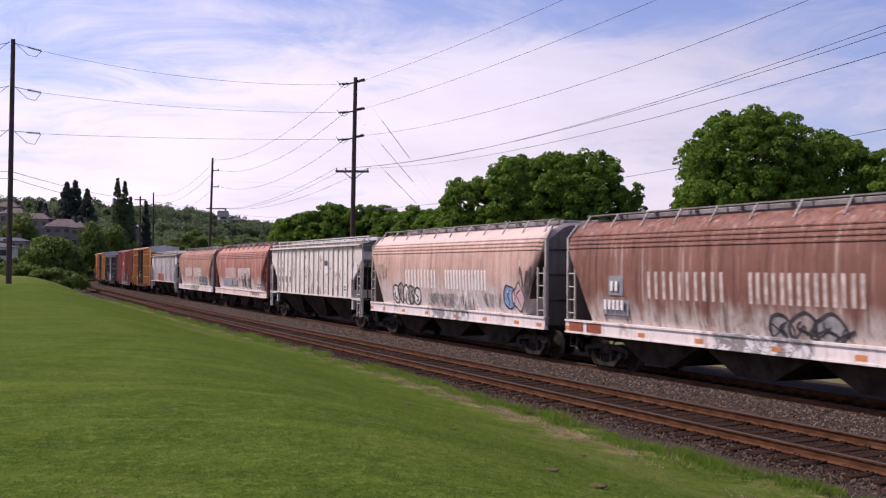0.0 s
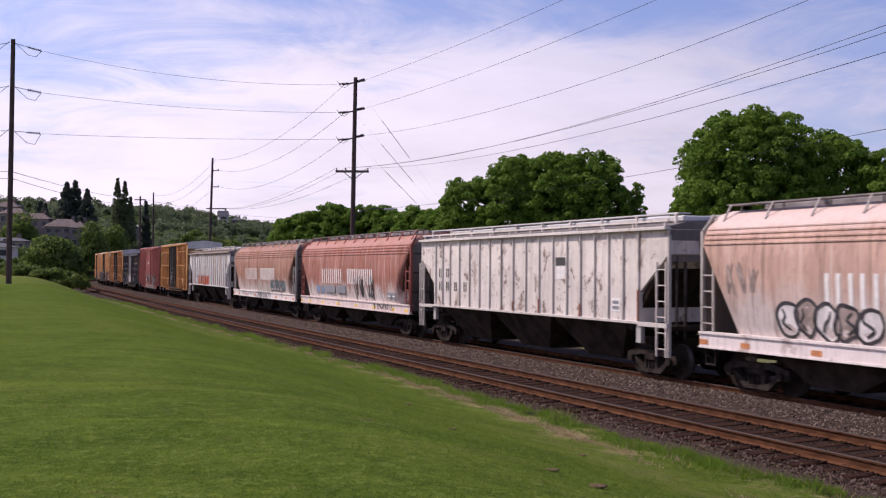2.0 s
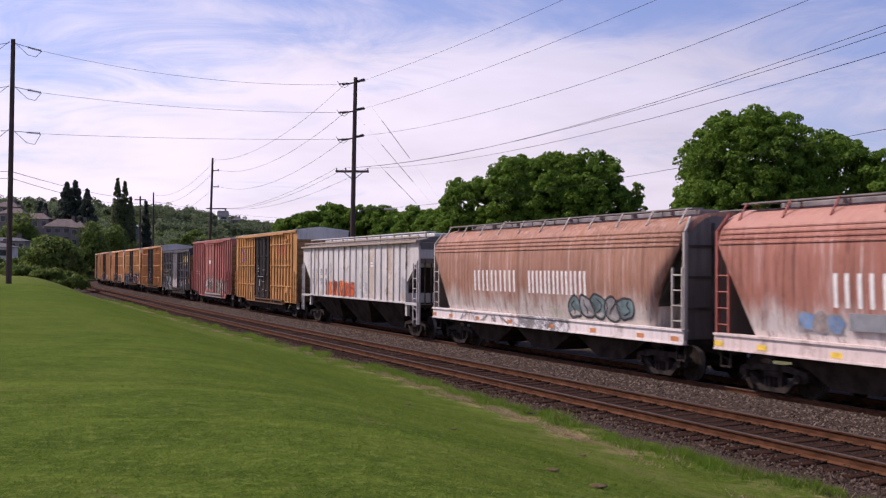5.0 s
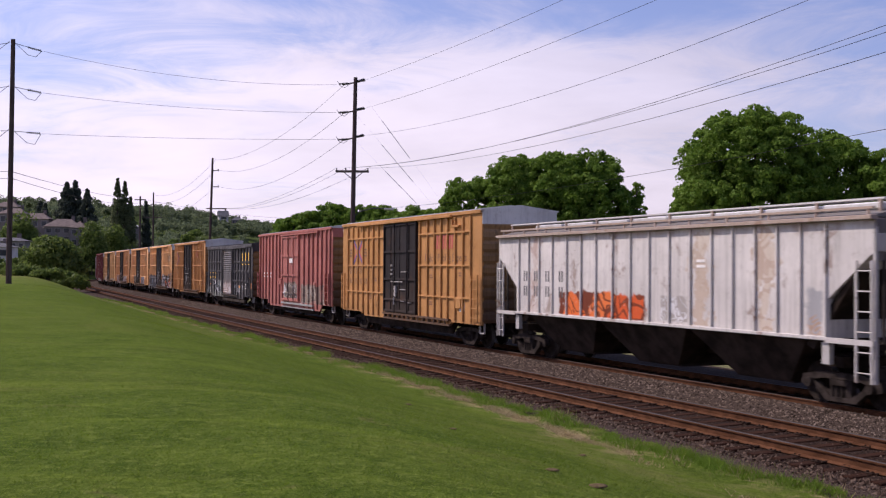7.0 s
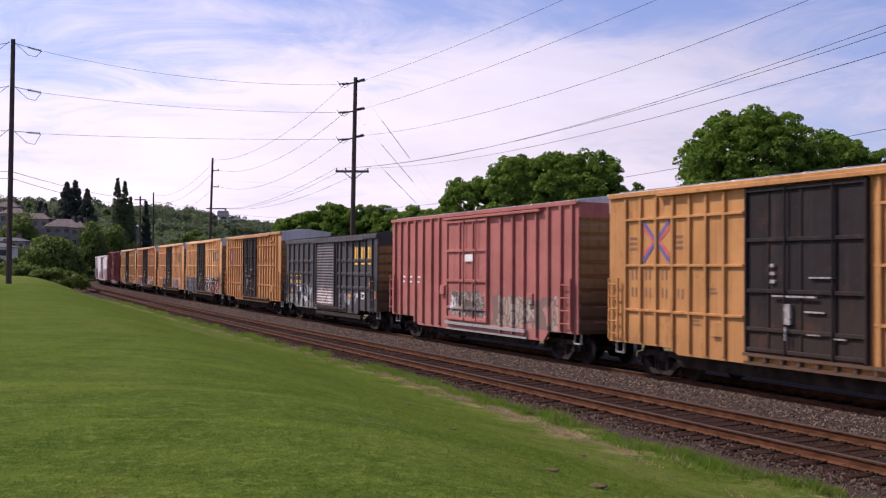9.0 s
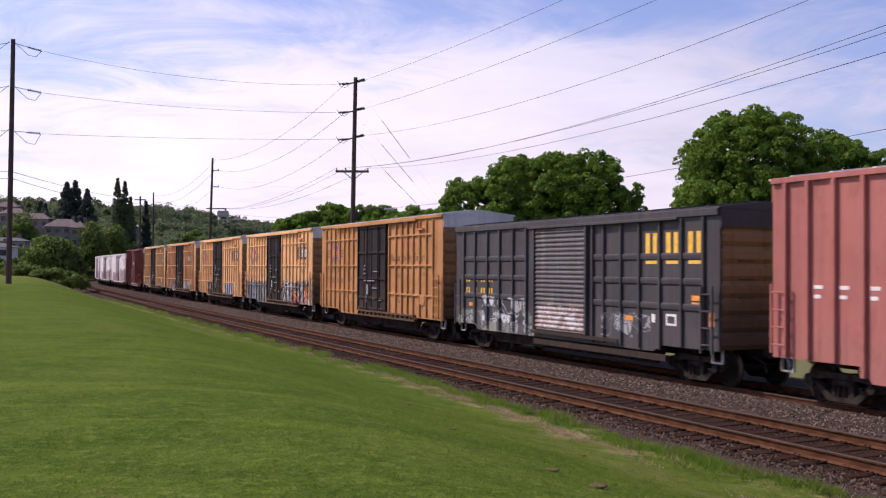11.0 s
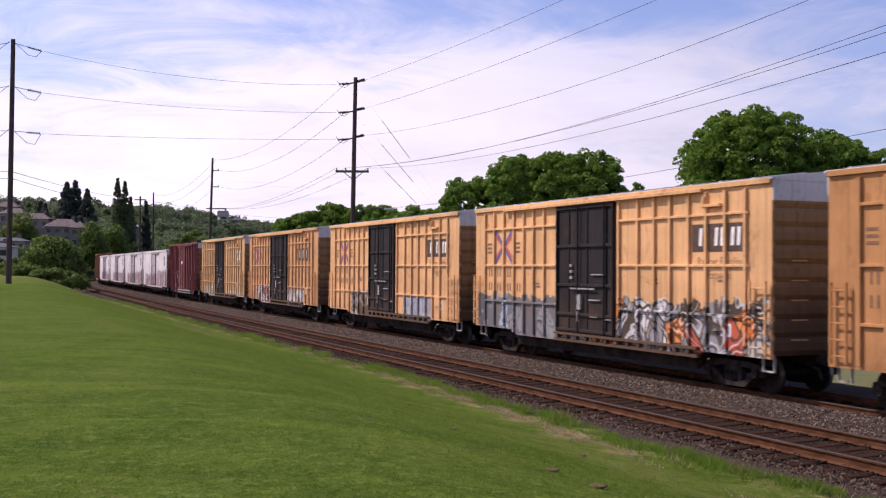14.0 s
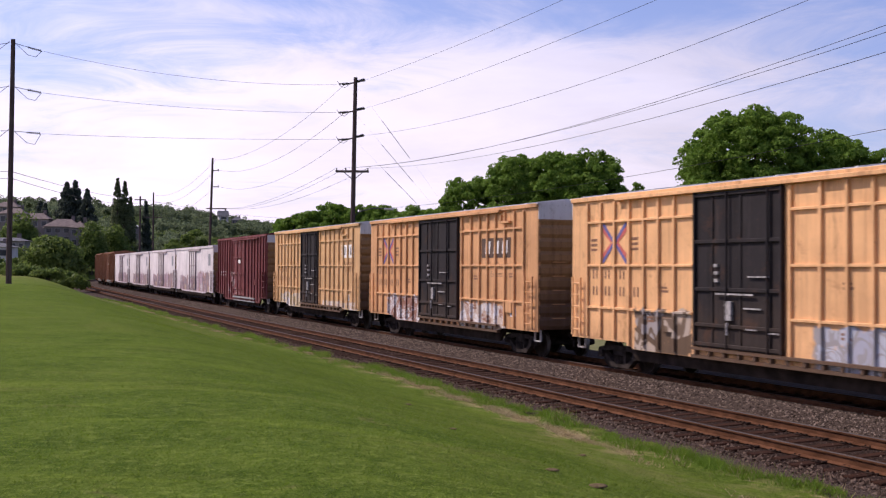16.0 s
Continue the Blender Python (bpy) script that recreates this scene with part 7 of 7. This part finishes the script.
house(-84.5, 205, 4.2, 7, 5, 2.2, 5, M_WALLS[1], M_ROOFS[1], "pale low house on the bank", 3, 1, 0.15)
house(-103.0, 290, 10.8, 6, 6, 2.2, 15, M_WALLS[2], M_ROOFS[0], "tan house with brown roof among trees", 3, 1)
house(-110.5, 296, 13.0, 7, 6, 2.6, 8, M_WALLS[2], M_ROOFS[0], "brown-roofed house among trees", 3, 1)
house(-134.5, 336, 17.6, 7, 6, 3.4, 5, M_WALLS[2], M_ROOFS[0], "grey house high on the slope", 3)
house(-124.5, 316, 14.8, 7, 6, 3.2, 0, M_WALLS[2], M_ROOFS[0], "tan house on the slope", 3, 1)
house(-113.5, 560, 25.0, 4.6, 6, 4.0, 20, M_WALLS[1], M_ROOFS[1], "white gabled house on the far ridge", 1, 2, 0.5, False)
house(-107.5, 566, 24.8, 5, 6, 2.6, 10, M_WALLS[0], M_ROOFS[1], "grey house on the far ridge", 3, 1)
house(-97, 332, 14.2, 8, 4, 1.0, 30, M_WALLS[2], plain("tin_roof", (0.36, 0.37, 0.39), 0.5), "low shed with a pale tin roof", 2, 1, 0.12)


# ======== grass and stones close to the camera ========
def blades(rng, pts, height, width, lean):
    """Thin single blades as narrow triangles with a bent tip."""
    n = len(pts)
    a = rng.uniform(0, 2 * math.pi, n)
    side = np.stack([np.cos(a), np.sin(a), np.zeros(n)], 1) * (width * rng.uniform(0.6, 1.3, n))[:, None]
    b = rng.uniform(0, 2 * math.pi, n)
    h = height * rng.uniform(0.5, 1.25, n)
    tip = np.stack([np.cos(b) * lean * h, np.sin(b) * lean * h, h], 1)
    v = np.stack([pts - side, pts + side, pts + tip], 1).reshape(-1, 3)
    return v, np.arange(3 * n).reshape(n, 3)


def lawn_grass():
    rng = np.random.default_rng(11)
    n = 520000
    # a broad stretch beside the line, denser at its near end
    u = -46 + 80 * rng.random(n) ** 1.7
    o = EDGE + 20 * rng.random(n)
    x, y = on_line(u, o)
    so, much = straw_line(u)
    bare = much * np.exp(-((o - so) / 0.28) ** 2)
    keep = (o > edge(u) + 0.1) & (rng.random(n) > bare * 1.1)
    x, y = x[keep], y[keep]
    z = ground_z(x, y)
    pts = np.stack([x, y, z], 1)
    v, f = blades(rng, pts, 0.020, 0.0048, 1.5)
    me = from_arrays("lawn_blades", v, f, [M_BLADE, M_BLADE_DARK, M_BLADE_PALE])
    tone = wave(x, y, 0.9, 0.5) * 0.55 + wave(x, y, 2.7, 1.5) * 0.5 + wave(x, y, 6.3, 0.7) * 0.35 + rng.normal(size=len(x)) * 0.35
    me.polygons.foreach_set("material_index", np.where(tone > 0.55, 2, np.where(tone < -0.5, 1, 0)).astype(np.int32))
    tagged(new("lawn_blades", me), "short mown grass blades on the lawn", "grass", kind="stuff")
    # tufts of uncut grass along the ballast
    n = 3600
    cu = -40 + 125 * rng.random(n) ** 1.5
    rag = 0.20 * np.sin(cu * 0.7) + 0.14 * np.sin(cu * 2.3) + 0.08 * np.sin(cu * 6.1)
    co = edge(cu) + 0.05 + rng.gamma(1.5, 0.19, n) + rag
    grow = np.clip(0.5 + 0.35 * np.sin(cu * 1.9 + 3 * np.sin(cu * 0.37)) + 0.3 * rng.normal(size=n), 0.15, 1.25) * np.exp(-0.5 * np.clip(co - edge(cu) - 0.3, 0, 3))
    per = 34
    u, o = np.repeat(cu, per) + rng.normal(size=n * per) * 0.075, np.repeat(co, per) + rng.normal(size=n * per) * 0.06
    x, y = on_line(u, o)
    v, f = blades(rng, np.stack([x, y, ground_z(x, y) - 0.01], 1), 0.175 * np.repeat(grow, per), 0.0058, 0.7)
    me = from_arrays("grass_fringe", v, f, [M_TUFT, M_BLADE, M_DRY])
    pick = np.repeat(rng.normal(size=n), per) * 0.8 + rng.normal(size=n * per) * 0.5
    me.polygons.foreach_set("material_index", np.where(pick > -0.5, 0, np.where(pick > -1.2, 1, 2)).astype(np.int32))
    tagged(new("grass_fringe", me), "long unmown grass tufts along the ballast edge", "grass", kind="stuff")
    n = 90000
    u = -36 + 100 * rng.random(n) ** 1.4
    so, much = straw_line(u)
    o = so + 0.06 * np.sin(u * 2.1) + rng.normal(size=n) * 0.13
    keep = much + 0.4 * np.sin(u * 2.3 + o * 2.0) + rng.normal(size=n) * 0.3 > 0.75
    u, o = u[keep], o[keep]
    x, y = on_line(u, o)
    v, f = blades(rng, np.stack([x, y, ground_z(x, y)], 1), 0.05, 0.006, 1.4)
    tagged(new("dry_grass", from_arrays("dry_grass", v, f, M_DRY)), "strip of dry straw-coloured cut grass", "grass", kind="stuff")
    # a few brown clods on the lawn
    for k, (px, py, r) in enumerate(((1.08, 10.65, 0.07), (1.42, 9.93, 0.09), (-0.62, 19.78, 0.07), (0.13, 13.85, 0.06), (1.95, 15.20, 0.07))):
        bm = bmesh.new()
        bmesh.ops.create_icosphere(bm, subdivisions=2, radius=r)
        for vv in bm.verts:
            vv.co *= 1 + 0.35 * noise.noise(vv.co * 14 + Vector((k, 0, 0)))
            vv.co.z *= 0.16
        ob = new("dirt_clod", finish(bm, M_CLOD, True))
        ob.matrix_basis = Matrix.Translation((px, py, float(ground_z(np.array([px]), np.array([py]))[0]) + r * 0.15))
        tagged(ob, "small brown clod of earth on the lawn", "soil", "clods on the lawn")


M_BLADE_DARK = leaf_material("dark_blades", (0.066, 0.112, 0.008), (0.100, 0.156, 0.014), (0.140, 0.196, 0.028), 0.62)
M_BLADE_PALE = leaf_material("pale_blades", (0.100, 0.150, 0.018), (0.155, 0.205, 0.036), (0.235, 0.270, 0.080), 0.62)
M_TUFT = leaf_material("tuft_blades", (0.085, 0.160, 0.016), (0.135, 0.230, 0.028), (0.205, 0.300, 0.058), 0.6)
M_CLOD = plain("brown_earth", (0.105, 0.078, 0.042), 0.95, vary=0.4, scale=20)
lawn_grass()


M_OLD_STONE = stone_material("old_stone", 0.66)


def stones(name, label, mat, o_lo, o_hi, n, seed):
    rng = np.random.default_rng(seed)
    u = -40 + 95 * rng.random(n) ** 1.5
    o = rng.uniform(o_lo, o_hi, n)
    keep = (np.abs(np.abs(o - NEAR) - 0.7535) > 0.13)
    u, o = u[keep], o[keep]
    prof_o = (-4.2, -2.2, -1.3, 0.8, 1.2, 1.9, 2.6, 3.2, 3.7, 6.2, 6.6, 7.3)
    prof_z = (-0.8, -0.19, -0.19, -0.14, -0.07, -0.095, -0.225, -0.20, -0.072, -0.145, -0.175, -0.42)
    z = np.interp(o, prof_o, prof_z)
    n = len(u)
    x, y = on_line(u, o)
    c = np.stack([x, y, z + rng.uniform(-0.012, 0.012, n)], 1)
    base = np.array([(1, 0, -0.3), (-1, 0, -0.3), (0, 1, -0.3), (0, -1, -0.3), (0.2, 0.1, 0.9)], float)
    s = rng.uniform(0.018, 0.040, n)
    v = base[None] * s[:, None, None] * rng.uniform(0.6, 1.3, (n, 5, 1)) + rng.normal(size=(n, 5, 3)) * (0.22 * s)[:, None, None]
    a = rng.uniform(0, 6.28, n)
    ca, sa = np.cos(a)[:, None], np.sin(a)[:, None]
    vx, vy = v[..., 0] * ca - v[..., 1] * sa, v[..., 0] * sa + v[..., 1] * ca
    v = np.stack([vx, vy, v[..., 2] * 0.8], -1) + c[:, None, :]
    tri = np.array([(0, 2, 4), (2, 1, 4), (1, 3, 4), (3, 0, 4)])
    f = (tri[None] + 5 * np.arange(n)[:, None, None]).reshape(-1, 3)
    tagged(new(name, from_arrays(name, v.reshape(-1, 3), f, mat)), label, "gravel", kind="stuff")


stones("ballast_stones", "loose grey-brown crushed stones between the tracks", M_STONE, 0.9, 3.8, 60000, 5)
stones("shoulder_stones", "loose dark crushed stones along the lawn", M_OLD_STONE, 6.0, 7.0, 26000, 6)
stones("crib_stones", "rust-stained stones between wooden ties", M_OLD_STONE, 3.7, 6.2, 30000, 7)


# ======== the train runs ========
def travelled(t):
    """Metres the train has run since the start."""
    return 12.07 * t


def motions():
    for car, u, base in MOVERS:
        rows = []
        for k in range(33):
            t = k * 0.5
            uc = u - travelled(t)
            a, b = spot(uc - base / 2, 0), spot(uc + base / 2, 0)
            d = a - b
            rows.append((t, Matrix.Translation((a + b) / 2) @ Matrix.Rotation(math.atan2(d.y, d.x), 4, "Z")))
        walk(car, rows)
    spins = [(k / FPS, Matrix.Rotation(travelled(k / FPS) / WHEEL_R, 4, "Y")) for k in range(481)]
    for w, x in WHEELSETS:
        walk(w, [(t, Matrix.Translation((x, 0, WHEEL_R)) @ m) for t, m in spins])


motions()
